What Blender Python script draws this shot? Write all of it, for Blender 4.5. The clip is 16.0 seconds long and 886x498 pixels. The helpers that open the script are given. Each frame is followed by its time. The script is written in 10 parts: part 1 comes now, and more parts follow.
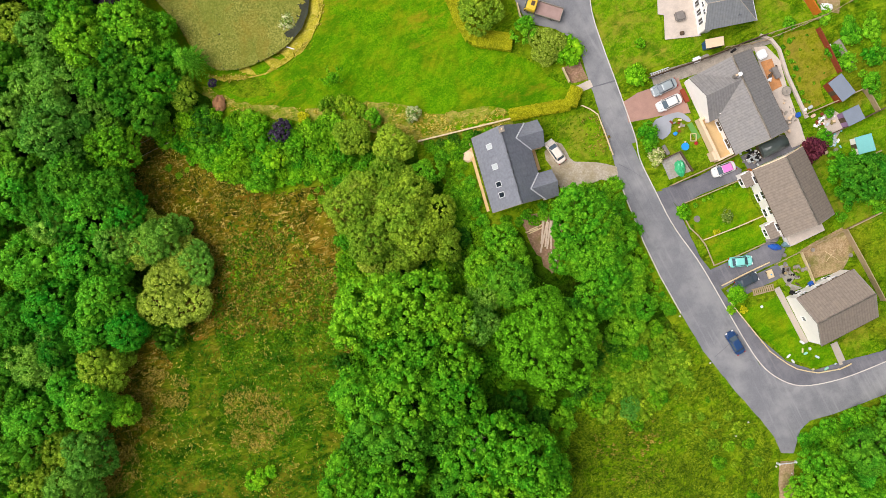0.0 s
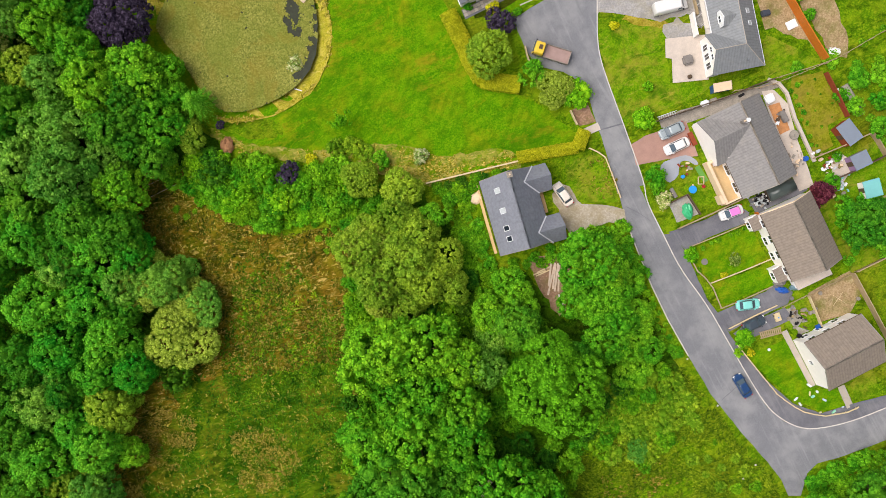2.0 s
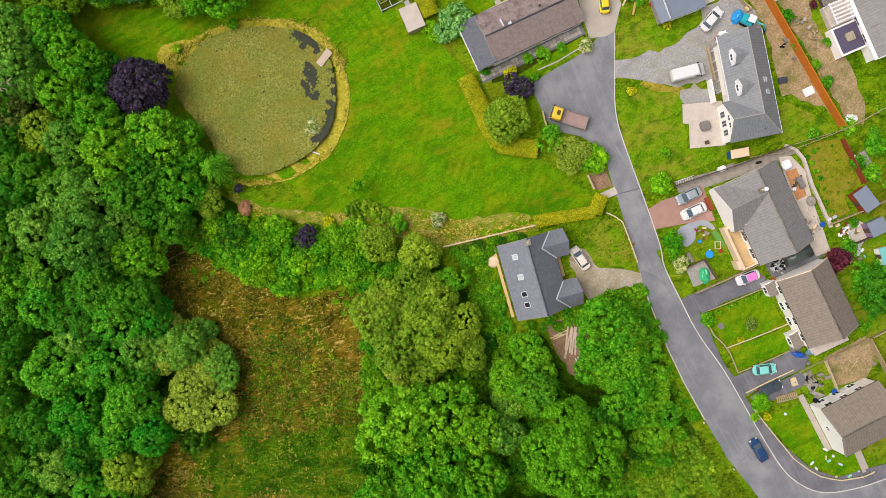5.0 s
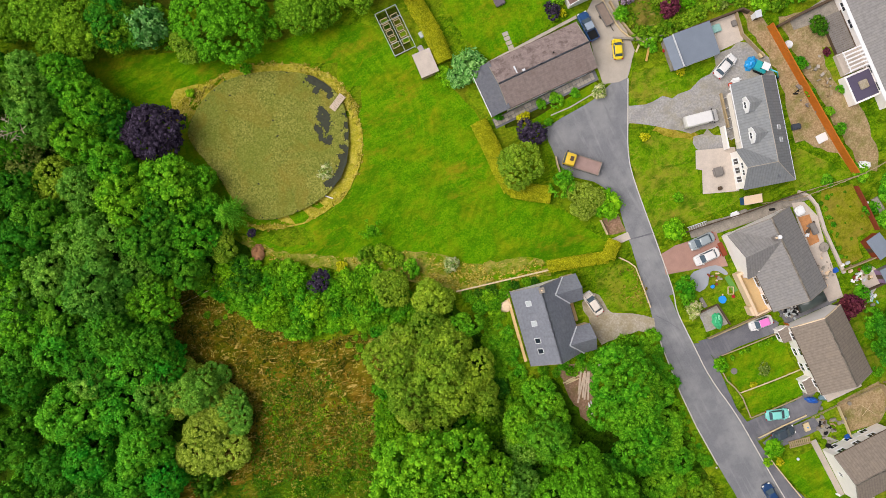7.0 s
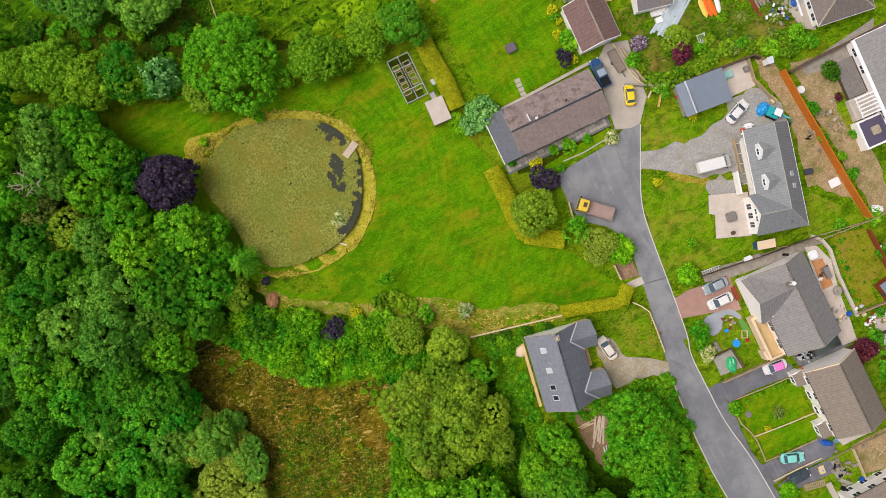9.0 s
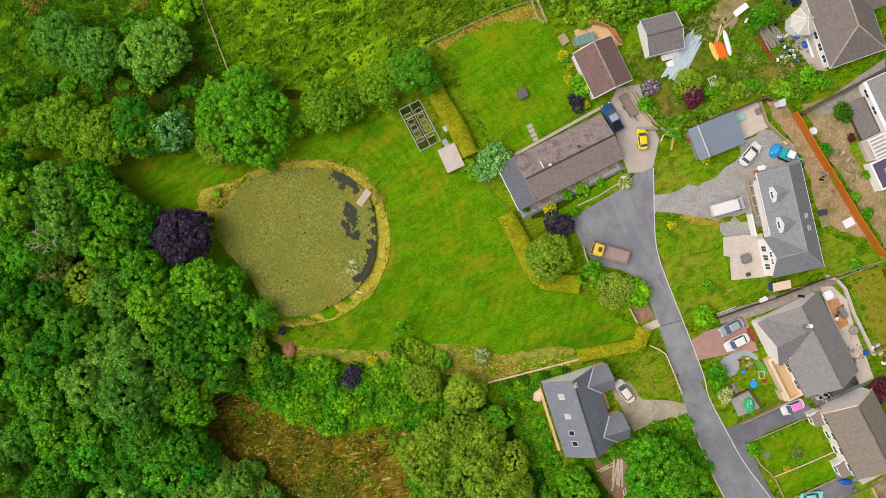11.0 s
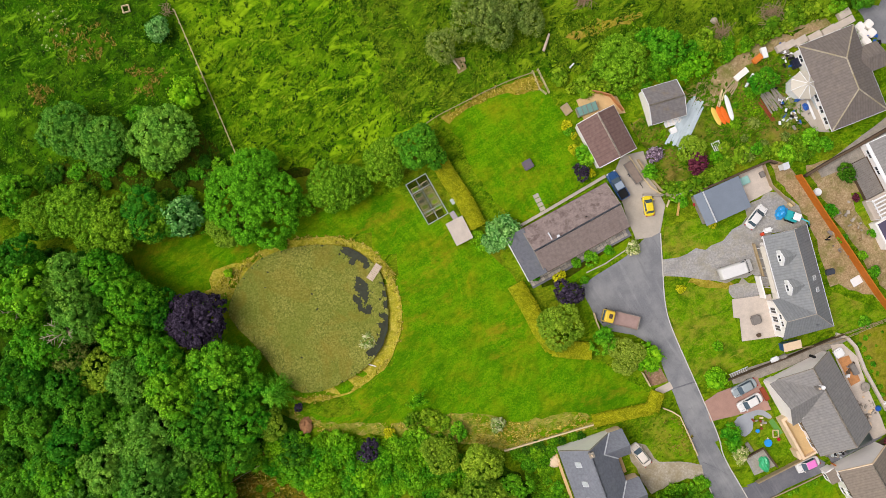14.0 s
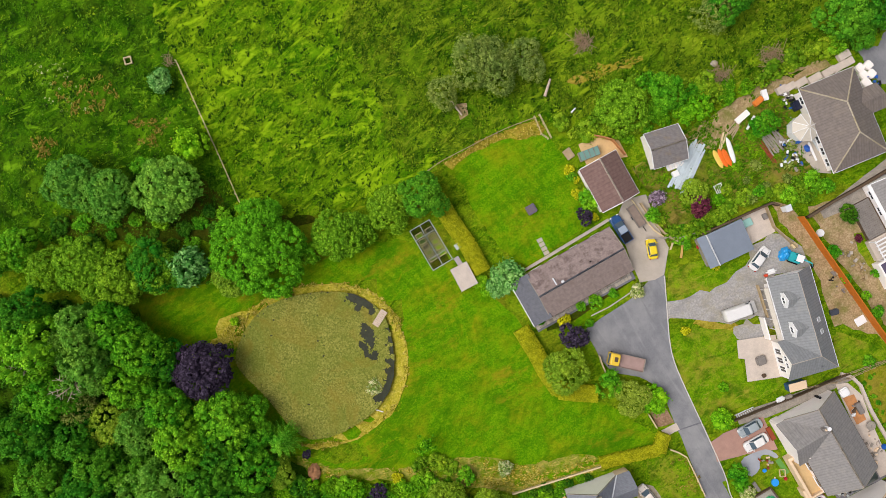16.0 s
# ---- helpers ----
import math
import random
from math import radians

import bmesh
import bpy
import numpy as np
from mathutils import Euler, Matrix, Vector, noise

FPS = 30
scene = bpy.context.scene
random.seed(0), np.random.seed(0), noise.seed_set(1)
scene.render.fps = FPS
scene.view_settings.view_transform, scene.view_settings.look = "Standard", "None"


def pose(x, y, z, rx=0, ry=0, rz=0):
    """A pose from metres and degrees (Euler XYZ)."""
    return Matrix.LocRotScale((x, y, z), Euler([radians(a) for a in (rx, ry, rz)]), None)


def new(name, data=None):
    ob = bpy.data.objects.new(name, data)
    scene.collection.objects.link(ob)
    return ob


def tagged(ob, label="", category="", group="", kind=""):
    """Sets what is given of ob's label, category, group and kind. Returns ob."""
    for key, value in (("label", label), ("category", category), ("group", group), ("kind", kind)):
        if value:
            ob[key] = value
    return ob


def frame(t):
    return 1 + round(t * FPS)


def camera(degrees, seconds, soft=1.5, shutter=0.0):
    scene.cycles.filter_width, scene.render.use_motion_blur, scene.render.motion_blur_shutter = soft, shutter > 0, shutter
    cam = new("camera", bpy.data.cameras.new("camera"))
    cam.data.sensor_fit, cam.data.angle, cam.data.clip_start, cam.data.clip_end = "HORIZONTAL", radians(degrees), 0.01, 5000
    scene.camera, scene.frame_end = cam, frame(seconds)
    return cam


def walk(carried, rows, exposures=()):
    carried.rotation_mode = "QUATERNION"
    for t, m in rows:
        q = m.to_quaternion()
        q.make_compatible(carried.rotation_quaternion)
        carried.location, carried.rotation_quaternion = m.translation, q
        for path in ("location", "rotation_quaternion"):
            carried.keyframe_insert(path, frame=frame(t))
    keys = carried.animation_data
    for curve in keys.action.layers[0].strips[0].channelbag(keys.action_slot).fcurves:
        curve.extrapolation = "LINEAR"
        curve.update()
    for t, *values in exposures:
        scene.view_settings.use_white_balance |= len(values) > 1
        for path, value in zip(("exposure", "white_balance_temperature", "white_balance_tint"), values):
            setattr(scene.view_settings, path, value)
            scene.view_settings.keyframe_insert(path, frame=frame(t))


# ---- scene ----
cam = camera(62.0, 16.0, soft=0.85)
# seconds, x, y, height, turn: the camera looks straight down all the way
ROWS = [
    (0, -0.66, 1.65, 124.69, -1.11),
    (0.5, -0.88, 3.50, 124.67, -1.09),
    (1, -1.12, 5.30, 124.69, -1.07),
    (1.5, -1.43, 7.07, 124.73, -1.05),
    (2, -1.82, 8.85, 124.78, -1.03),
    (2.5, -2.21, 10.59, 124.83, -1.01),
    (3, -2.64, 12.37, 124.88, -0.97),
    (3.5, -3.08, 14.16, 124.95, -0.96),
    (4, -3.57, 16.00, 125.04, -0.97),
    (6.5, -6.15, 25.44, 125.21, -0.90),
    (7, -6.69, 27.39, 125.27, -0.92),
    (7.5, -7.22, 29.35, 125.35, -1.00),
    (8, -7.77, 31.33, 125.44, -1.16),
    (8.5, -8.32, 33.33, 125.54, -1.30),
    (9, -8.90, 35.33, 125.58, -1.44),
    (11.5, -11.56, 45.44, 125.77, -2.95),
    (12, -11.81, 47.53, 125.96, -3.32),
    (12.5, -11.97, 49.63, 126.20, -3.71),
    (13, -12.07, 51.71, 126.42, -4.11),
    (13.5, -12.15, 53.78, 126.57, -4.49),
    (14, -12.18, 55.81, 126.67, -4.82),
    (14.5, -12.17, 57.74, 126.77, -5.07),
    (15, -12.15, 59.75, 126.90, -5.27),
    (15.5, -12.18, 61.73, 127.03, -5.53),
    (16, -12.24, 63.68, 127.13, -5.78),
]
# the clip's camera darkens its picture a little as it goes; its white balance leans to magenta
EXPOSURES = ((0.0, 0.24, 6500, 16), (3.0, 0.14, 6500, 16), (7.0, -0.03, 6500, 16), (11.5, -0.07, 6500, 16), (16.0, -0.07, 6500, 16))
walk(cam, [(t, pose(x, y, z, 0, 0, turn)) for t, x, y, z, turn in ROWS], EXPOSURES)

# ---- light: a bright overcast sky ----
world = bpy.data.worlds.new("sky")
scene.world = world
world.use_nodes = True
wn = world.node_tree.nodes
sky = wn.new("ShaderNodeTexSky")
sky.sky_type, sky.sun_disc = "NISHITA", False
sky.sun_elevation, sky.sun_rotation = radians(58), radians(272)
sky.dust_density, sky.air_density = 1.5, 1.0
wn["Background"].inputs["Strength"].default_value = 0.13
haze = wn.new("ShaderNodeHueSaturation")  # cloud cover takes most of the blue out of the sky
haze.inputs["Saturation"].default_value = 0.3
world.node_tree.links.new(sky.outputs["Color"], haze.inputs["Color"])
world.node_tree.links.new(haze.outputs["Color"], wn["Background"].inputs["Color"])
sun = new("sun", bpy.data.lights.new("sun", "SUN"))
sun.data.energy, sun.data.angle, sun.data.color = 2.6, radians(48), (1.0, 0.96, 0.88)
sun.matrix_world = pose(0, 0, 200, 32, 0, -272 + 180)


# ---- materials ----
def srgb(r, g, b):
    return tuple(((v / 255 + 0.055) / 1.055) ** 2.4 if v > 10 else v / 255 / 12.92 for v in (r, g, b)) + (1.0,)


class Nodes:
    """A small builder for one procedural material."""

    def __init__(self, name, rough=0.85, metal=0.0):
        self.m = bpy.data.materials.new(name)
        self.m.use_nodes = True
        self.t = self.m.node_tree
        self.b = self.t.nodes["Principled BSDF"]
        self.b.inputs["Roughness"].default_value = rough
        self.b.inputs["Metallic"].default_value = metal
        self.b.inputs["Specular IOR Level"].default_value = 0.25
        self.geo = self.t.nodes.new("ShaderNodeNewGeometry")
        self.tex = self.t.nodes.new("ShaderNodeTexCoord")

    def link(self, a, b):
        self.t.links.new(a, b)

    def noise(self, size, detail=3.0, where="world", stretch=None, rough=0.55, swirl=0.0):
        n = self.t.nodes.new("ShaderNodeTexNoise")
        n.inputs["Scale"].default_value = 1.0 / size
        n.inputs["Detail"].default_value = detail
        n.inputs["Roughness"].default_value = rough
        n.inputs["Distortion"].default_value = swirl
        out = self.geo.outputs["Position"] if where == "world" else self.tex.outputs["Object"]
        if stretch:
            mp = self.t.nodes.new("ShaderNodeMapping")
            mp.vector_type = "TEXTURE"
            mp.inputs["Scale"].default_value = tuple(1 / v for v in stretch[:3])
            mp.inputs["Rotation"].default_value = (0, 0, radians(stretch[3]))
            self.link(out, mp.inputs["Vector"])
            out = mp.outputs["Vector"]
        self.link(out, n.inputs["Vector"])
        return n.outputs["Fac"]

    def ramp(self, fac, *stops):
        r = self.t.nodes.new("ShaderNodeValToRGB")
        while len(r.color_ramp.elements) < len(stops):
            r.color_ramp.elements.new(0.5)
        for e, (p, c) in zip(r.color_ramp.elements, stops):
            e.position, e.color = p, c if len(c) == 4 else (*c, 1)
        self.link(fac, r.inputs["Fac"])
        return r.outputs["Color"]

    def mix(self, fac, a, b, blend="MIX"):
        x = self.t.nodes.new("ShaderNodeMix")
        x.data_type, x.blend_type = "RGBA", blend
        for s, v in ((x.inputs["Factor"], fac), (x.inputs[6], a), (x.inputs[7], b)):
            if isinstance(v, bpy.types.NodeSocket):
                self.link(v, s)
            else:
                s.default_value = v
        return x.outputs[2]

    def random(self, which="object"):
        if which == "island":
            return self.geo.outputs["Random Per Island"]
        return self.t.nodes.new("ShaderNodeObjectInfo").outputs["Random"]

    def shift(self, col, fac, hue=0.03, val=0.35, sat=0.0):
        """Varies a colour by a number from 0 to 1: the lighter, the yellower."""
        h = self.t.nodes.new("ShaderNodeHueSaturation")
        for sock, mid, width in (("Hue", 0.5, -hue), ("Value", 1.0, val), ("Saturation", 1.0, sat)):
            r = self.t.nodes.new("ShaderNodeMapRange")
            r.inputs["To Min"].default_value, r.inputs["To Max"].default_value = mid - width, mid + width
            self.link(fac, r.inputs["Value"])
            self.link(r.outputs["Result"], h.inputs[sock])
        self.link(col, h.inputs["Color"])
        return h.outputs["Color"]

    def wave(self, size, turn, where="object", distort=0.0, axis="X"):
        w = self.t.nodes.new("ShaderNodeTexWave")
        w.bands_direction = axis
        w.inputs["Scale"].default_value = 0.314 / size
        w.inputs["Distortion"].default_value = distort
        mp = self.t.nodes.new("ShaderNodeMapping")
        mp.inputs["Rotation"].default_value = (0, 0, radians(turn))
        self.link(self.geo.outputs["Position"] if where == "world" else self.tex.outputs["Object"], mp.inputs["Vector"])
        self.link(mp.outputs["Vector"], w.inputs["Vector"])
        return w.outputs["Fac"]

    def bump(self, fac, height=0.05, strength=0.6):
        b = self.t.nodes.new("ShaderNodeBump")
        b.inputs["Distance"].default_value, b.inputs["Strength"].default_value = height, strength
        self.link(fac, b.inputs["Height"])
        self.link(b.outputs["Normal"], self.b.inputs["Normal"])

    def done(self, col):
        if isinstance(col, bpy.types.NodeSocket):
            self.link(col, self.b.inputs["Base Color"])
        else:
            self.b.inputs["Base Color"].default_value = col
        return self.m


def grass_mat(name, low, mid, high, worn, patch=9.0, streak=None, worn_at=0.62, much=0.8, clumps=0.5, size=2.2, fleck=None, rings=None, relief=0.06, wisps=None):
    """Grass: blades, clumps a stride wide with shade painted between them, worn patches and, where it is mown, streaks.
    """
    n = Nodes(name, 0.95)
    n.b.inputs["Specular IOR Level"].default_value = 0.04
    col = n.ramp(n.noise(0.3, 4, rough=0.65), (0.28, low), (0.5, mid), (0.72, high))
    col = n.mix(n.ramp(n.noise(patch, 6, rough=0.68), (worn_at - 0.12, (0, 0, 0)), (worn_at + 0.1, (much, much, much))), col, worn)
    # hollows between clumps: shade put into the colour, strongest in the meadows
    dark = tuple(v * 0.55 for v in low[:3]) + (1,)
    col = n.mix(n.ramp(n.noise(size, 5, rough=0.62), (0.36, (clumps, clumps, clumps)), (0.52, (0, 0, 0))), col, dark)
    col = n.mix(n.ramp(n.noise(size * 1.7, 5, rough=0.6), (0.5, (0, 0, 0)), (0.7, (clumps, clumps, clumps))), col, high)
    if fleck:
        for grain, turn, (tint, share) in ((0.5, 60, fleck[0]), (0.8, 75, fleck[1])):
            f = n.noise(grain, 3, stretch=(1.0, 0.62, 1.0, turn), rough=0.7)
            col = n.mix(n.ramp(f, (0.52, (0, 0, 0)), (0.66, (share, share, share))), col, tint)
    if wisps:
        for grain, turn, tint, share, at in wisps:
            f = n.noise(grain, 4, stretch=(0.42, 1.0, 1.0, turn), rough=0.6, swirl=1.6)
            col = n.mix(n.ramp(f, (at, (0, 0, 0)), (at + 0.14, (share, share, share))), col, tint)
    if streak:
        for turn in streak:
            f = n.noise(1.0, 3, stretch=(0.12, 1.0, 1.0, turn))
            col = n.mix(n.ramp(f, (0.42, (0, 0, 0)), (0.66, (0.16, 0.16, 0.16))), col, high)
            col = n.mix(n.ramp(f, (0.34, (0.2, 0.2, 0.2)), (0.5, (0, 0, 0))), col, low)
    if rings:
        scuff = n.ramp(n.noise(7.0, 6, stretch=(0.45, 1.0, 1.0, 20), rough=0.72), (0.56, (0, 0, 0)), (0.74, (0.6, 0.6, 0.6)))
        col = n.mix(scuff, col, srgb(176, 128, 34))
        w = n.t.nodes.new("ShaderNodeTexWave")
        w.wave_type, w.rings_direction = "RINGS", "Z"
        w.inputs["Scale"].default_value, w.inputs["Distortion"].default_value, w.inputs["Detail Scale"].default_value = 0.22, 1.8, 0.08
        mp = n.t.nodes.new("ShaderNodeMapping")
        mp.inputs["Location"].default_value = (-rings[0], -rings[1], 0)
        n.link(n.geo.outputs["Position"], mp.inputs["Vector"])
        n.link(mp.outputs["Vector"], w.inputs["Vector"])
        where = n.ramp(n.noise(9.0, 3), (0.42, (0, 0, 0)), (0.64, (0.34, 0.34, 0.34)))
        col = n.mix(n.mix(1.0, n.ramp(w.outputs["Fac"], (0.3, (1, 1, 1)), (0.6, (0, 0, 0))), where, "MULTIPLY"), col, low)
    n.bump(n.noise(0.18, 3), relief, 0.7)
    return n.done(col)


def leaf_mat(name, dark, mid, light, val=0.14, hue=0.012, patch=2.4, much=0.12):
    """Foliage: each leaf, each plant and each stretch of a crown differ a little."""
    n = Nodes(name, 0.7)
    n.b.inputs["Specular IOR Level"].default_value = 0.06
    col = n.ramp(n.random("island"), (0.0, tuple(v * 0.8 for v in dark[:3])), (0.45, mid), (0.9, light), (1.0, tuple(v * 1.15 for v in light[:3])))
    col = n.shift(col, n.random("object"), hue, val)
    col = n.shift(col, n.ramp(n.noise(patch, 4), (0.34, (0, 0, 0)), (0.66, (1, 1, 1))), hue, much)
    col = n.shift(col, n.ramp(n.noise(0.55, 3, rough=0.6), (0.36, (0, 0, 0)), (0.64, (1, 1, 1))), 0.006, 0.2)
    n.bump(n.noise(0.16, 3, "object"), 0.12, 0.7)
    return n.done(col)


def plain_mat(name, col, rough=0.6, metal=0.0, vary=0.18, size=1.5, fine=0.12, relief=0.0):
    """A surface of one colour with stains at two scales."""
    n = Nodes(name, rough, metal)
    lo = tuple(v * (1 - vary) for v in col[:3])
    hi = tuple(min(1, v * (1 + vary)) for v in col[:3])
    c = n.ramp(n.noise(size, 4), (0.3, lo), (0.7, hi))
    c = n.mix(0.4, c, n.ramp(n.noise(fine, 3), (0.3, lo), (0.7, hi)))
    if relief:
        n.bump(n.noise(fine, 3), relief, 0.6)
    return n.done(c)


def roof_mat(name, col, moss, course=0.32, ribs=0.0, vary=0.2, blotch=0.0):
    """Tiles or slates in courses; the object's x runs along the ridge."""
    n = Nodes(name, 0.75)
    lo, hi = tuple(v * (1 - vary) for v in col[:3]), tuple(v * (1 + vary) for v in col[:3])
    c = n.ramp(n.noise(0.5, 5, "object"), (0.32, lo), (0.68, hi))
    c = n.mix(n.ramp(n.noise(2.6, 5, "object", rough=0.65), (0.5, (0, 0, 0)), (0.68, (0.5, 0.5, 0.5))), c, moss)
    dark = tuple(v * 0.62 for v in col[:3]) + (1,)
    c = n.mix(n.ramp(n.noise(0.8, 4, "object", (1.0, 0.16, 1.0, 0), 0.6), (0.54, (0, 0, 0)), (0.72, (0.4, 0.4, 0.4))), c, dark)
    c = n.mix(n.ramp(n.noise(0.22, 2, "object", rough=0.7), (0.6, (0, 0, 0)), (0.7, (0.35, 0.35, 0.35))), c, dark)
    if blotch:
        c = n.mix(n.ramp(n.noise(1.7, 6, "object", rough=0.75), (0.5, (0, 0, 0)), (0.6, (blotch,) * 3)), c, moss)
    rows = n.wave(course, 0, "object", 0.4, "Y")
    if not ribs:
        c = n.mix(n.ramp(rows, (0.05, (0.1, 0.1, 0.1)), (0.3, (0, 0, 0))), c, tuple(v * 0.45 for v in col[:3]) + (1,))
    if ribs:
        r = n.wave(ribs, 0, "object", 0.2, "X")
        c = n.mix(n.ramp(r, (0.04, (0.26, 0.26, 0.26)), (0.35, (0, 0, 0))), c, tuple(v * 0.5 for v in col[:3]) + (1,))
    n.bump(rows, 0.02, 0.2 if ribs else 0.5)
    return n.done(c)


M = {}
# meadows: the darkest wisps paint shade into the gaps between tussocks
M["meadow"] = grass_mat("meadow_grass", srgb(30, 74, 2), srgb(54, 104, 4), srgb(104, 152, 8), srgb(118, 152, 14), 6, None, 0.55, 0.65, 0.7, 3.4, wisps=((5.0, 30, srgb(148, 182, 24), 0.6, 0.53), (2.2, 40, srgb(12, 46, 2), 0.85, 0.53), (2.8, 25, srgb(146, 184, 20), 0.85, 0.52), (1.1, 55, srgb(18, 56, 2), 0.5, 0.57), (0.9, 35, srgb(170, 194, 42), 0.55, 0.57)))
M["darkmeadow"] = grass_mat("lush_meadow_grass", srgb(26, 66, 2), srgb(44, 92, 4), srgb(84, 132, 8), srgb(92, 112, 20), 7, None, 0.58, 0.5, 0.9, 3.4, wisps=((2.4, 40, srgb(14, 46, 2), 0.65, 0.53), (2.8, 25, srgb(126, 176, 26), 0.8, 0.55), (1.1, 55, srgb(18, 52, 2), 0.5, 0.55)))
M["greenfield"] = grass_mat("rough_green_field_grass", srgb(32, 70, 2), srgb(50, 90, 4), srgb(92, 118, 12), srgb(124, 98, 28), 6, None, 0.6, 0.75, 0.7, 3.0, wisps=((2.4, 20, srgb(18, 50, 2), 0.7, 0.53), (2.0, 10, srgb(128, 140, 26), 0.55, 0.55), (0.9, 15, srgb(180, 158, 68), 0.5, 0.6), (0.9, 20, srgb(20, 52, 2), 0.5, 0.56)))
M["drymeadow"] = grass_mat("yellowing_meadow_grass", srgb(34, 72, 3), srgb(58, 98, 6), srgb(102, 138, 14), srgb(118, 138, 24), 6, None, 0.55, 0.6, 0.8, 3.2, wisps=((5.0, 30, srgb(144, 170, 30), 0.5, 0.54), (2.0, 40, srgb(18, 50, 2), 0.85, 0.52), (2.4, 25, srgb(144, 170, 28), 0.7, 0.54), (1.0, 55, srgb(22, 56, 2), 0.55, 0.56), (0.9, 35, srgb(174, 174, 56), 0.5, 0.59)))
M["field"] = grass_mat("rough_field_grass", srgb(40, 66, 2), srgb(76, 84, 6), srgb(122, 112, 22), srgb(136, 98, 30), 3.6, None, 0.54, 0.75, 0.9, 2.6, wisps=((2.6, 20, srgb(20, 42, 2), 0.75, 0.53), (1.3, 10, srgb(156, 122, 42), 0.6, 0.55), (0.8, 15, srgb(216, 182, 98), 0.8, 0.56), (0.9, 20, srgb(22, 44, 2), 0.6, 0.55)))
M["scrubland"] = grass_mat("scrubby_grass", srgb(54, 92, 4), srgb(86, 126, 8), srgb(136, 160, 20), srgb(136, 122, 30), 8, None, 0.6, 0.6, 0.6, 1.5, wisps=((1.8, 30, srgb(30, 64, 2), 0.7, 0.54), (1.2, 20, srgb(158, 170, 30), 0.5, 0.56), (0.7, 40, srgb(34, 70, 2), 0.5, 0.56)))
M["lawn"] = grass_mat("mown_lawn", srgb(54, 106, 2), srgb(80, 136, 4), srgb(120, 158, 8), srgb(156, 142, 20), 5, (28,), 0.59, 0.55, 0.35, 2.0, rings=(-36.2, 45.4), wisps=((6.0, 30, srgb(46, 100, 2), 0.55, 0.51), (3.0, 35, srgb(168, 152, 20), 0.45, 0.6), (0.5, 30, srgb(140, 168, 22), 0.4, 0.55), (1.4, 28, srgb(48, 100, 2), 0.45, 0.55)))
M["wildground"] = grass_mat("wild_garden_grass", srgb(50, 82, 6), srgb(84, 112, 12), srgb(124, 138, 30), srgb(142, 116, 60), 4, None, 0.53, 0.75, 0.6, 1.5, wisps=((1.8, 30, srgb(30, 60, 2), 0.7, 0.54), (1.2, 20, srgb(168, 150, 84), 0.55, 0.57), (0.7, 40, srgb(34, 66, 2), 0.5, 0.56)))
M["garden"] = grass_mat("garden_grass", srgb(66, 106, 6), srgb(96, 136, 10), srgb(134, 162, 24), srgb(150, 136, 44), 4, None, 0.56, 0.65, 0.5, 1.4, wisps=((1.8, 30, srgb(48, 92, 4), 0.6, 0.54), (1.2, 20, srgb(164, 158, 40), 0.45, 0.57)))
M["dry"] = grass_mat("dry_grass", srgb(108, 108, 16), srgb(146, 138, 34), srgb(182, 164, 70), srgb(160, 126, 62), 3, None, 0.55, 0.6, 0.5, 0.9)
M["bleached"] = grass_mat("bleached_patchy_grass", srgb(70, 112, 4), srgb(100, 132, 10), srgb(136, 146, 28), srgb(190, 164, 88), 3.2, None, 0.56, 0.85, 0.4, 1.2, wisps=((1.6, 15, srgb(66, 108, 6), 0.6, 0.55), (1.2, 15, srgb(204, 176, 104), 0.7, 0.55)))
M["yellowgrass"] = grass_mat("long_yellow_grass", srgb(128, 132, 22), srgb(176, 164, 46), srgb(212, 192, 92), srgb(150, 150, 40), 3, None, 0.55, 0.6, 0.4, 0.8, wisps=((0.8, 40, srgb(96, 112, 16), 0.6, 0.55), (0.5, 20, srgb(222, 202, 120), 0.5, 0.56)))
# woodland floor: dark base and flecks paint in the shade below the crowns
M["underbrush"] = grass_mat("shaded_leafy_growth", srgb(24, 54, 2), srgb(42, 82, 4), srgb(70, 112, 10), srgb(64, 62, 18), 4, None, 0.6, 0.7, 0.9, 1.6, ((srgb(84, 130, 16), 0.5), (srgb(14, 34, 2), 0.7)))
M["ditch"] = grass_mat("damp_ditch_growth", srgb(30, 50, 2), srgb(48, 68, 6), srgb(80, 88, 18), srgb(76, 66, 20), 4, None, 0.56, 0.7, 0.6, 1.6)
M["tiredlawn"] = grass_mat("tired_yellow_lawn", srgb(96, 110, 12), srgb(124, 130, 22), srgb(150, 146, 40), srgb(146, 124, 54), 3, None, 0.56, 0.7, 0.4, 1.2)
M["wornlawn"] = grass_mat("worn_front_lawn", srgb(66, 110, 5), srgb(94, 138, 8), srgb(132, 158, 20), srgb(158, 136, 52), 4.0, None, 0.58, 0.75, 0.5, 1.4, wisps=((1.8, 30, srgb(46, 92, 4), 0.65, 0.53), (1.2, 20, srgb(172, 158, 62), 0.45, 0.59), (0.9, 60, srgb(128, 108, 40), 0.4, 0.62)))
M["soil"] = grass_mat("sandy_soil", srgb(138, 116, 82), srgb(164, 140, 104), srgb(196, 172, 134), srgb(104, 112, 40), 3.0, None, 0.57, 0.8, 0.16, 1.4, relief=0.012, wisps=((1.4, 60, srgb(118, 98, 66), 0.5, 0.55), (1.0, 60, srgb(214, 194, 160), 0.4, 0.58)))
M["redsoil"] = grass_mat("reddish_trodden_soil", srgb(128, 100, 78), srgb(154, 122, 98), srgb(184, 152, 128), srgb(96, 98, 36), 2.6, None, 0.6, 0.6, 0.25, 1.0, relief=0.02)
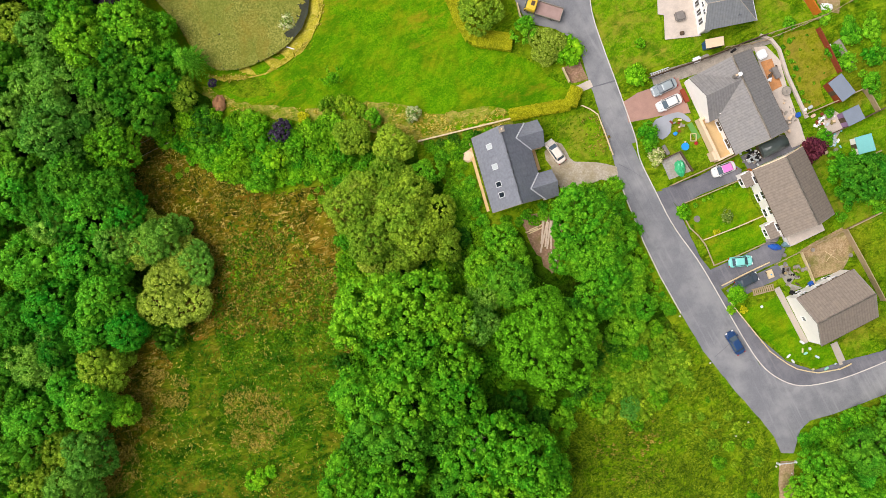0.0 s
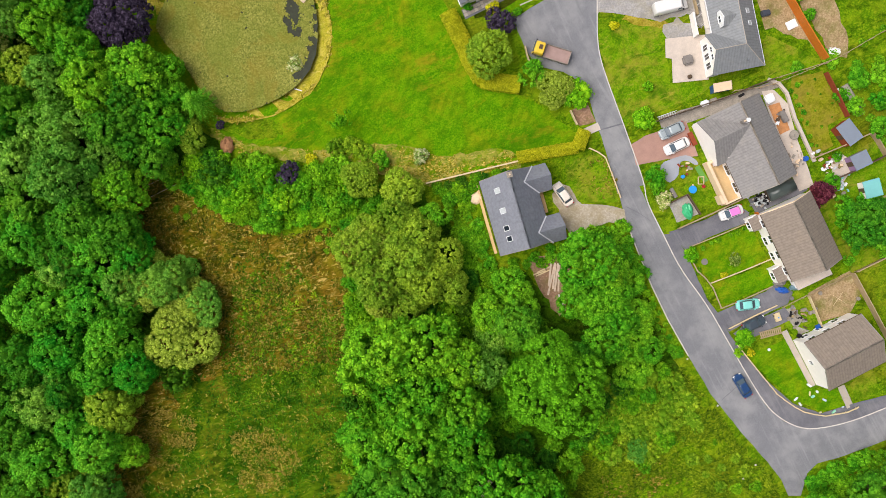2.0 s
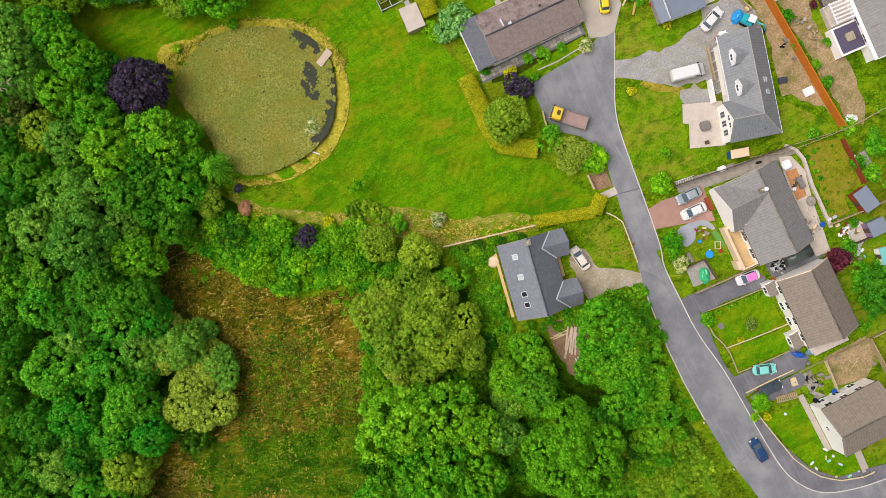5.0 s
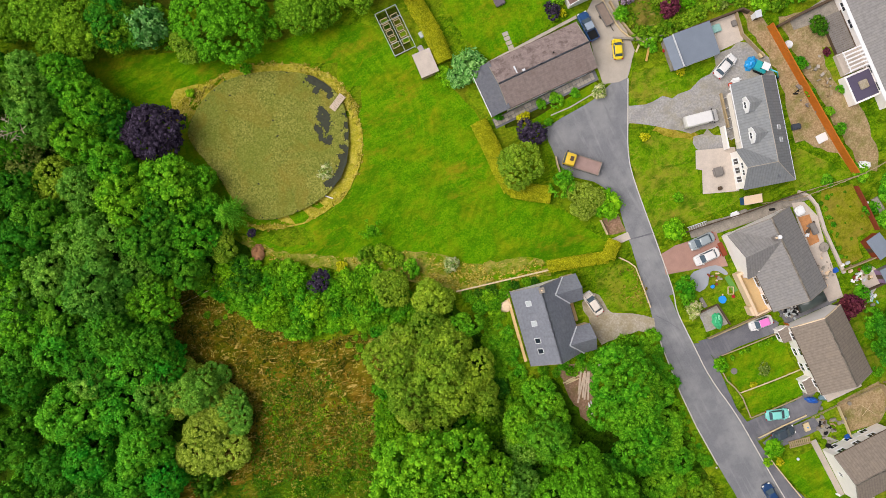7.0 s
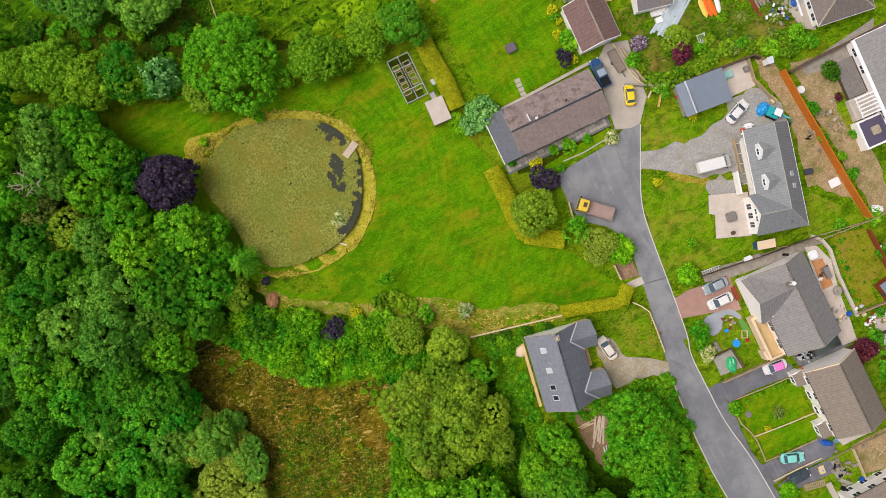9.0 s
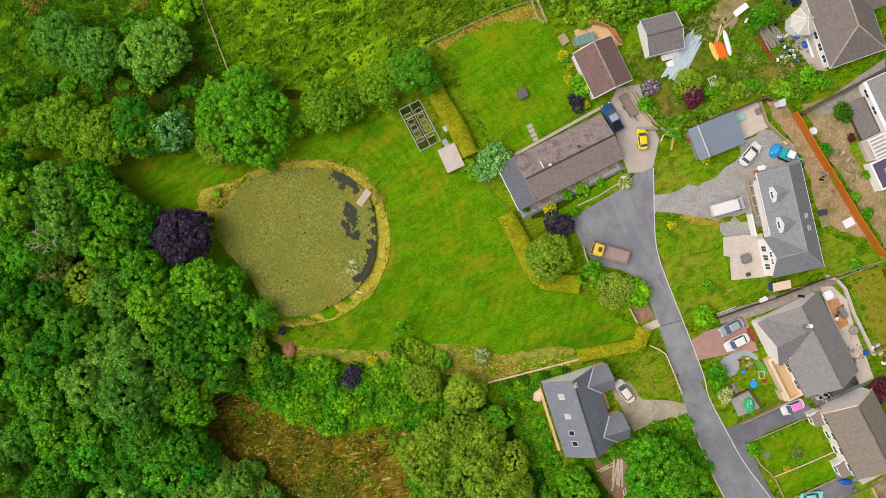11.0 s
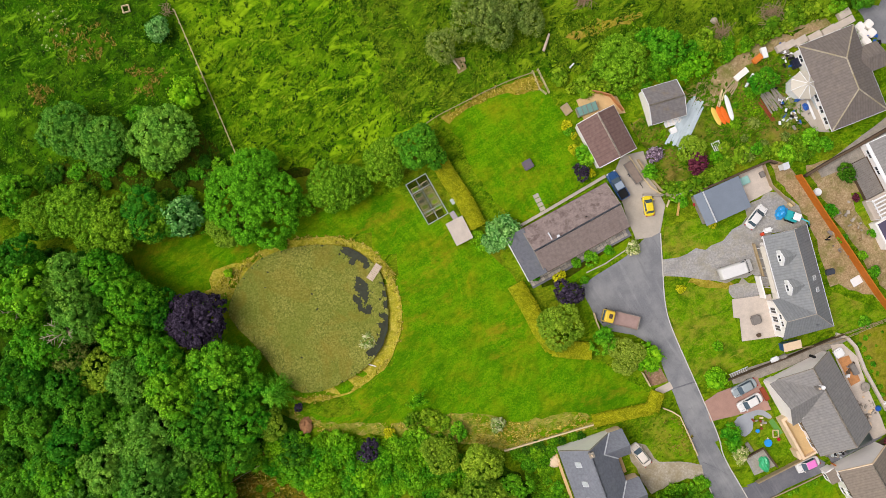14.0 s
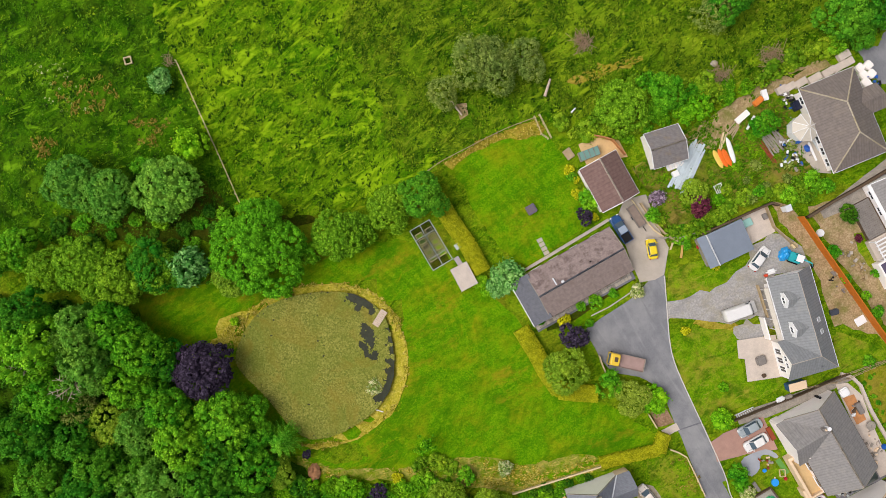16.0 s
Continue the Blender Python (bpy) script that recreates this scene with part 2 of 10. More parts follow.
M["undersoil"] = plain_mat("woodland_floor", srgb(42, 52, 18), 0.95, 0, 0.4, 2.0, 0.3, 0.08)
M["gravel"] = grass_mat("pale_gravel", srgb(156, 146, 128), srgb(178, 167, 148), srgb(202, 192, 174), srgb(142, 128, 84), 3.0, None, 0.55, 0.65, 0.06, 1.4, relief=0.004, wisps=((2.6, 10, srgb(140, 128, 104), 0.4, 0.55),))
M["greygravel"] = grass_mat("grey_gravel", srgb(140, 138, 136), srgb(160, 157, 153), srgb(184, 180, 173), srgb(150, 142, 112), 3.4, None, 0.56, 0.6, 0.06, 1.4, relief=0.004, wisps=((3.4, 15, srgb(126, 126, 128), 0.45, 0.55), (1.6, 15, srgb(194, 186, 170), 0.35, 0.57)))
M["concrete"] = plain_mat("concrete", srgb(178, 168, 154), 0.85, 0, 0.16, 1.6, 0.14, 0.01)
M["paleconcrete"] = plain_mat("pale_paving", srgb(198, 185, 171), 0.8, 0, 0.16, 1.1, 0.15, 0.01)
M["pavers"] = plain_mat("red_block_paving", srgb(170, 134, 120), 0.85, 0, 0.16, 1.2, 0.12, 0.02)
M["sandfloor"] = plain_mat("sandy_terrace_floor", srgb(206, 174, 124), 0.9, 0, 0.12, 1.0, 0.15)
M["stone"] = plain_mat("grey_stone", srgb(150, 142, 130), 0.9, 0, 0.3, 0.8, 0.2, 0.05)
M["kerb"] = plain_mat("concrete_kerb", srgb(206, 200, 190), 0.8, 0, 0.12, 0.9, 0.1)
M["bluechips"] = plain_mat("blue_grey_stone_chips", srgb(158, 162, 168), 0.9, 0, 0.1, 1.4, 0.12, 0.01)
M["wood"] = plain_mat("weathered_wood", srgb(170, 150, 116), 0.85, 0, 0.22, 0.7, 0.08, 0.01)
M["palewood"] = plain_mat("pale_timber", srgb(212, 192, 150), 0.8, 0, 0.16, 0.7, 0.08, 0.01)
M["darkwood"] = plain_mat("dark_timber", srgb(92, 76, 60), 0.85, 0, 0.25, 0.7, 0.08, 0.01)
M["orangewood"] = plain_mat("orange_stained_timber", srgb(196, 112, 34), 0.7, 0, 0.16, 0.6, 0.08, 0.01)
M["tandeck"] = plain_mat("tan_deck_boards", srgb(188, 132, 84), 0.8, 0, 0.25, 0.6, 0.1, 0.01)
M["redwood"] = plain_mat("red_stained_timber", srgb(140, 66, 40), 0.75, 0, 0.2, 0.6, 0.08, 0.01)
M["deckgrey"] = plain_mat("grey_decking", srgb(130, 124, 118), 0.8, 0, 0.2, 0.7, 0.1, 0.01)
M["bark"] = plain_mat("bark", srgb(92, 78, 58), 0.95, 0, 0.3, 0.5, 0.1, 0.03)
M["brush"] = plain_mat("grey_brown_twigs", srgb(156, 132, 104), 0.95, 0, 0.3, 0.4, 0.1)
M["deadwood"] = plain_mat("bleached_dead_wood", srgb(206, 186, 164), 0.9, 0, 0.2, 0.5, 0.1, 0.02)
M["render"] = plain_mat("white_render", srgb(247, 241, 234), 0.85, 0, 0.05, 1.2, 0.15)
M["cream"] = plain_mat("cream_render", srgb(228, 202, 168), 0.85, 0, 0.08, 1.2, 0.15)
M["trim"] = plain_mat("white_plastic_trim", srgb(236, 236, 234), 0.4, 0, 0.04, 1.0, 0.2)
M["glass"] = plain_mat("dark_window_glass", srgb(40, 48, 56), 0.08, 0, 0.15, 1.0, 0.4)
M["glass"].node_tree.nodes["Principled BSDF"].inputs["Specular IOR Level"].default_value = 0.5
M["paleglass"] = plain_mat("pale_polycarbonate", srgb(188, 194, 194), 0.25, 0, 0.12, 0.8, 0.2)
M["creamglass"] = plain_mat("cream_polycarbonate", srgb(200, 192, 176), 0.4, 0, 0.08, 0.8, 0.2)
M["carglass"] = plain_mat("car_glass", srgb(74, 90, 100), 0.05, 0, 0.1, 0.6, 0.2)
M["carglass"].node_tree.nodes["Principled BSDF"].inputs["Specular IOR Level"].default_value = 0.5
M["tyre"] = plain_mat("black_rubber", srgb(30, 30, 31), 0.85, 0, 0.2, 0.3, 0.05)
M["alloy"] = plain_mat("alloy_metal", srgb(170, 172, 176), 0.35, 0.8, 0.1, 0.2, 0.05)
M["lamp"] = plain_mat("clear_lamp_plastic", srgb(225, 226, 220), 0.15, 0, 0.05, 0.2, 0.05)
M["redlamp"] = plain_mat("red_lamp_plastic", srgb(170, 30, 28), 0.2, 0, 0.08, 0.2, 0.05)
M["lead"] = plain_mat("pale_lead_flashing", srgb(214, 216, 218), 0.6, 0, 0.08, 0.6, 0.1)
M["slate"] = roof_mat("blue_grey_slate", srgb(128, 131, 139), srgb(148, 150, 156), 0.3, vary=0.12)
M["darkslate"] = roof_mat("dark_slate", srgb(104, 106, 112), srgb(126, 124, 124), 0.3, vary=0.14)
M["greytile"] = roof_mat("grey_concrete_tile", srgb(140, 137, 134), srgb(158, 153, 144), 0.36, ribs=0.45, vary=0.14)
M["browntile"] = roof_mat("brown_concrete_tile", srgb(138, 126, 113), srgb(152, 138, 120), 0.36, ribs=0.45, vary=0.14)
M["oldtile"] = roof_mat("mottled_brown_tile", srgb(146, 130, 124), srgb(96, 80, 76), 0.34, vary=0.16, blotch=0.7)
M["browntiles"] = roof_mat("worn_brown_tile", srgb(140, 125, 118), srgb(122, 104, 96), 0.34, vary=0.16)
M["palegreytile"] = roof_mat("pale_grey_tile", srgb(136, 139, 140), srgb(154, 154, 148), 0.36, ribs=0.45, vary=0.12)
M["hiptile"] = roof_mat("grey_brown_tile", srgb(122, 113, 106), srgb(142, 130, 116), 0.36, ribs=0.45, vary=0.14)
M["redtile"] = roof_mat("red_brown_tile", srgb(122, 97, 90), srgb(140, 116, 108), 0.3, ribs=0.6, vary=0.16)
M["shedtile"] = roof_mat("mossy_grey_tile", srgb(126, 121, 119), srgb(150, 130, 96), 0.34, vary=0.16)
M["sheetmetal"] = plain_mat("blue_grey_sheet_roofing", srgb(124, 134, 146), 0.6, 0, 0.08, 1.2, 0.2)
M["leaf_green"] = leaf_mat("leaf_green", srgb(66, 130, 12), srgb(86, 157, 21), srgb(114, 184, 32), 0.2, 0.014)
M["leaf_fresh"] = leaf_mat("leaf_fresh_green", srgb(52, 128, 16), srgb(66, 152, 26), srgb(90, 178, 38), 0.2, 0.014)
M["leaf_giant"] = leaf_mat("leaf_full_green", srgb(65, 132, 11), srgb(82, 154, 19), srgb(104, 178, 28), 0.02, 0.004)
M["leaf_deep"] = leaf_mat("leaf_deep_green", srgb(50, 111, 15), srgb(64, 133, 22), srgb(83, 153, 31), 0.2, 0.012)
# bramble green darkened: the shade between crowns is put into its colour
M["leaf_under"] = leaf_mat("leaf_shaded_bramble", srgb(40, 87, 11), srgb(53, 106, 16), srgb(74, 129, 25))
M["leaf_olive"] = leaf_mat("leaf_olive", srgb(93, 132, 18), srgb(118, 156, 31), srgb(144, 179, 49), 0.2, 0.012)
M["leaf_willow"] = leaf_mat("leaf_pale_willow", srgb(106, 134, 26), srgb(134, 160, 42), srgb(168, 190, 70), 0.06, 0.004)
M["leaf_dome"] = leaf_mat("leaf_soft_olive", srgb(76, 124, 12), srgb(100, 152, 20), srgb(132, 180, 38), 0.03, 0.006)
M["leaf_grey"] = leaf_mat("leaf_grey_green", srgb(74, 132, 29), srgb(94, 152, 41), srgb(122, 178, 60), 0.2, 0.012)
M["leaf_scrub"] = leaf_mat("leaf_yellow_green_scrub", srgb(86, 128, 14), srgb(116, 156, 24), srgb(150, 182, 40))
M["leaf_nettle"] = leaf_mat("leaf_nettle_green", srgb(64, 122, 8), srgb(90, 148, 14), srgb(122, 178, 26))
M["leaf_bright"] = leaf_mat("leaf_bright_green", srgb(76, 142, 8), srgb(102, 168, 14), srgb(134, 194, 28))
M["leaf_conifer"] = leaf_mat("leaf_conifer_green", srgb(58, 138, 18), srgb(80, 164, 28), srgb(112, 190, 48), 0.1)
M["leaf_hedge"] = leaf_mat("leaf_clipped_gold", srgb(132, 142, 8), srgb(164, 166, 16), srgb(190, 188, 38), 0.06, 0.006)
M["leaf_gold"] = leaf_mat("leaf_golden", srgb(158, 164, 8), srgb(192, 192, 16), srgb(220, 216, 44), 0.06, 0.006)
M["leaf_purple"] = leaf_mat("leaf_purple", srgb(40, 33, 45), srgb(58, 49, 65), srgb(86, 75, 94), 0.15)
M["leaf_wine"] = leaf_mat("leaf_wine_red", srgb(66, 24, 38), srgb(92, 38, 52), srgb(116, 58, 70), 0.15)
M["leaf_blue"] = leaf_mat("leaf_blue_green", srgb(70, 128, 50), srgb(98, 162, 70), srgb(142, 194, 106))
M["leaf_flower"] = leaf_mat("cream_blossom", srgb(108, 146, 48), srgb(160, 178, 92), srgb(222, 216, 168), 0.1)
M["leaf_pinkflower"] = leaf_mat("mauve_blossom", srgb(90, 74, 92), srgb(136, 112, 130), srgb(206, 186, 200), 0.1)
M["tuft_meadow"] = leaf_mat("meadow_blades", srgb(56, 100, 3), srgb(74, 120, 6), srgb(100, 142, 10), 0.1, 0.012, 3.5, 0.4)
M["tuft_lush"] = leaf_mat("lush_meadow_blades", srgb(34, 80, 3), srgb(50, 100, 6), srgb(78, 130, 12), 0.1, 0.012, 3.0, 0.4)
M["tuft_field"] = leaf_mat("field_blades", srgb(44, 76, 4), srgb(74, 92, 9), srgb(132, 112, 38), 0.1, 0.004, 3.0, 0.55)
M["tuft_brown"] = leaf_mat("brown_bracken", srgb(88, 88, 20), srgb(124, 112, 34), srgb(164, 146, 64), 0.1, 0.0)
M["tuft_dry"] = leaf_mat("dry_blades", srgb(112, 116, 18), srgb(156, 146, 38), srgb(196, 178, 86), 0.1, 0.002, 1.5, 0.2)
M["tuft_rush"] = leaf_mat("dark_rushes", srgb(24, 58, 3), srgb(34, 70, 4), srgb(48, 86, 6), 0.1)
M["tuft_drymeadow"] = leaf_mat("yellowing_blades", srgb(56, 92, 5), srgb(78, 110, 9), srgb(112, 134, 20), 0.1, 0.008, 3.0, 0.35)
M["leaf_thin"] = leaf_mat("leaf_dull_olive", srgb(92, 116, 38), srgb(116, 140, 54), srgb(146, 166, 78))
M["tuft_lime"] = leaf_mat("lime_blades", srgb(92, 136, 8), srgb(112, 152, 12), srgb(136, 170, 22), 0.1, 0.012, 2.0, 0.3)


def asphalt_mat(name, base, pale, size):
    n = Nodes(name, 0.9)
    c = n.ramp(n.noise(0.12, 3), (0.3, tuple(v * 0.85 for v in base[:3])), (0.7, tuple(v * 1.15 for v in base[:3])))
    c = n.mix(n.ramp(n.noise(size, 5, rough=0.62), (0.42, (0, 0, 0)), (0.68, (0.75, 0.75, 0.75))), c, pale)
    c = n.mix(n.ramp(n.noise(2.2, 5, rough=0.7), (0.3, (0.35, 0.35, 0.35)), (0.42, (0, 0, 0))), c, tuple(v * 0.7 for v in base[:3]) + (1,))
    f = n.noise(0.9, 4, stretch=(0.06, 1.0, 1.0, -64), rough=0.65)
    c = n.mix(n.ramp(f, (0.55, (0, 0, 0)), (0.72, (0.35, 0.35, 0.35))), c, tuple(min(1, v * 1.25) for v in pale[:3]) + (1,))
    c = n.mix(n.ramp(f, (0.3, (0.4, 0.4, 0.4)), (0.42, (0, 0, 0))), c, tuple(v * 0.75 for v in base[:3]) + (1,))
    n.bump(n.noise(0.06, 2), 0.01, 0.5)
    return n.done(c)


M["asphalt"] = asphalt_mat("worn_grey_asphalt", srgb(122, 123, 126), srgb(154, 154, 153), 5.0)
M["pavement"] = asphalt_mat("dark_footway_asphalt", srgb(106, 106, 111), srgb(136, 135, 137), 4.0)


def weed_mat():
    n = Nodes("floating_pond_weed", 0.75)
    c = n.ramp(n.random("island"), (0.0, srgb(100, 110, 32)), (0.5, srgb(132, 135, 50)), (1.0, srgb(168, 165, 80)))
    c = n.mix(n.ramp(n.noise(7.0, 4), (0.4, (0, 0, 0)), (0.62, (0.55, 0.55, 0.55))), c, srgb(112, 126, 34))
    c = n.mix(n.ramp(n.noise(5.0, 4, swirl=0.8), (0.5, (0, 0, 0)), (0.68, (0.5, 0.5, 0.5))), c, srgb(140, 122, 34))
    c = n.mix(n.ramp(n.noise(0.5, 4, rough=0.75), (0.54, (0, 0, 0)), (0.7, (0.4, 0.4, 0.4))), c, srgb(84, 86, 26))
    c = n.mix(n.ramp(n.noise(1.2, 5, rough=0.7), (0.66, (0, 0, 0)), (0.72, (0.5, 0.5, 0.5))), c, srgb(88, 64, 22))
    return n.done(c)


M["weed"] = weed_mat()
M["water"] = plain_mat("dark_pond_water", srgb(52, 56, 40), 0.3, 0, 0.3, 1.2, 0.3)
M["water"].node_tree.nodes["Principled BSDF"].inputs["Specular IOR Level"].default_value = 0.16
PAINTS = {}


def paint(name, r, g, b, metal=0.0):
    if name not in PAINTS:
        PAINTS[name] = plain_mat(name, srgb(r, g, b), 0.28, metal, 0.05, 0.8, 0.2)
        PAINTS[name].node_tree.nodes["Principled BSDF"].inputs["Coat Weight"].default_value = 0.4
    return PAINTS[name]


# ---- the lie of the land ----
SLOPE = [-0.449, 2.217, 1.857, -0.018]
SWELLS = [0.91, -0.39, 0.43, 0.67, 1.22, 1.59, -0.43, -1.16, 0.46, 0.11, -1.07, -1.22, 1.37, 0.78, -0.66, -0.21, -0.07, -0.8, 0.09, 0.38, -0.55, -0.24, 0.88, -1.01, -0.73, 0.43, -0.47, -0.16, 1.46, -1.86, 0.61, -0.22, -0.46, 1.32, 0.81, -1.39]
POND = (-36.2, 45.4)
POND_R = (15.6, 14.2)
POND_LEVEL = -1.75


def smooth(a, b, v):
    v = min(1, max(0, (v - a) / (b - a)))
    return v * v * (3 - 2 * v)


def gz(x, y):
    """Height of the ground."""
    q = math.hypot((x - POND[0]) / POND_R[0], (y - POND[1]) / POND_R[1])
    x, y = min(95, max(-95, x)), min(125, max(-60, y))
    u, v = x / 50, (y - 30) / 50
    z = SLOPE[0] + SLOPE[1] * u + SLOPE[2] * v + SLOPE[3] * u * v
    k = 0
    for cx in (-75, -45, -15, 15, 45, 72):
        for cy in (-40, -10, 20, 50, 80, 105):
            z += SWELLS[k] * math.exp(-((x - cx) ** 2 + (y - cy) ** 2) / 1152)
            k += 1
    if q < 1.6:
        z += (POND_LEVEL + 0.22 - z) * (1 - smooth(1.12, 1.6, q))
        z += (-0.9) * (1 - smooth(0.9, 1.02, q))
    return z


def ground_pose(x, y, turn=0.0, up=0.0, s=1.0):
    return Matrix.LocRotScale((x, y, gz(x, y) + up), Euler((0, 0, radians(turn))), (s, s, s))


# ---- mesh helpers ----
def mesh_of(name, bm, mat):
    me = bpy.data.meshes.new(name)
    bm.to_mesh(me)
    bm.free()
    for m in mat if isinstance(mat, (list, tuple)) else [mat]:
        me.materials.append(m)
    return me


def part(name, bm, mat, parent, label="", m=None):
    """One mesh object under a thing or a part; bm may be a mesh that is there already."""
    me = bm if isinstance(bm, bpy.types.Mesh) else mesh_of(name, bm, mat)
    ob = new(name, me)
    ob.parent = parent
    if m is not None:
        ob.matrix_basis = m
    return tagged(ob, label)


def thing(name, label, category, m=None, group="", kind=""):
    ob = new(name)
    ob.empty_display_size = 0.3
    if m is not None:
        ob.matrix_basis = m
    return tagged(ob, label, category, group, kind)


def box(bm, x0, x1, y0, y1, z0, z1, bevel=0.0):
    ret = bmesh.ops.create_cube(bm, size=1.0)
    vs = ret["verts"]
    for v in vs:
        v.co = ((x0 + x1) / 2 + v.co.x * (x1 - x0), (y0 + y1) / 2 + v.co.y * (y1 - y0), (z0 + z1) / 2 + v.co.z * (z1 - z0))
    if bevel:
        edges = list({e for v in vs for e in v.link_edges})
        bmesh.ops.bevel(bm, geom=edges, offset=bevel, segments=2, affect="EDGES")
    return bm


def boxes(*rows, bevel=0.0):
    bm = bmesh.new()
    for r in rows:
        box(bm, *r, bevel=bevel)
    return bm


def tube(bm, a, b, ra, rb, sides=8):
    """A tapered round bar from a to b."""
    a, b = Vector(a), Vector(b)
    d = (b - a)
    q = d.to_track_quat("Z", "Y").to_matrix()
    rings = []
    for p, r in ((a, ra), (b, rb)):
        rings.append([bm.verts.new(p + q @ Vector((r * math.cos(2 * math.pi * k / sides), r * math.sin(2 * math.pi * k / sides), 0))) for k in range(sides)])
    for k in range(sides):
        bm.faces.new((rings[0][k], rings[0][(k + 1) % sides], rings[1][(k + 1) % sides], rings[1][k]))
    bm.faces.new(rings[0][::-1])
    bm.faces.new(rings[1])
    return bm


def disc(bm, x, y, z0, z1, r, r2=None, sides=16):
    return tube(bm, (x, y, z0), (x, y, z1), r, r if r2 is None else r2, sides)


def wavy(pts, step=1.5, amount=0.2, closed=True):
    """The outline with points set along it and nudged, so that its edge is uneven."""
    rnd = random.Random(len(pts) * 7 + int(abs(pts[0][0]) * 10))
    out = []
    ends = zip(pts, pts[1:] + pts[:1]) if closed else zip(pts, pts[1:])
    for a, b in ends:
        n = max(1, int(math.dist(a[:2], b[:2]) / step))
        for k in range(n):
            f = k / n
            j = amount if amount else 0
            out.append((a[0] + (b[0] - a[0]) * f + rnd.uniform(-j, j), a[1] + (b[1] - a[1]) * f + rnd.uniform(-j, j)))
    if not closed:
        out.append(pts[-1][:2])
    return out


def rounded(pts, times=2, closed=True):
    """Corner cutting, for outlines that curve."""
    for _ in range(times):
        out = []
        n = len(pts)
        for k in range(n if closed else n - 1):
            a, b = pts[k], pts[(k + 1) % n]
            out += [(a[0] * 0.75 + b[0] * 0.25, a[1] * 0.75 + b[1] * 0.25), (a[0] * 0.25 + b[0] * 0.75, a[1] * 0.25 + b[1] * 0.75)]
        pts = out if closed else [pts[0]] + out + [pts[-1]]
    return pts


def sheet(name, pts, mat, lift, label, category, edge=0.2, kind="structure", curve=0, cell=4.0, level=None):
    """A patch of ground cover that follows the land."""
    if curve:
        pts = rounded(pts, curve)
    if edge:
        pts = wavy(pts, 1.2, edge)
    bm = bmesh.new()
    bm.faces.new([bm.verts.new((p[0], p[1], 0)) for p in pts])
    bm.normal_update()
    for f in bm.faces:
        if f.normal.z < 0:
            f.normal_flip()
    bmesh.ops.triangulate(bm, faces=bm.faces[:])
    for axis in (0, 1):
        lo, hi = min(p[axis] for p in pts), max(p[axis] for p in pts)
        k = math.ceil(lo / cell)
        while k * cell < hi:
            co, no = [0, 0, 0], [0, 0, 0]
            co[axis], no[axis] = k * cell, 1
            bmesh.ops.bisect_plane(bm, geom=bm.verts[:] + bm.edges[:] + bm.faces[:], dist=1e-4, plane_co=co, plane_no=no)
            k += 1
    for v in bm.verts:
        v.co.z = (gz(v.co.x, v.co.y) if level is None else level) + lift
    return tagged(new(name, mesh_of(name, bm, mat)), label, category, kind=kind)


def ribbon_mesh(name, pts, width, height, mat, base=-0.15, step=2.0, jitter=0.0, bevel=0.0):
    """A bar of rectangular section along a line on the ground."""
    line = wavy(pts, step, jitter, closed=False)
    bm = bmesh.new()
    rows = []
    for k, p in enumerate(line):
        a, b = Vector(line[max(0, k - 1)]), Vector(line[min(len(line) - 1, k + 1)])
        d = (b - a).normalized()
        nrm = Vector((-d.y, d.x)) * width / 2
        z = gz(*p)
        rows.append([bm.verts.new((p[0] + s * nrm.x * w, p[1] + s * nrm.y * w, z + h)) for s, h, w in
                     ((1, base, 1), (1, height - bevel, 1), (1, height, 1 - 2 * bevel / width), (-1, height, 1 - 2 * bevel / width), (-1, height - bevel, 1), (-1, base, 1))])
    for a, b in zip(rows, rows[1:]):
        for k in range(5):
            bm.faces.new((a[k], a[k + 1], b[k + 1], b[k]))
    bm.faces.new(rows[0][::-1])
    bm.faces.new(rows[-1])
    bmesh.ops.recalc_face_normals(bm, faces=bm.faces[:])
    return mesh_of(name, bm, mat)


def ribbon(name, pts, width, height, mat, label, category, kind="structure", **kw):
    return tagged(new(name, ribbon_mesh(name, pts, width, height, mat, **kw)), label, category, kind=kind)


def along(pts, step):
    """Places and directions at even steps along a line."""
    out, left = [], 0.0
    for a, b in zip(pts, pts[1:]):
        d = math.dist(a, b)
        s = left
        while s < d:
            f = s / d
            out.append((a[0] + (b[0] - a[0]) * f, a[1] + (b[1] - a[1]) * f, math.degrees(math.atan2(b[1] - a[1], b[0] - a[0]))))
            s += step
        left = s - d
    return out


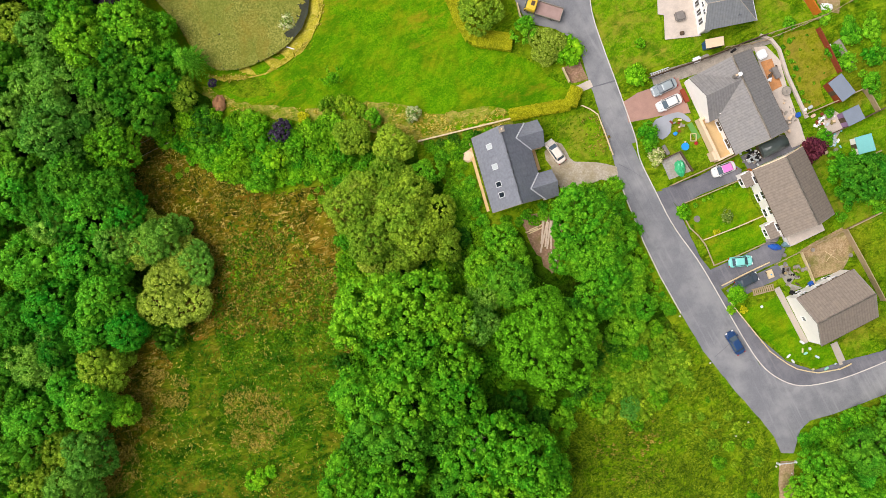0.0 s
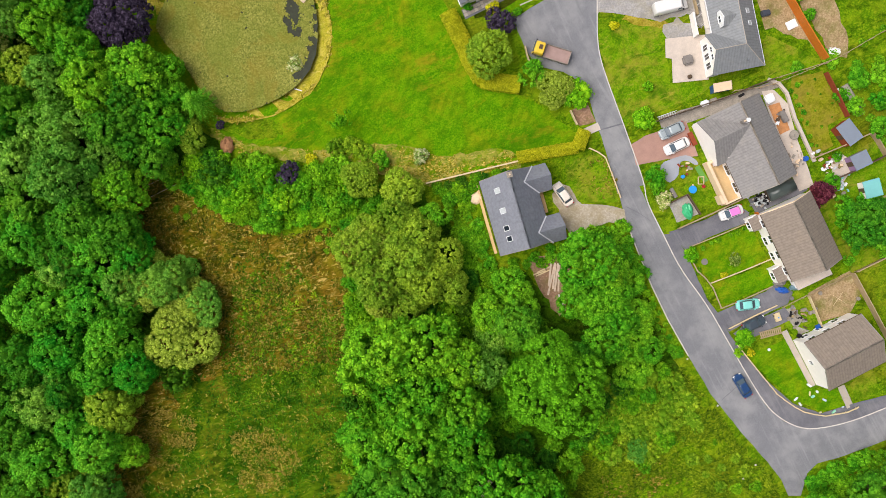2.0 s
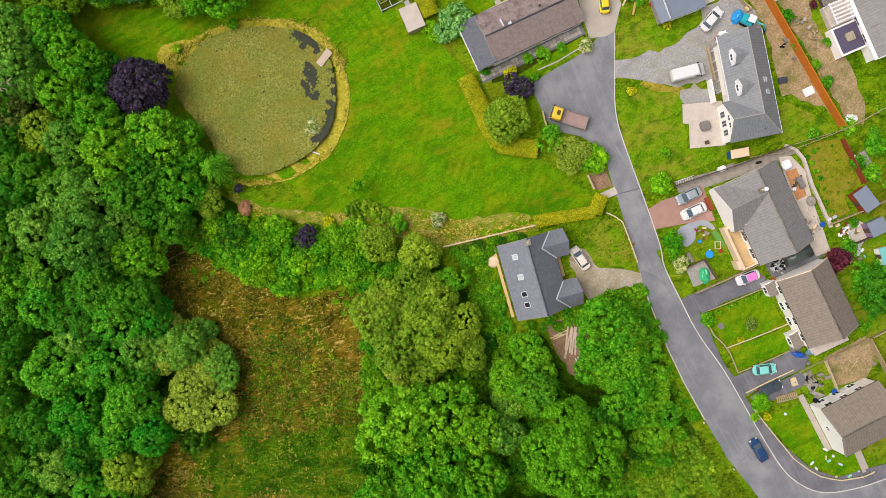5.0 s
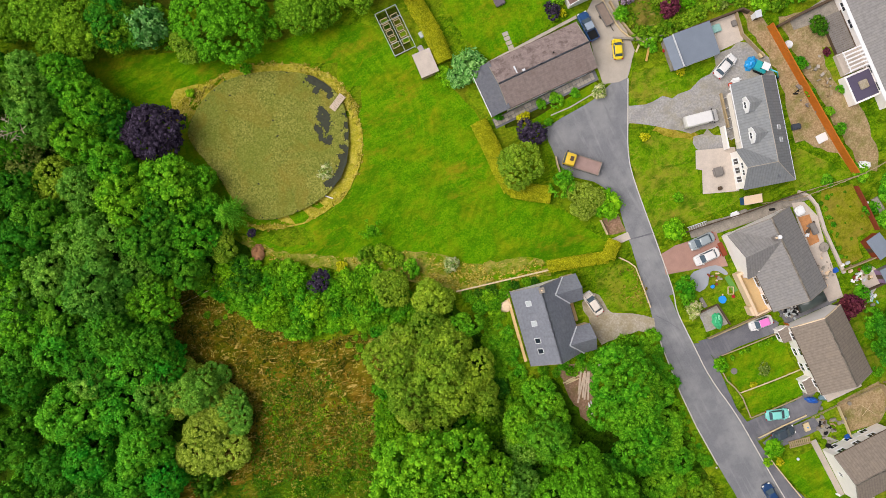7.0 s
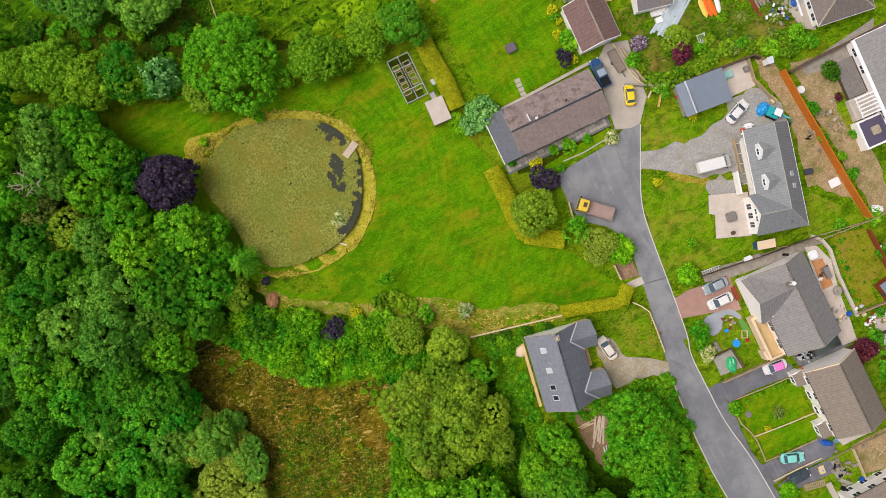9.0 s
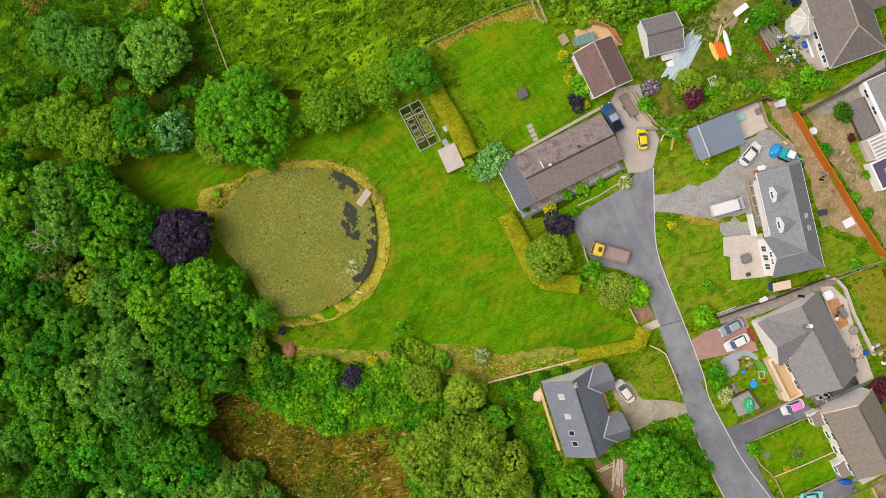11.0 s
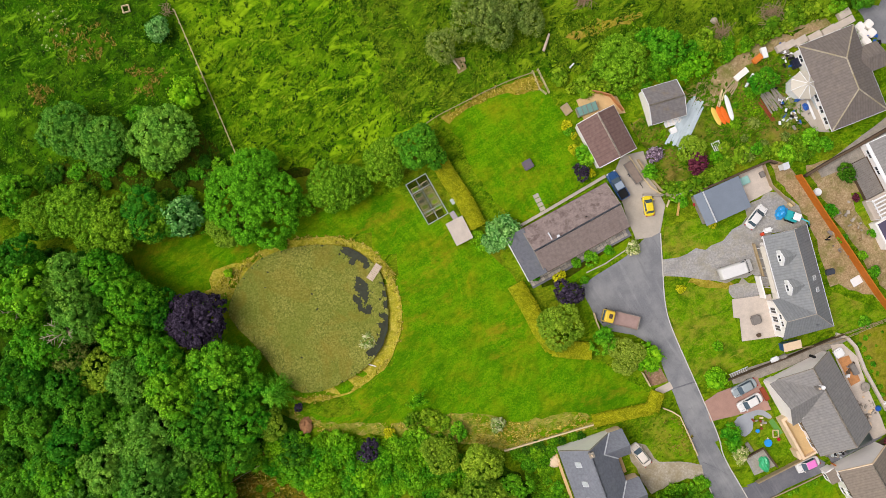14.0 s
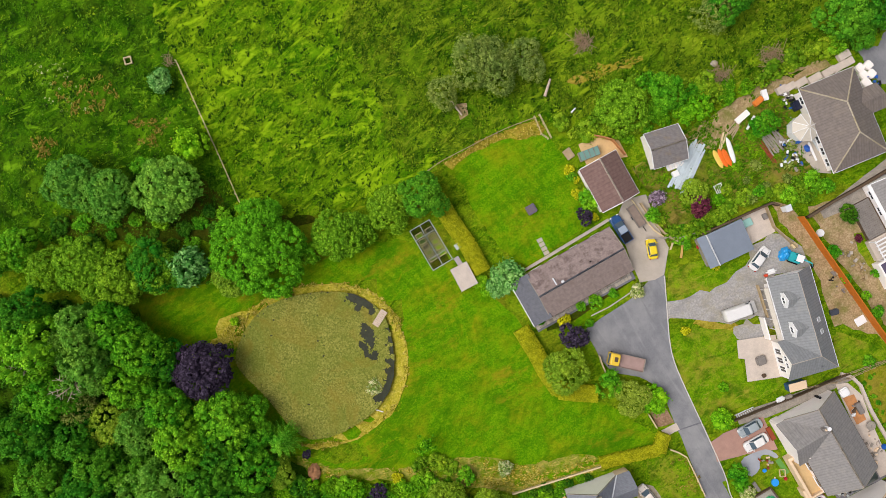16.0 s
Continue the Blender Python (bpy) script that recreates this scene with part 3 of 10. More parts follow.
def fence(pts, height, label, mat, rails=2, step=2.0, post=0.12, boards=False, cap=0.0):
    """Posts, rails and, where it is closed, boards."""
    root = thing("fence", label, "fence")
    pm = mesh_of("post", boxes((-post / 2, post / 2, -post / 2, post / 2, -0.2, height), bevel=0.01), mat)
    marks = along(pts, step)
    for x, y, a in marks:
        part("post", pm, mat, root, m=ground_pose(x, y, a))
    segs = [(p, q) for p, q in zip(marks, marks[1:] + [(*pts[-1], 0)]) if math.dist(p[:2], q[:2]) > 0.3]
    for p, q in segs:
        d = math.dist(p[:2], q[:2])
        za, zb = gz(*p[:2]), gz(*q[:2])
        turn = math.atan2(q[1] - p[1], q[0] - p[0])
        m = Matrix.Translation((p[0], p[1], za)) @ Matrix.Rotation(turn, 4, "Z") @ Matrix.Rotation(-math.atan2(zb - za, d), 4, "Y")
        for r in range(rails):
            z = height * (0.92 - 0.45 * r)
            part("rail", boxes((0, d, post / 2, post / 2 + 0.05, z - 0.06, z + 0.05)), mat, root, m=m)
        if boards:
            n = max(1, int(d / 0.5))
            for k in range(n):
                part("board", boxes((d * k / n + 0.01, d * (k + 1) / n - 0.01, -0.05, 0.03, 0.03, height * 0.98)), mat, root, m=m)
        if cap:
            part("cap_rail", boxes((0, d, -cap / 2, cap / 2, height, height + 0.05)), mat, root, m=m)
    return root


# ---- plants ----
def ball_form():
    """A domed form of 13 corners and 16 faces, from which clumps of foliage are made."""
    pts = [(1, 0, 0), (0, 1, 0), (-1, 0, 0), (0, -1, 0), (0, 0, 1)]
    index, faces = {}, []
    base = [(k, (k + 1) % 4, 4) for k in range(4)]
    def mid(a, b):
        key = (min(a, b), max(a, b))
        if key not in index:
            index[key] = len(pts)
            pts.append(tuple(Vector([(u + v) / 2 for u, v in zip(pts[a], pts[b])]).normalized()))
        return index[key]
    for a, b, c in base:
        ab, bc, ca = mid(a, b), mid(b, c), mid(c, a)
        faces += [(a, ab, ca), (ab, b, bc), (ca, bc, c), (ab, bc, ca)]
    return np.array(pts), faces


BALL, BALL_FACES = ball_form()


def unit(v):
    return v / np.linalg.norm(v, axis=-1, keepdims=True)


def leaf(verts, faces, p, d, size, rnd, long=1.0):
    """One folded leaf or leaf spray at p, facing d."""
    d = (d + Vector((rnd.gauss(0, 0.26), rnd.gauss(0, 0.26), rnd.gauss(0, 0.26)))).normalized()
    u = d.orthogonal().normalized()
    u.rotate(Matrix.Rotation(rnd.uniform(0, 6.283), 3, d))
    w = d.cross(u)
    b = len(verts)
    for a, c, e in ((-0.5 * long, 0, 0), (0, -0.42, -0.1), (0.5 * long, 0, 0.0), (0, 0.42, -0.1)):
        verts.append(tuple(p + (u * a + w * c + d * e) * size))
    faces.append((b, b + 1, b + 2))
    faces.append((b, b + 2, b + 3))


def crown_mesh(name, mat, seed, R, H, clumps, leaves, size, boughs=15, low=-0.25, spike=0.0, long=1.0, loose=1.0, core=0.68, lobe=1.0, fat=1.5, inner=0.66):
    """A crown of leafy clumps set closely over billowing boughs; its base is at z = 0 and its top near H."""
    rng = np.random.default_rng(seed)
    k_up = H / (1.35 * R)
    rb = R * fat / math.sqrt(boughs)
    j = np.arange(boughs)
    z = low + (1 - low) * (j + 0.5) / boughs
    a = j * 2.39996 + rng.uniform(-0.6, 0.6, boughs)
    ph = rng.uniform(0, 6.28, 4)
    lob = 1 + lobe * (0.12 * np.sin(2 * a + ph[0]) + 0.1 * np.sin(3 * a + ph[1]))
    lob = lob * (1 - spike * (0.5 + 0.5 * np.cos(6 * a + ph[3])))
    flat = np.sqrt(np.maximum(0, 1 - z * z))
    mids = np.stack([np.cos(a) * flat, np.sin(a) * flat, z], 1) * ((R - rb * 0.85) * lob * rng.uniform(0.78, 1.08, boughs))[:, None]
    mids = np.vstack([mids, [[0, 0, 0]]])
    radii = np.append(rb * rng.uniform(0.7, 1.25, boughs), R * inner)
    # clumps lie where rays from the middle leave the boughs
    k = np.arange(clumps)
    z = low + (1 - low) * (k + 0.5) / clumps
    flat = np.sqrt(np.maximum(0, 1 - z * z))
    a = k * 2.39996
    way = unit(np.stack([np.cos(a) * flat, np.sin(a) * flat, z], 1) + rng.normal(0, 0.6 / math.sqrt(clumps), (clumps, 3)))
    along_ray = way @ mids.T
    disc_ = along_ray ** 2 - (np.sum(mids ** 2, 1) - radii ** 2)[None]
    out = np.where(disc_ > 0, along_ray + np.sqrt(np.maximum(disc_, 0)), 0)
    best = out.argmax(1)
    spot = way * out.max(1)[:, None]
    face = unit(spot - mids[best] + 1e-6)
    rc = R * math.sqrt(2 * (1 - low) / clumps) * 1.12 * np.exp(rng.normal(0, 0.25, clumps))
    spot = spot - face * (rc * 0.45)[:, None]
    spot[:, 2] = (spot[:, 2] + 0.35 * R) * k_up
    verts, faces = [], []
    if core:
        big = BALL * (R * inner * 0.7) * rng.uniform(0.94, 1.04, (len(BALL), 1))
        big[:, 2] = (big[:, 2] + 0.35 * R) * k_up
        turn = rng.uniform(0, 6.28, (clumps, 1))
        form = np.stack([BALL[:, 0] * np.cos(turn) - BALL[:, 1] * np.sin(turn), BALL[:, 0] * np.sin(turn) + BALL[:, 1] * np.cos(turn), BALL[:, 2] * 1.4 - 0.4 + 0 * turn], 2)
        form = form * rng.uniform(0.7, 1.3, (clumps, 1, 3)) * rng.uniform(0.75, 1.2, (clumps, len(BALL), 1))
        lumps = spot[:, None] + form * (rc * core)[:, None, None]
        verts = np.vstack([big, lumps.reshape(-1, 3)])
        n0 = len(BALL)
        faces = [(x + n0 * n, y + n0 * n, w + n0 * n) for n in range(clumps + 1) for x, y, w in BALL_FACES]
    # leaves over each clump
    e = unit(unit(rng.normal(0, 1, (clumps, leaves, 3))) + face[:, None] * 0.75 + np.array([0, 0, 0.35]))
    at = spot[:, None] + e * (rc[:, None] * rng.uniform(0.6, 0.95 + 0.2 * loose, (clumps, leaves)))[..., None]
    e = unit(e + np.array([0, 0, 0.35]) + rng.normal(0, 0.42, e.shape))
    u = unit(np.cross(e, rng.normal(0, 1, e.shape)))
    w = np.cross(e, u)
    s = (size * rng.uniform(0.5, 1.5, (clumps, leaves)))[..., None]
    quad = np.stack([at - u * s * 0.5 * long, at - w * s * 0.42 - e * s * 0.1, at + u * s * 0.5 * long, at + w * s * 0.42 - e * s * 0.1], 2).reshape(-1, 3)
    b = len(verts)
    verts = np.vstack([verts, quad]) if b else quad
    for n in range(b, len(verts), 4):
        faces += [(n, n + 1, n + 2), (n, n + 2, n + 3)]
    me = bpy.data.meshes.new(name)
    me.from_pydata(verts.tolist(), [], faces)
    me.polygons.foreach_set("use_smooth", np.ones(len(faces), dtype=bool))
    me.materials.append(mat)
    return me


def frond_crown(name, mat, seed, R, H):
    """Tiers of drooping fronds, each a spine with leaflets to both sides."""
    rnd = random.Random(seed)
    verts, faces = [], []
    for tier in range(9):
        f = tier / 8
        reach, n = R * (1 - 0.86 * f) ** 0.8, 13 - tier
        for k in range(n):
            a = (k + 0.5 * (tier % 2)) * 6.283 / n + rnd.uniform(-0.15, 0.15)
            l = reach * rnd.uniform(0.78, 1.12)
            way, side = Vector((math.cos(a), math.sin(a), 0)), Vector((-math.sin(a), math.cos(a), 0))
            for j in range(11):
                g = (j + 1) / 11
                p = way * l * g + Vector((0, 0, H * (0.12 + 0.84 * f) + l * (0.3 * g - 0.55 * g * g)))
                w = (0.16 + 0.34 * math.sin(math.pi * min(1, g * 0.85 + 0.1))) * (0.5 + 0.5 * reach / R) * rnd.uniform(0.8, 1.2)
                for s in (-1, 1):
                    tip = p + side * (s * w) + way * (w * 0.7) - Vector((0, 0, w * 0.3))
                    b = len(verts)
                    verts += [tuple(p - way * 0.1), tuple(p.lerp(tip, 0.6) - way * 0.09), tuple(tip), tuple(p.lerp(tip, 0.5) + way * 0.1 + Vector((0, 0, 0.05)))]
                    faces += [(b, b + 1, b + 2), (b, b + 2, b + 3)]
    me = bpy.data.meshes.new(name)
    me.from_pydata(verts, [], faces)
    me.materials.append(mat)
    return me


def trunk_mesh(name, height, r, seed, spread):
    rnd = random.Random(seed)
    bm = bmesh.new()
    n = 9 if r > 0.2 else 5
    tube(bm, (0, 0, -0.4), (0, 0, 0.5), r * 1.5, r, n)
    tube(bm, (0, 0, 0.5), (rnd.uniform(-0.2, 0.2), rnd.uniform(-0.2, 0.2), height), r, r * 0.45, n)
    for k in range(5 if r > 0.2 else 2):
        a = k * 1.26 + rnd.uniform(-0.3, 0.3)
        z = height * rnd.uniform(0.35, 0.8)
        tube(bm, (0, 0, z), (math.cos(a) * spread * 0.6, math.sin(a) * spread * 0.6, z + height * 0.35), r * 0.4, r * 0.1, 5)
    return mesh_of(name, bm, M["bark"])


TREES = {}


def tree_kind(key, label, category, mat, R, H, seeds, clumps=64, leaves=52, size=0.42, **kw):
    """Several trees of one kind, from which copies are made."""
    TREES[key] = (label, category, R, [
        (crown_mesh("crown", M[mat], s, R, H * 0.72, clumps, leaves, size, **kw), trunk_mesh("trunk", H * 0.55, 0.05 * R + 0.05, s, R), H * 0.28) for s in seeds])


tree_kind("broad", "broadleaf tree with a billowing mid-green crown", "tree", "leaf_green", 4.2, 10.0, (1, 2, 3, 4), 130, 30, 0.29, boughs=12, fat=1.5, inner=0.5)
tree_kind("fresh", "broadleaf tree with a billowing fresh green crown", "tree", "leaf_fresh", 4.2, 10.0, (62, 63, 64), 130, 30, 0.29, boughs=12, fat=1.5, inner=0.5)
tree_kind("deep", "broadleaf tree with a dense dark green crown", "tree", "leaf_deep", 4.2, 10.5, (5, 6, 7), 130, 30, 0.29, boughs=12, fat=1.5, inner=0.5)
tree_kind("giant", "large round broadleaf tree with a dense crown", "tree", "leaf_giant", 8.5, 13.0, (41, 42), 480, 30, 0.31, boughs=36, fat=1.65, lobe=0.4, inner=0.72)
tree_kind("olive", "willow with a soft olive-green crown", "tree", "leaf_olive", 4.2, 9.0, (8, 9, 10), 180, 28, 0.22, boughs=9, long=1.4, fat=1.45, inner=0.5)
tree_kind("grey", "tree with a grey-green feathery crown", "tree", "leaf_grey", 3.8, 9.0, (11, 12, 13), 160, 28, 0.22, boughs=11, long=1.3, fat=1.5, inner=0.5)
tree_kind("round", "tree with a dense round grey-green crown", "tree", "leaf_grey", 4.6, 8.0, (51, 52), 210, 28, 0.24, boughs=30, lobe=0.35, fat=1.8, loose=0.8, long=1.3, low=-0.1, inner=0.82)
tree_kind("dome", "tree with a dense domed olive-green crown", "tree", "leaf_dome", 4.6, 8.0, (53, 54), 210, 28, 0.24, boughs=36, lobe=0.25, fat=1.8, loose=0.6, long=1.3, low=-0.1, inner=0.84)
tree_kind("willow", "spreading willow with a pale soft crown", "tree", "leaf_willow", 6.0, 9.0, (55, 56), 360, 28, 0.22, boughs=11, lobe=1.0, long=1.5, fat=1.4, inner=0.45)
tree_kind("purple", "copper beech with dark purple leaves", "tree", "leaf_purple", 4.2, 8.5, (14,), 220, 24, 0.24, boughs=26, fat=1.7, lobe=0.4, long=1.8, loose=1.5, inner=0.78)
TREES["cedar"] = ("conifer with drooping bright green fronds", "tree", 3.6, [(frond_crown("crown", M["leaf_conifer"], 15, 3.6, 8.6), trunk_mesh("trunk", 7.5, 0.22, 15, 0.8), 0.8)])
tree_kind("thin", "thin-crowned tree with grey-green leaves and bare twigs", "tree", "leaf_thin", 3.6, 7.0, (16, 17), 120, 24, 0.2, core=0.42, boughs=9, fat=1.3, inner=0.3, loose=1.6)
tree_kind("shrub", "rounded leafy green garden shrub", "shrub", "leaf_green", 1.5, 2.2, (21, 22, 23), 34, 16, 0.17, low=-0.1, boughs=6)
tree_kind("bright", "rounded bright yellow-green garden shrub", "shrub", "leaf_bright", 1.5, 2.2, (24, 25), 34, 16, 0.17, low=-0.1, boughs=6)
tree_kind("sapling", "young tree with bright feathery leaves", "tree", "leaf_bright", 1.5, 3.2, (61,), 40, 20, 0.15, low=-0.1, boughs=13, fat=0.75, inner=0.35, core=0.4, loose=1.6)
tree_kind("gold", "low golden-leaved garden shrub", "shrub", "leaf_gold", 1.3, 1.6, (26, 27), 30, 16, 0.16, low=-0.1, boughs=6)
tree_kind("wine", "rounded shrub with wine-red leaves", "shrub", "leaf_wine", 1.5, 2.6, (28,), 38, 18, 0.18, low=-0.1, boughs=7)
tree_kind("plum", "small tree with dark purple leaves", "tree", "leaf_purple", 1.7, 3.0, (29, 30), 44, 18, 0.18, low=-0.1, boughs=7)
tree_kind("blueshrub", "shrub with pale blue-green leaves", "shrub", "leaf_blue", 1.6, 2.4, (31,), 36, 22, 0.2, low=-0.1, boughs=7, long=1.8, loose=1.6)
tree_kind("blossom", "shrub covered in cream blossom", "shrub", "leaf_flower", 1.4, 1.8, (32,), 34, 22, 0.17, low=-0.1, boughs=7)
tree_kind("mauve", "shrub covered in mauve and white blossom", "shrub", "leaf_pinkflower", 1.5, 2.0, (33,), 34, 20, 0.17, low=-0.1, boughs=7)
tree_kind("bramble", "low spreading thicket of leafy undergrowth", "undergrowth", "leaf_green", 2.4, 2.0, (34, 35, 36), 34, 15, 0.26, low=-0.05, boughs=8, loose=1.5)
tree_kind("nettle", "low spreading thicket of bright green undergrowth", "undergrowth", "leaf_nettle", 2.4, 1.8, (37, 38), 34, 15, 0.24, low=-0.05, boughs=8, loose=1.5)
tree_kind("scrub", "low bush of yellowish green leaves", "undergrowth", "leaf_scrub", 2.4, 1.8, (43, 44), 34, 15, 0.22, low=-0.05, boughs=7, loose=1.6)
tree_kind("thinbush", "straggling bush of dull grey-green leaves", "undergrowth", "leaf_thin", 2.4, 1.8, (45, 46), 34, 13, 0.18, low=-0.05, boughs=7, loose=1.8, core=0.45)
# undergrowth whose leaf colour already holds the shade below the trees
tree_kind("shadebramble", "low thicket of undergrowth in a shade-darkened green", "undergrowth", "leaf_under", 2.4, 2.0, (39, 40), 34, 15, 0.26, low=-0.05, boughs=8, loose=1.5)
COUNT = [0]


def plant(key, x, y, r, tall=1.0, group="", label=""):
    """A plant of a kind at a place, its crown r metres in radius."""
    name0, category, R, forms = TREES[key]
    COUNT[0] += 1
    crown, trunk, up = forms[COUNT[0] % len(forms)]
    rnd = random.Random(COUNT[0] * 13 + 5)
    s = r / R
    root = thing("tree" if category == "tree" else "shrub" if category == "shrub" else "undergrowth", label or name0, category,
                 Matrix.LocRotScale((x, y, gz(x, y)), Euler((0, 0, rnd.uniform(0, 6.28))), (s, s, s * tall * (rnd.uniform(0.7, 1.5) if category == "undergrowth" else rnd.uniform(0.92, 1.08)))), group)
    part("trunk" if category == "tree" else "stems", trunk, None, root)
    part("crown", crown, None, root, m=Matrix.Translation((0, 0, up)))
    return root


def plants(key, rows, tall=1.0, group="", label=""):
    for x, y, r in rows:
        plant(key, x, y, r / 10.6, tall, group, label)


def inside(x, y, pts):
    hit = False
    for (ax, ay), (bx, by) in zip(pts, pts[1:] + pts[:1]):
        if (ay > y) != (by > y) and x < (bx - ax) * (y - ay) / (by - ay) + ax:
            hit = not hit
    return hit


def fill(kinds, pts, gap, r0, r1, seed, tall=1.0, group="", avoid=()):
    """Plants scattered over an area, no two nearer than the gap."""
    rnd = random.Random(seed)
    xs, ys = [p[0] for p in pts], [p[1] for p in pts]
    done = []
    for _ in range(4000):
        x, y = rnd.uniform(min(xs), max(xs)), rnd.uniform(min(ys), max(ys))
        if inside(x, y, pts) and all((x - a) ** 2 + (y - b) ** 2 > gap * gap for a, b in done) and all(math.dist((x, y), p[:2]) > p[2] for p in avoid):
            done.append((x, y))
            plant(rnd.choice(kinds), x, y, rnd.uniform(r0, r1), tall, group)


def tufts(name, pts, per, size, mat, label, seed, holes=(), blades=5, clumpy=6.0, keep=0.0, level=None, tall=1.0):
    """Tufts of grass over an area, joined, thicker in some places than others."""
    rnd = random.Random(seed)
    xs, ys = [p[0] for p in pts], [p[1] for p in pts]
    n = int((max(xs) - min(xs)) * (max(ys) - min(ys)) * per)
    verts, faces = [], []
    for _ in range(n):
        x, y = rnd.uniform(min(xs), max(xs)), rnd.uniform(min(ys), max(ys))
        if not inside(x, y, pts) or any(inside(x, y, h) for h in holes):
            continue
        if noise.noise((x / clumpy, y / clumpy, seed)) + rnd.uniform(-0.3, 0.3) < keep:
            continue
        z = gz(x, y) if level is None else level
        s = size * rnd.uniform(0.6, 1.4)
        lean = 0.9 + 2.6 * noise.noise((x / 7, y / 7, seed + 5)) + rnd.gauss(0, 0.25)
        for k in range(blades):
            a = lean + rnd.gauss(0, 0.42)
            ca, sa = math.cos(a), math.sin(a)
            o, p = rnd.uniform(-0.4, 0.4) * s, rnd.uniform(-0.3, 0.3) * s
            bx, by = x + o * ca - p * sa, y + o * sa + p * ca
            l, w, h = s * rnd.uniform(0.5, 1.1), s * rnd.uniform(0.08, 0.18), s * rnd.uniform(0.15, 0.5) * tall
            b = len(verts)
            verts += [(bx - sa * w, by + ca * w, z), (bx + sa * w, by - ca * w, z), (bx + ca * l * 0.6 + sa * w * 0.8, by + sa * l * 0.6 - ca * w * 0.8, z + h), (bx + ca * l * 0.6 - sa * w * 0.8, by + sa * l * 0.6 + ca * w * 0.8, z + h), (bx + ca * l, by + sa * l, z + h * 0.8)]
            faces += [(b, b + 1, b + 2, b + 3), (b + 3, b + 2, b + 4)]
    me = bpy.data.meshes.new(name)
    me.from_pydata(verts, [], faces)
    me.materials.append(mat)
    return tagged(new(name, me), label, "grass", kind="stuff")


def hedge(pts, width, height, mat, label, seed):
    """A clipped hedge: a leafy bank along a line."""
    rnd = random.Random(seed)
    root = thing("hedge", label, "hedge")
    core = ribbon_mesh("hedge_core", pts, width * 0.8, height * 0.88, mat, step=1.0, jitter=0.08, bevel=0.2)
    part("hedge_core", core, None, root)
    verts, faces = [], []
    for x, y, a in along(pts, 0.16):
        ca, sa = math.cos(radians(a)), math.sin(radians(a))
        for _ in range(int(width * 34)):
            o = rnd.uniform(-1, 1)
            hh = height * (1 - 0.25 * abs(o) ** 3)
            p = Vector((x - sa * o * width / 2 + rnd.gauss(0, 0.06), y + ca * o * width / 2 + rnd.gauss(0, 0.06), gz(x, y) + hh + rnd.gauss(0, 0.05)))
            leaf(verts, faces, p, Vector((-sa * o * 0.6, ca * o * 0.6, 0.9)), 0.17, rnd)
        for side in (-1, 1):
            for _ in range(3):
                p = Vector((x - sa * side * width / 2, y + ca * side * width / 2, gz(x, y) + rnd.uniform(0, height * 0.85)))
                leaf(verts, faces, p, Vector((-sa * side, ca * side, 0.3)), 0.26, rnd)
    me = bpy.data.meshes.new("foliage")
    me.from_pydata([tuple(v) for v in verts], [], faces)
    me.materials.append(mat)
    part("foliage", me, None, root)
    return root


# ---- buildings ----
def plan(a, b, c):
    """Centre, direction in degrees, length and width of a rectangle from three of its corners (a to b its length)."""
    a, b, c = Vector(a[:2]), Vector(b[:2]), Vector(c[:2])
    d = b - a
    n = Vector((-d.y, d.x)).normalized()
    w = (c - b).dot(n)
    mid = (a + b) / 2 + n * w / 2
    return mid.x, mid.y, math.degrees(math.atan2(d.y, d.x)), d.length, abs(w)


def slab(bm, quad, thick):
    """A flat slab under four corners."""
    q = [Vector(p) for p in quad]
    n = (q[1] - q[0]).cross(q[2] - q[0]).normalized()
    if n.z < 0:
        q.reverse()
        n = -n
    hi = [bm.verts.new(p) for p in q]
    lo = [bm.verts.new(p - n * thick) for p in q]
    k = len(q)
    bm.faces.new(hi)
    bm.faces.new(lo[::-1])
    for i in range(k):
        bm.faces.new((hi[i], lo[i], lo[(i + 1) % k], hi[(i + 1) % k]))
    return bm


def roof_part(name, quad, mat, parent, label="", thick=0.14):
    """A roof slope as an object whose x runs along its eave and y up the slope."""
    q = [Vector(p) for p in quad]
    x = (q[1] - q[0]).normalized()
    nrm = (q[1] - q[0]).cross(q[2] - q[0]).normalized()
    if nrm.z < 0:
        nrm = -nrm
    y = nrm.cross(x)
    m = Matrix((x, y, nrm)).transposed().to_4x4()
    m.translation = q[0]
    inv = m.inverted()
    return part(name, slab(bmesh.new(), [inv @ p for p in q], thick), mat, parent, label, m)


def gable_walls(root, L, W, eave, ridge, mat, base=-1.2, inset=0.15, thick=0.3):
    """Two long walls and two gable ends."""
    l, w = L / 2 - inset, W / 2 - inset
    top = eave + (ridge - eave) * (inset / (W / 2)) - 0.16
    for s in (-1, 1):
        part("wall", boxes((-l + thick, l - thick, min(s * w, s * (w - thick)), max(s * w, s * (w - thick)), base, top)), mat, root)
        bm = bmesh.new()
        pts = [(-w, base), (w, base), (w, top), (0, ridge - 0.17), (-w, top)]
        f = [[bm.verts.new((s * (l - o), y, z)) for y, z in pts] for o in (0, thick)]
        bm.faces.new(f[0])
        bm.faces.new(f[1][::-1])
        for k in range(5):
            bm.faces.new((f[0][k], f[0][(k + 1) % 5], f[1][(k + 1) % 5], f[1][k]))
        bmesh.ops.recalc_face_normals(bm, faces=bm.faces[:])
        part("wall", bm, mat, root, "gable end wall")


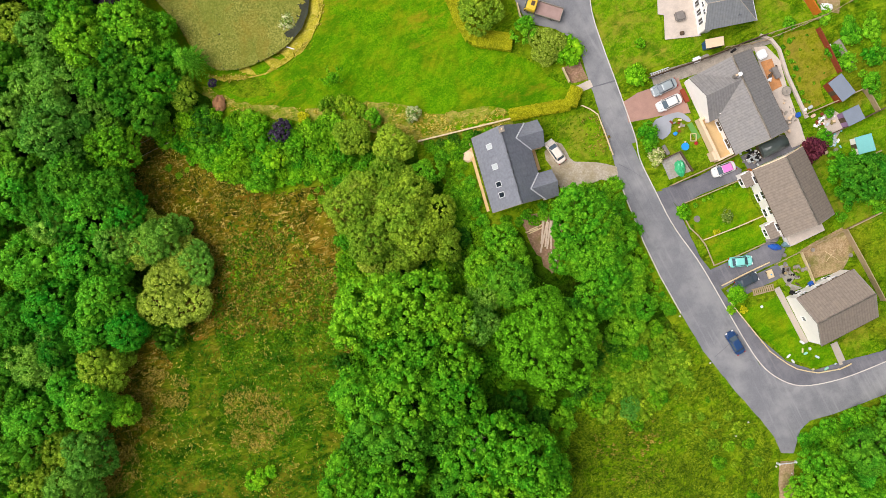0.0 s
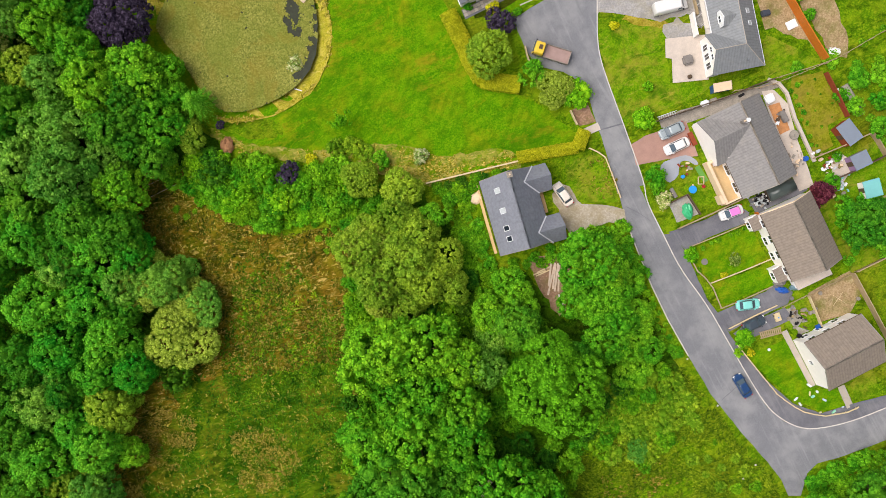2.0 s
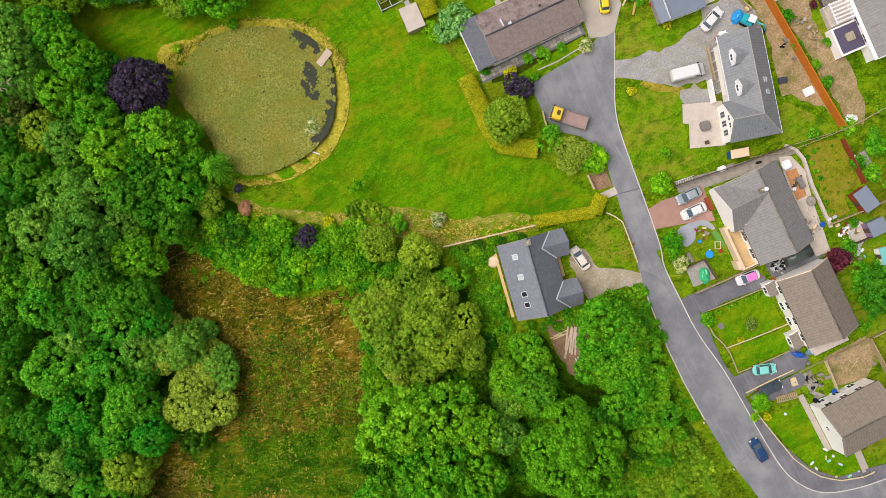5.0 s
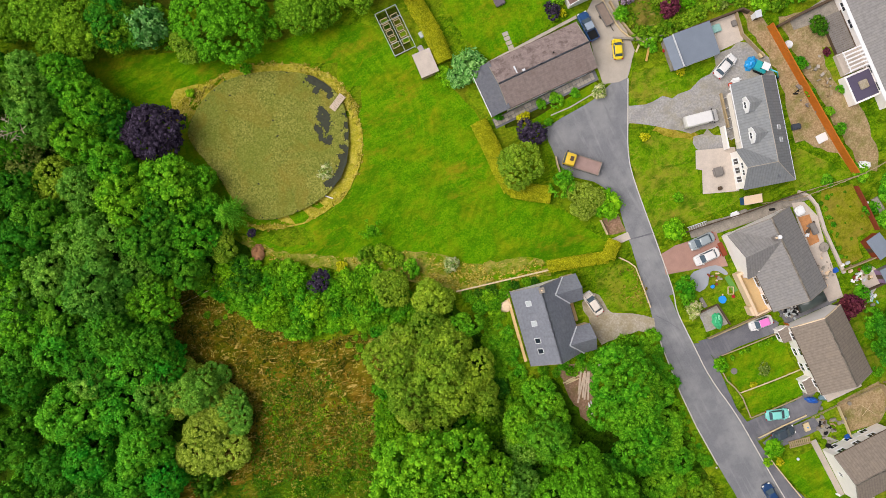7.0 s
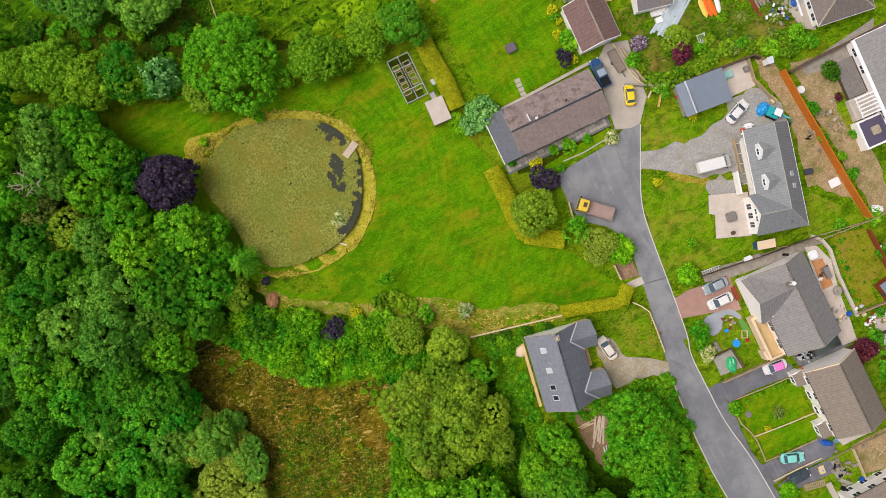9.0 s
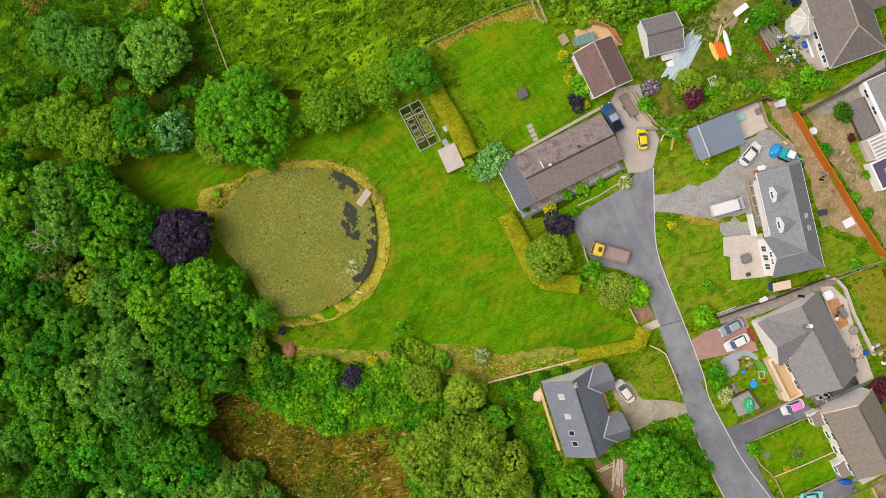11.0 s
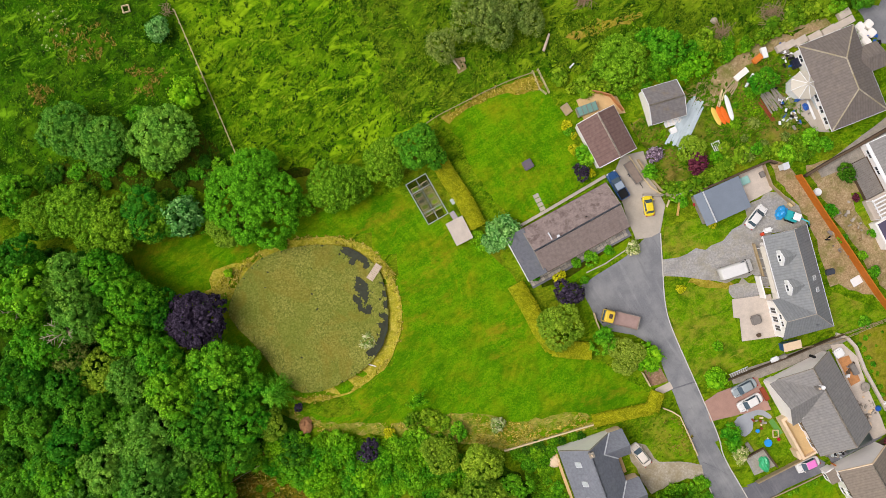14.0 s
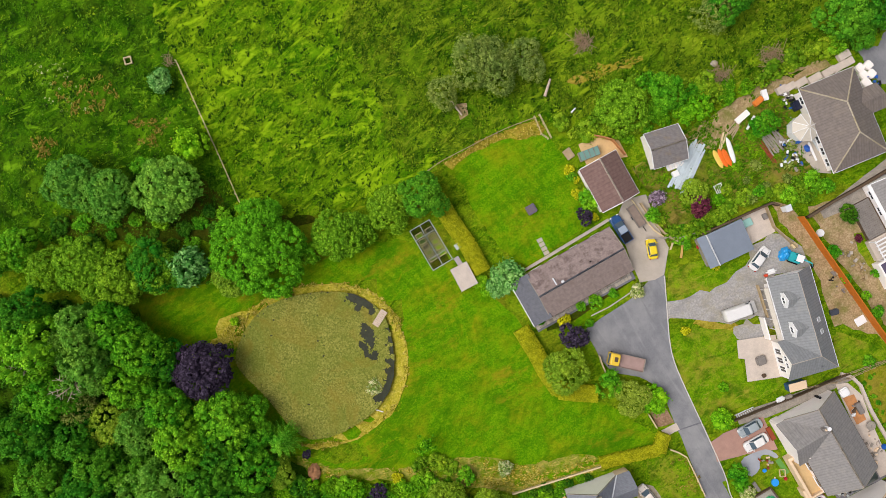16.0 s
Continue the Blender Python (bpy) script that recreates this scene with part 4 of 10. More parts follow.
def gable_roof(root, L, W, eave, ridge, mats, trim=True, x0=None, x1=None, cap="stone"):
    """Two slopes, a ridge and white verges and gutters."""
    l, w = L / 2, W / 2
    a, b = (-l if x0 is None else x0), (l if x1 is None else x1)
    roof_part("roof_slope", [(a, -w, eave), (b, -w, eave), (b, 0, ridge), (a, 0, ridge)], mats[0], root)
    roof_part("roof_slope", [(b, w, eave), (a, w, eave), (a, 0, ridge), (b, 0, ridge)], mats[1], root)
    bm = bmesh.new()
    k = 0.16 * (ridge - eave) / w
    bm.faces.new([bm.verts.new(p) for p in ((a, -0.16, ridge - k + 0.04), (b, -0.16, ridge - k + 0.04), (b, 0, ridge + 0.07), (a, 0, ridge + 0.07))])
    bm.faces.new([bm.verts.new(p) for p in ((b, 0.16, ridge - k + 0.04), (a, 0.16, ridge - k + 0.04), (a, 0, ridge + 0.07), (b, 0, ridge + 0.07))])
    bmesh.ops.solidify(bm, geom=bm.faces[:], thickness=-0.03)
    part("ridge_tiles", bm, M[cap], root)
    if trim:
        for s in (-1, 1):
            part("gutter", boxes((a, b, s * w - 0.06, s * w + 0.06, eave - 0.16, eave - 0.05)), M["trim"] if trim == 1 else M["darkwood"], root)
            for e in (a, b):
                bm = bmesh.new()
                slab(bm, [(e - 0.05, s * (w + 0.02), eave + 0.03), (e + 0.05, s * (w + 0.02), eave + 0.03), (e + 0.05, 0, ridge + 0.04), (e - 0.05, 0, ridge + 0.04)], 0.22)
                part("verge", bm, M["trim"] if trim == 1 else M["stone"], root)


def window(root, x, y, z, w, h, turn, name="window"):
    """A window on a wall: frame with two panes, facing the way of turn."""
    m = pose(x, y, z, 0, 0, turn)
    f = part(name, boxes((-w / 2, w / 2, -0.03, 0.06, 0, 0.07), (-w / 2, w / 2, -0.03, 0.06, h - 0.07, h), (-w / 2, -w / 2 + 0.07, -0.03, 0.06, 0.07, h - 0.07),
                        (w / 2 - 0.07, w / 2, -0.03, 0.06, 0.07, h - 0.07), (-0.035, 0.035, -0.03, 0.06, 0.07, h - 0.07)), M["trim"], root, "", m)
    for s in (-1, 1):
        part("pane", boxes((s * w / 4 - w / 4 + (0.07 if s < 0 else 0.035), s * w / 4 + w / 4 - (0.07 if s > 0 else 0.035), -0.02, 0.02, 0.07, h - 0.07)), M["glass"], f)
    part("sill", boxes((-w / 2 - 0.08, w / 2 + 0.08, -0.03, 0.14, -0.09, -0.002)), M["trim"], f)
    return f


def chimney(root, x, y, z0, z1, mat, w=0.7):
    c = part("chimney", boxes((x - w / 2, x + w / 2, y - w / 2, y + w / 2, z0, z1), (x - w / 2 - 0.06, x + w / 2 + 0.06, y - w / 2 - 0.06, y + w / 2 + 0.06, z1 - 0.2, z1 - 0.05)), mat, root)
    bm = bmesh.new()
    disc(bm, x, y, z1, z1 + 0.35, 0.16, 0.12)
    part("chimney_pot", bm, M["cream"], c)
    return c


def rooflight(root, x, s, f, W, eave, ridge, w=0.8, h=1.1, glass="paleglass"):
    """A window in a slope: s is the side, f how far up it lies."""
    w2 = W / 2
    ang = math.atan2(ridge - eave, w2)
    y = s * w2 * (1 - f)
    z = eave + (ridge - eave) * f
    m = Matrix.Translation((x, y, z + 0.02)) @ Matrix.Rotation(-s * ang, 4, "X")
    fr = part("rooflight", boxes((-w / 2, w / 2, -h / 2, -h / 2 + 0.1, 0, 0.1), (-w / 2, w / 2, h / 2 - 0.1, h / 2, 0, 0.1), (-w / 2, -w / 2 + 0.1, -h / 2, h / 2, 0, 0.1), (w / 2 - 0.1, w / 2, -h / 2, h / 2, 0, 0.1)), M["lead"], root, "", m)
    part("pane", boxes((-w / 2 + 0.1, w / 2 - 0.1, -h / 2 + 0.1, h / 2 - 0.1, 0.01, 0.06)), M[glass], fr)


def cross_gable(root, x, wid, y0, y1, eave, ridge, mats, wall, side, main, valley=True):
    """A wing or dormer whose ridge runs across the house's; main = (W, eave, ridge) of the roof that it meets."""
    W, me_, mr = main
    def meet(z):
        return side * (W / 2) * (1 - (z - me_) / (mr - me_))
    yr, ye = meet(ridge), meet(eave)
    out = side * y1
    roof_part("wing_slope", [(x - wid / 2, out, eave), (x - wid / 2, ye, eave), (x, yr, ridge), (x, out, ridge)], mats[0], root)
    roof_part("wing_slope", [(x + wid / 2, ye, eave), (x + wid / 2, out, eave), (x, out, ridge), (x, yr, ridge)], mats[1], root)
    if valley:
        for s in (-1, 1):
            bm = bmesh.new()
            a, b = Vector((x + s * wid / 2, ye, eave + 0.06)), Vector((x, yr, ridge + 0.06))
            tube(bm, a, b, 0.13, 0.13, 6)
            part("valley_flashing", bm, M["lead"], root)
    hw = wid / 2 - 0.14
    bm = bmesh.new()
    o = side * (y1 - 0.14)
    pts = [(-hw, -1.2), (hw, -1.2), (hw, eave), (0, ridge - 0.25), (-hw, eave)]
    f = [[bm.verts.new((x + a, o - side * t, z)) for a, z in pts] for t in (0, 0.25)]
    bm.faces.new(f[0])
    bm.faces.new(f[1][::-1])
    for k in range(5):
        bm.faces.new((f[0][k], f[0][(k + 1) % 5], f[1][(k + 1) % 5], f[1][k]))
    bmesh.ops.recalc_face_normals(bm, faces=bm.faces[:])
    part("wall", bm, wall, root, "gable end wall")
    if abs(y1) - W / 2 > 0.4:
        for s in (-1, 1):
            ya, yb = sorted((side * (W / 2 - 0.15), o - side * 0.25))
            part("wall", boxes((x + s * hw - 0.12, x + s * hw + 0.12, ya, yb, -1.2, eave)), wall, root)


# ---- vehicles ----
def loft(rows, closed=True):
    """Skins rings of rounded outlines: rows of (z, x0, x1, half width, corner)."""
    bm = bmesh.new()
    rings = []
    for z, x0, x1, hw, c in rows:
        ring = []
        for cx, cy, a0 in ((x1 - c, hw - c, 0), (x0 + c, hw - c, 90), (x0 + c, -hw + c, 180), (x1 - c, -hw + c, 270)):
            for k in range(4):
                a = radians(a0 + 30 * k)
                ring.append(bm.verts.new((cx + c * math.cos(a), cy + c * math.sin(a), z)))
        rings.append(ring)
    for a, b in zip(rings, rings[1:]):
        for k in range(16):
            f = bm.faces.new((a[k], a[(k + 1) % 16], b[(k + 1) % 16], b[k]))
            f.smooth = True
    bm.faces.new(rings[0][::-1])
    bm.faces.new(rings[-1])
    return bm


def wheels(root, xs, track, r=0.31):
    for x in xs:
        for s in (-1, 1):
            bm = bmesh.new()
            tube(bm, (x, s * (track - 0.2), r), (x, s * track, r), r, r, 18)
            w = part("wheel", bm, M["tyre"], root)
            bm = bmesh.new()
            tube(bm, (x, s * (track - 0.02), r), (x, s * (track + 0.012), r), r * 0.62, r * 0.58, 14)
            part("rim", bm, M["alloy"], w)


def panel(bm, pts, out=0.012):
    """A thin pane laid a little proud of the body."""
    p = [Vector(v) for v in pts]
    n = (p[1] - p[0]).cross(p[2] - p[0]).normalized()
    if n.z < 0:
        n = -n
    return slab(bm, [v + n * out for v in p], 0.02)


def car(x, y, turn, L, W, H, pm, label, group="parked cars", cabin=(0.17, 0.88), roof=None, bed=False, top=None):
    """A car; its bonnet points along turn. cabin: where the glasshouse begins and ends, from the tail, as shares of the length."""
    root = thing("car", label, "car", ground_pose(x, y, turn, 0.04), group)
    h, w = L / 2, W / 2
    waist = H * 0.60
    body = part("body", loft([(0.2, -h + 0.08, h - 0.08, w - 0.08, 0.4), (0.45, -h, h, w, 0.52), (waist * 0.84, -h + 0.02, h - 0.04, w, 0.56), (waist * 0.95, -h + 0.07, h - 0.14, w - 0.04, 0.56), (waist, -h + 0.18, h - 0.32, w - 0.12, 0.5)]), pm, root)
    c0, c1 = -h + L * cabin[0], -h + L * cabin[1] - L * 0.12
    r0, r1 = c0 + L * (0.06 if not bed else 0.02), c1 - L * 0.15
    part("cabin", loft([(waist - 0.02, c0 - 0.16 * (not bed), c1 + 0.06, w - 0.12, 0.32), (H - 0.12, r0 - 0.03, r1 + 0.05, w - 0.23, 0.26), (H - 0.04, r0 + 0.04, r1 - 0.04, w - 0.29, 0.26), (H, r0 + 0.18, r1 - 0.2, w - 0.42, 0.22)]), pm, root)
    for s in (-1, 1):
        part("bonnet_crease", boxes((c1 + 0.12, h - 0.42, s * (w - 0.38) - 0.015, s * (w - 0.38) + 0.015, waist - 0.01, waist + 0.006)), M["tyre"], root)
    hw0, hw1 = w - 0.2, w - 0.33
    zw, zt = waist + 0.04, H - 0.08
    bm = bmesh.new()
    panel(bm, [(c1 + 0.03, -hw0, zw), (c1 + 0.03, hw0, zw), (r1 + 0.03, hw1, zt), (r1 + 0.03, -hw1, zt)])
    part("windscreen", bm, M["carglass"], root)
    bm = bmesh.new()
    panel(bm, [(c0 - 0.12 * (not bed), -hw0, zw), (c0 - 0.12 * (not bed), hw0, zw), (r0 - 0.02, hw1, zt), (r0 - 0.02, -hw1, zt)])
    part("rear_window", bm, top or M["carglass"], root)
    for s in (-1, 1):
        bm = bmesh.new()
        panel(bm, [(c0 + 0.15, s * (w - 0.11), zw), (c1 - 0.15, s * (w - 0.11), zw), (r1 - 0.05, s * (w - 0.235), zt), (r0 + 0.1, s * (w - 0.235), zt)])
        part("side_window", bm, M["carglass"], root)
        part("headlight", boxes((h - 0.26, h - 0.02, min(s * (w - 0.5), s * (w - 0.14)), max(s * (w - 0.5), s * (w - 0.14)), waist * 0.74, waist * 0.92), bevel=0.03), M["lamp"], root)
        part("tail_light", boxes((-h - 0.005, -h + 0.14, min(s * (w - 0.36), s * (w - 0.1)), max(s * (w - 0.36), s * (w - 0.1)), waist * 0.68, waist * 0.9), bevel=0.03), M["redlamp"], root)
        part("door_mirror", boxes((c1 - 0.18, c1 + 0.0, min(s * (w - 0.04), s * (w + 0.14)), max(s * (w - 0.04), s * (w + 0.14)), waist, waist + 0.14), bevel=0.03), pm, root)
    if top:
        part("roof_panel", boxes((r0 - 0.02, r1 - 0.02, -hw1 - 0.06, hw1 + 0.06, H - 0.08, H + 0.03), bevel=0.03), top, root)
    if bed:
        part("load_bed", boxes((-h + 0.15, c0 - 0.1, -w + 0.16, w - 0.16, waist - 0.02, waist + 0.01)), M["tyre"], root, "black load bed liner")
        for a in ((-h + 0.06, c0, -w + 0.08, -w + 0.18), (-h + 0.06, c0, w - 0.18, w - 0.08), (-h + 0.06, -h + 0.16, -w + 0.18, w - 0.18)):
            part("bed_side", boxes((*a, waist - 0.05, waist + 0.2)), pm, root)
    wheels(root, (-h + L * 0.19, h - L * 0.19), w - 0.02)
    return root


def heading(a, b):
    return math.degrees(math.atan2(b[1] - a[1], b[0] - a[0]))


def car_at(tail, nose, W, H, pm, label, **kw):
    """A car between the middle of its tail and the middle of its nose."""
    return car((tail[0] + nose[0]) / 2, (tail[1] + nose[1]) / 2, heading(tail, nose), math.dist(tail, nose), W, H, pm, label, **kw)


# ---- the ground ----
def ground():
    near_x = [k * 2.0 for k in range(-58, 59)]
    near_y = [k * 2.0 for k in range(-36, 76)]
    far = [140, 180, 250, 400, 700, 1200, 1900]
    xs = [-v for v in far[::-1]] + near_x + far
    ys = [-v for v in far[::-1]] + near_y + [v + 40 for v in far]
    verts = [(x, y, gz(x, y)) for y in ys for x in xs]
    n = len(xs)
    faces = [(j * n + i, j * n + i + 1, (j + 1) * n + i + 1, (j + 1) * n + i) for j in range(len(ys) - 1) for i in range(n - 1)]
    me = bpy.data.meshes.new("ground")
    me.from_pydata(verts, [], faces)
    me.materials.append(M["scrubland"])
    tagged(new("ground", me), "rough grassy land that falls gently to the west", "ground", kind="structure")


ground()
WOOD_WEST = [(-82.2, 61.7), (-73.4, 60.5), (-65.8, 54.6), (-62.1, 47.8), (-64.3, 43.0), (-54.0, 30.2), (-40.3, 29.0), (-38.5, 24.1), (-45.5, 20.3), (-54.2, 24.3), (-57.5, 16.5), (-55.0, 6.5), (-43.4, -6.7), (-49.6, -13.7), (-61.9, -15.9), (-66.2, -27.8), (-69.4, -37.8), (-103.5, -42.9), (-102.2, 63.2)]
FIELD_SW = [(-54.6, 24.4), (-47.3, 23.8), (-37.8, 14.8), (-29.0, 11.8), (-17.1, 13.5), (-17.3, 2.8), (-16.5, -10.8), (-15.7, -20.6), (-17.8, -28.6), (-21.0, -40.3), (-22.2, -48.3), (-67.9, -50.9), (-62.2, -29.0), (-56.9, -16.8), (-51.7, -12.8), (-51.3, -0.8), (-56.6, 14.2)]
MEADOW = [(-88.9, 122.4), (66.5, 105.2), (64.7, 91.0), (48.6, 87.1), (24.9, 84.0), (10.6, 83.2), (6.0, 84.7), (-11.1, 78.4), (-17.4, 75.1), (-33.6, 71.9), (-51.4, 71.7), (-73.9, 71.0), (-94.8, 74.1)]
# both floors are coloured dark for the shade in the gaps between crowns
sheet("woodland_floor", WOOD_WEST, M["underbrush"], 0.03, "leafy growth under the woodland trees, with shade in its colour", "ground", 0.6)
sheet("woodland_floor", [(-20.5, 16.7), (-4.9, 18.3), (4.6, 6.5), (12.3, 4.5), (18.8, -4.3), (29.5, 8.1), (35.0, -5.4), (39.7, -15.1), (25.3, -18.8), (15.6, -30.6), (13.5, -43.2), (-19.6, -43.0), (-16.1, -12.6)], M["underbrush"], 0.03, "leafy growth under the central trees, with shade in its colour", "ground", 0.6)
sheet("field", FIELD_SW, M["field"], 0.04, "rough field of green and browned grass", "field", 0.7)
FIELD_SOUTH = [(-50.0, -12.2), (-36.8, -13.3), (-26.7, -11.0), (-14.8, -9.1), (-14.3, -23.2), (-14.0, -41.0), (-15.8, -53.8), (-65.3, -54.2), (-59.8, -41.3), (-53.2, -27.1), (-49.1, -18.2)]
sheet("field", FIELD_SOUTH, M["greenfield"], 0.06, "greener lower end of the rough field", "field", 1.0)
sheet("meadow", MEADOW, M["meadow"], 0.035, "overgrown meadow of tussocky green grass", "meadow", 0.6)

sheet("ditch", [(-81.3, 72.4), (-76.5, 75.7), (-67.5, 74.1), (-64.8, 76.6), (-61.2, 74.4), (-54.8, 76.2), (-53.0, 80.2), (-49.5, 76.1), (-48.3, 71.9), (-34.1, 72.1), (-33.2, 70.8), (-50.5, 69.1), (-63.9, 70.5), (-75.5, 71.6)], M["ditch"], 0.06, "dark overgrown ditch between the trees", "ditch", 0.5)
MEADOW_EAST = [(-21.1, 115.6), (66.5, 105.2), (64.7, 91.0), (48.6, 87.1), (24.9, 84.0), (10.6, 83.2), (6.5, 84.7), (1.1, 84.3), (-9.0, 80.1), (-17.1, 78.1), (-19.6, 82.3), (-21.6, 92.3), (-26.4, 102.7)]
MEADOW_WEST = [(-88.9, 122.4), (-60.5, 119.2), (-55.4, 100.6), (-48.9, 81.8), (-47.0, 74.9), (-51.4, 71.7), (-73.9, 71.0), (-94.8, 74.1)]
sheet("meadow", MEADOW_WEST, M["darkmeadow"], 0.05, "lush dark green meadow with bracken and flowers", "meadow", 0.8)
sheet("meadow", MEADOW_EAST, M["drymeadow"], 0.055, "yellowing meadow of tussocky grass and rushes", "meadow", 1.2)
# mown grass
LAWN = [(-66.9, 60.6), (-58.5, 61.5), (-37.0, 62.6), (-27.0, 65.9), (-17.6, 66.2), (-12.6, 60.5), (-6.5, 57.1), (-4.3, 54.6), (-0.2, 49.9), (1.0, 45.0), (4.8, 36.0), (12.5, 35.0), (16.6, 31.8), (20.8, 28.2), (23.0, 26.1), (11.8, 23.3), (-3.5, 19.9), (-10.2, 22.6), (-23.8, 24.9), (-35.6, 26.6), (-41.2, 30.9), (-52.6, 36.6), (-55.9, 44.7), (-60.6, 47.0), (-64.1, 53.1)]
sheet("lawn", LAWN, M["lawn"], 0.05, "wide mown lawn round the pond with mowing stripes", "lawn", 0.25, curve=1)
sheet("grass_bank", [(-41.2, 30.4), (-35.5, 27.4), (-23.7, 26.2), (-15.8, 26.4), (-9.1, 24.5), (0.5, 21.8), (11.4, 23.8), (11.5, 22.8), (-2.5, 19.5), (-10.2, 21.6), (-18.0, 23.3), (-23.9, 24.1), (-35.6, 25.6), (-41.3, 28.7)], M["bleached"], 0.07, "strip of dry straw-coloured grass along the lawn's edge", "grass", 0.35)
LAWN_NORTH = [(-10.3, 77.3), (-6.2, 79.3), (-1.1, 81.2), (5.3, 82.9), (7.9, 80.1), (10.4, 76.5), (11.4, 72.0), (14.0, 68.9), (13.2, 65.6), (8.7, 63.1), (2.1, 59.4), (-0.7, 60.5), (-5.4, 67.5), (-7.7, 74.1)]
sheet("lawn", LAWN_NORTH, M["lawn"], 0.05, "square mown lawn behind the long bungalow", "lawn", 0.25)
sheet("grass_bank", [(-10.7, 78.3), (-3.0, 81.9), (5.4, 84.1), (7.2, 82.6), (6.1, 81.3), (-1.1, 81.0), (-6.2, 79.3), (-9.3, 77.2)], M["dry"], 0.07, "straw-coloured unmown grass inside the boundary fence", "grass", 0.3)
sheet("lawn", [(24.9, 53.1), (25.5, 56.3), (31.5, 57.5), (37.4, 54.9), (39.1, 53.0), (35.6, 50.4), (30.1, 48.7), (25.1, 47.7)], M["wornlawn"], 0.05, "small lawn beside the gravel drive", "lawn", 0.2)
sheet("lawn", [(24.8, 44.1), (27.4, 46.4), (36.6, 45.2), (38.5, 43.7), (36.2, 41.9), (36.7, 35.8), (42.3, 36.6), (44.1, 35.6), (40.5, 33.3), (34.9, 31.5), (29.7, 29.2), (27.4, 32.6), (26.0, 38.4)], M["wornlawn"], 0.05, "patchy front lawn beside the lane", "lawn", 0.2)
sheet("lawn", [(39.5, 7.7), (49.7, 12.0), (53.2, 5.9), (43.4, 2.3)], M["lawn"], 0.05, "upper front lawn with a flower bush", "lawn", 0.15)
sheet("lawn", [(43.5, 2.0), (53.2, 5.6), (55.3, 2.6), (52.7, 1.5), (44.9, -1.6)], M["lawn"], 0.05, "lower front lawn", "lawn", 0.15)
sheet("lawn", [(48.1, -8.7), (51.2, -9.3), (56.4, -6.8), (57.7, -11.3), (60.5, -15.8), (64.2, -15.7), (65.7, -18.6), (61.4, -19.7), (56.8, -17.7), (52.1, -13.4)], M["lawn"], 0.05, "curved corner lawn strewn with toys", "lawn", 0.15)
sheet("lawn", [(66.1, -15.2), (69.8, -12.4), (71.2, -16.7), (67.5, -18.1)], M["garden"], 0.05, "small lawn beside the corner house", "lawn", 0.15)
sheet("lawn", [(56.2, 36.3), (61.1, 36.9), (64.9, 29.8), (62.4, 28.2), (63.4, 24.8), (60.1, 23.2), (59.0, 27.3), (58.2, 29.0), (56.2, 34.2)], M["tiredlawn"], 0.05, "yellowed back lawn dotted with tufts", "lawn", 0.2)
sheet("lawn", [(52.1, 43.3), (61.3, 38.9), (59.5, 37.1), (52.4, 34.5), (51.5, 39.6)], M["wornlawn"], 0.05, "worn back garden lawn", "lawn", 0.2)
sheet("garden_ground", [(34.2, 23.5), (36.1, 23.9), (36.5, 18.7), (39.3, 18.6), (38.4, 23.4), (41.7, 23.3), (44.5, 16.1), (39.3, 14.3), (36.0, 14.4), (33.7, 19.2)], M["garden"], 0.045, "planted front garden of grass and shrubs", "garden", 0.15)
sheet("garden_ground", [(21.0, 73.9), (29.1, 79.2), (41.8, 84.0), (47.1, 82.4), (50.3, 69.7), (44.6, 67.0), (35.2, 65.6), (29.8, 61.4), (26.5, 60.8), (22.6, 70.8)], M["wildground"], 0.045, "wild back garden of grass and shrubs", "garden", 0.3)
sheet("garden_ground", [(59.7, 17.6), (64.2, 23.0), (73.0, 26.5), (73.4, 6.0), (65.3, 2.4), (61.6, 13.8)], M["wornlawn"], 0.045, "back gardens with grass, sheds and toys", "garden", 0.3)
sheet("garden_ground", [(19.1, 23.5), (25.3, 24.7), (27.6, 18.4), (28.2, 16.3), (21.3, 16.2), (19.5, 19.6)], M["wornlawn"], 0.045, "rough grass plot beside the gravel drive", "garden", 0.25)

# roads and hard ground
sheet("road", [(27.1, 21.8), (28.9, 14.6), (30.3, 10.2), (33.4, 2.0), (36.0, -3.7), (39.4, -10.0), (43.1, -16.5), (48.3, -23.3), (52.5, -28.2), (54.7, -31.1), (56.0, -34.0), (58.0, -34.1), (59.1, -30.2), (60.8, -28.5), (64.2, -27.6), (69.7, -25.5), (79.9, -21.6), (79.9, -15.9), (73.3, -18.6), (67.0, -21.2), (62.3, -22.4), (58.6, -22.7), (55.3, -21.3), (52.5, -18.9), (49.3, -13.6), (45.6, -6.8), (42.4, -1.0), (38.2, 4.8), (35.5, 10.6), (32.7, 16.4), (30.7, 21.0)], M["asphalt"], 0.06, "worn grey asphalt lane with patched joints", "road", 0.06)
sheet("road", [(28.0, 17.7), (27.5, 19.6), (26.4, 23.5), (25.3, 27.4), (24.3, 30.3), (23.4, 33.7), (22.7, 36.1), (19.1, 38.4), (14.6, 39.6), (13.2, 41.6), (11.5, 45.4), (10.9, 47.6), (13.7, 49.2), (18.9, 52.0), (22.2, 54.9), (24.7, 55.8), (24.7, 47.9), (24.7, 44.1), (25.1, 40.8), (26.3, 37.0), (27.7, 33.1), (29.1, 29.2), (31.1, 23.4), (32.5, 19.1)], M["asphalt"], 0.07, "wide asphalt turning head of the lane", "road", 0.06)
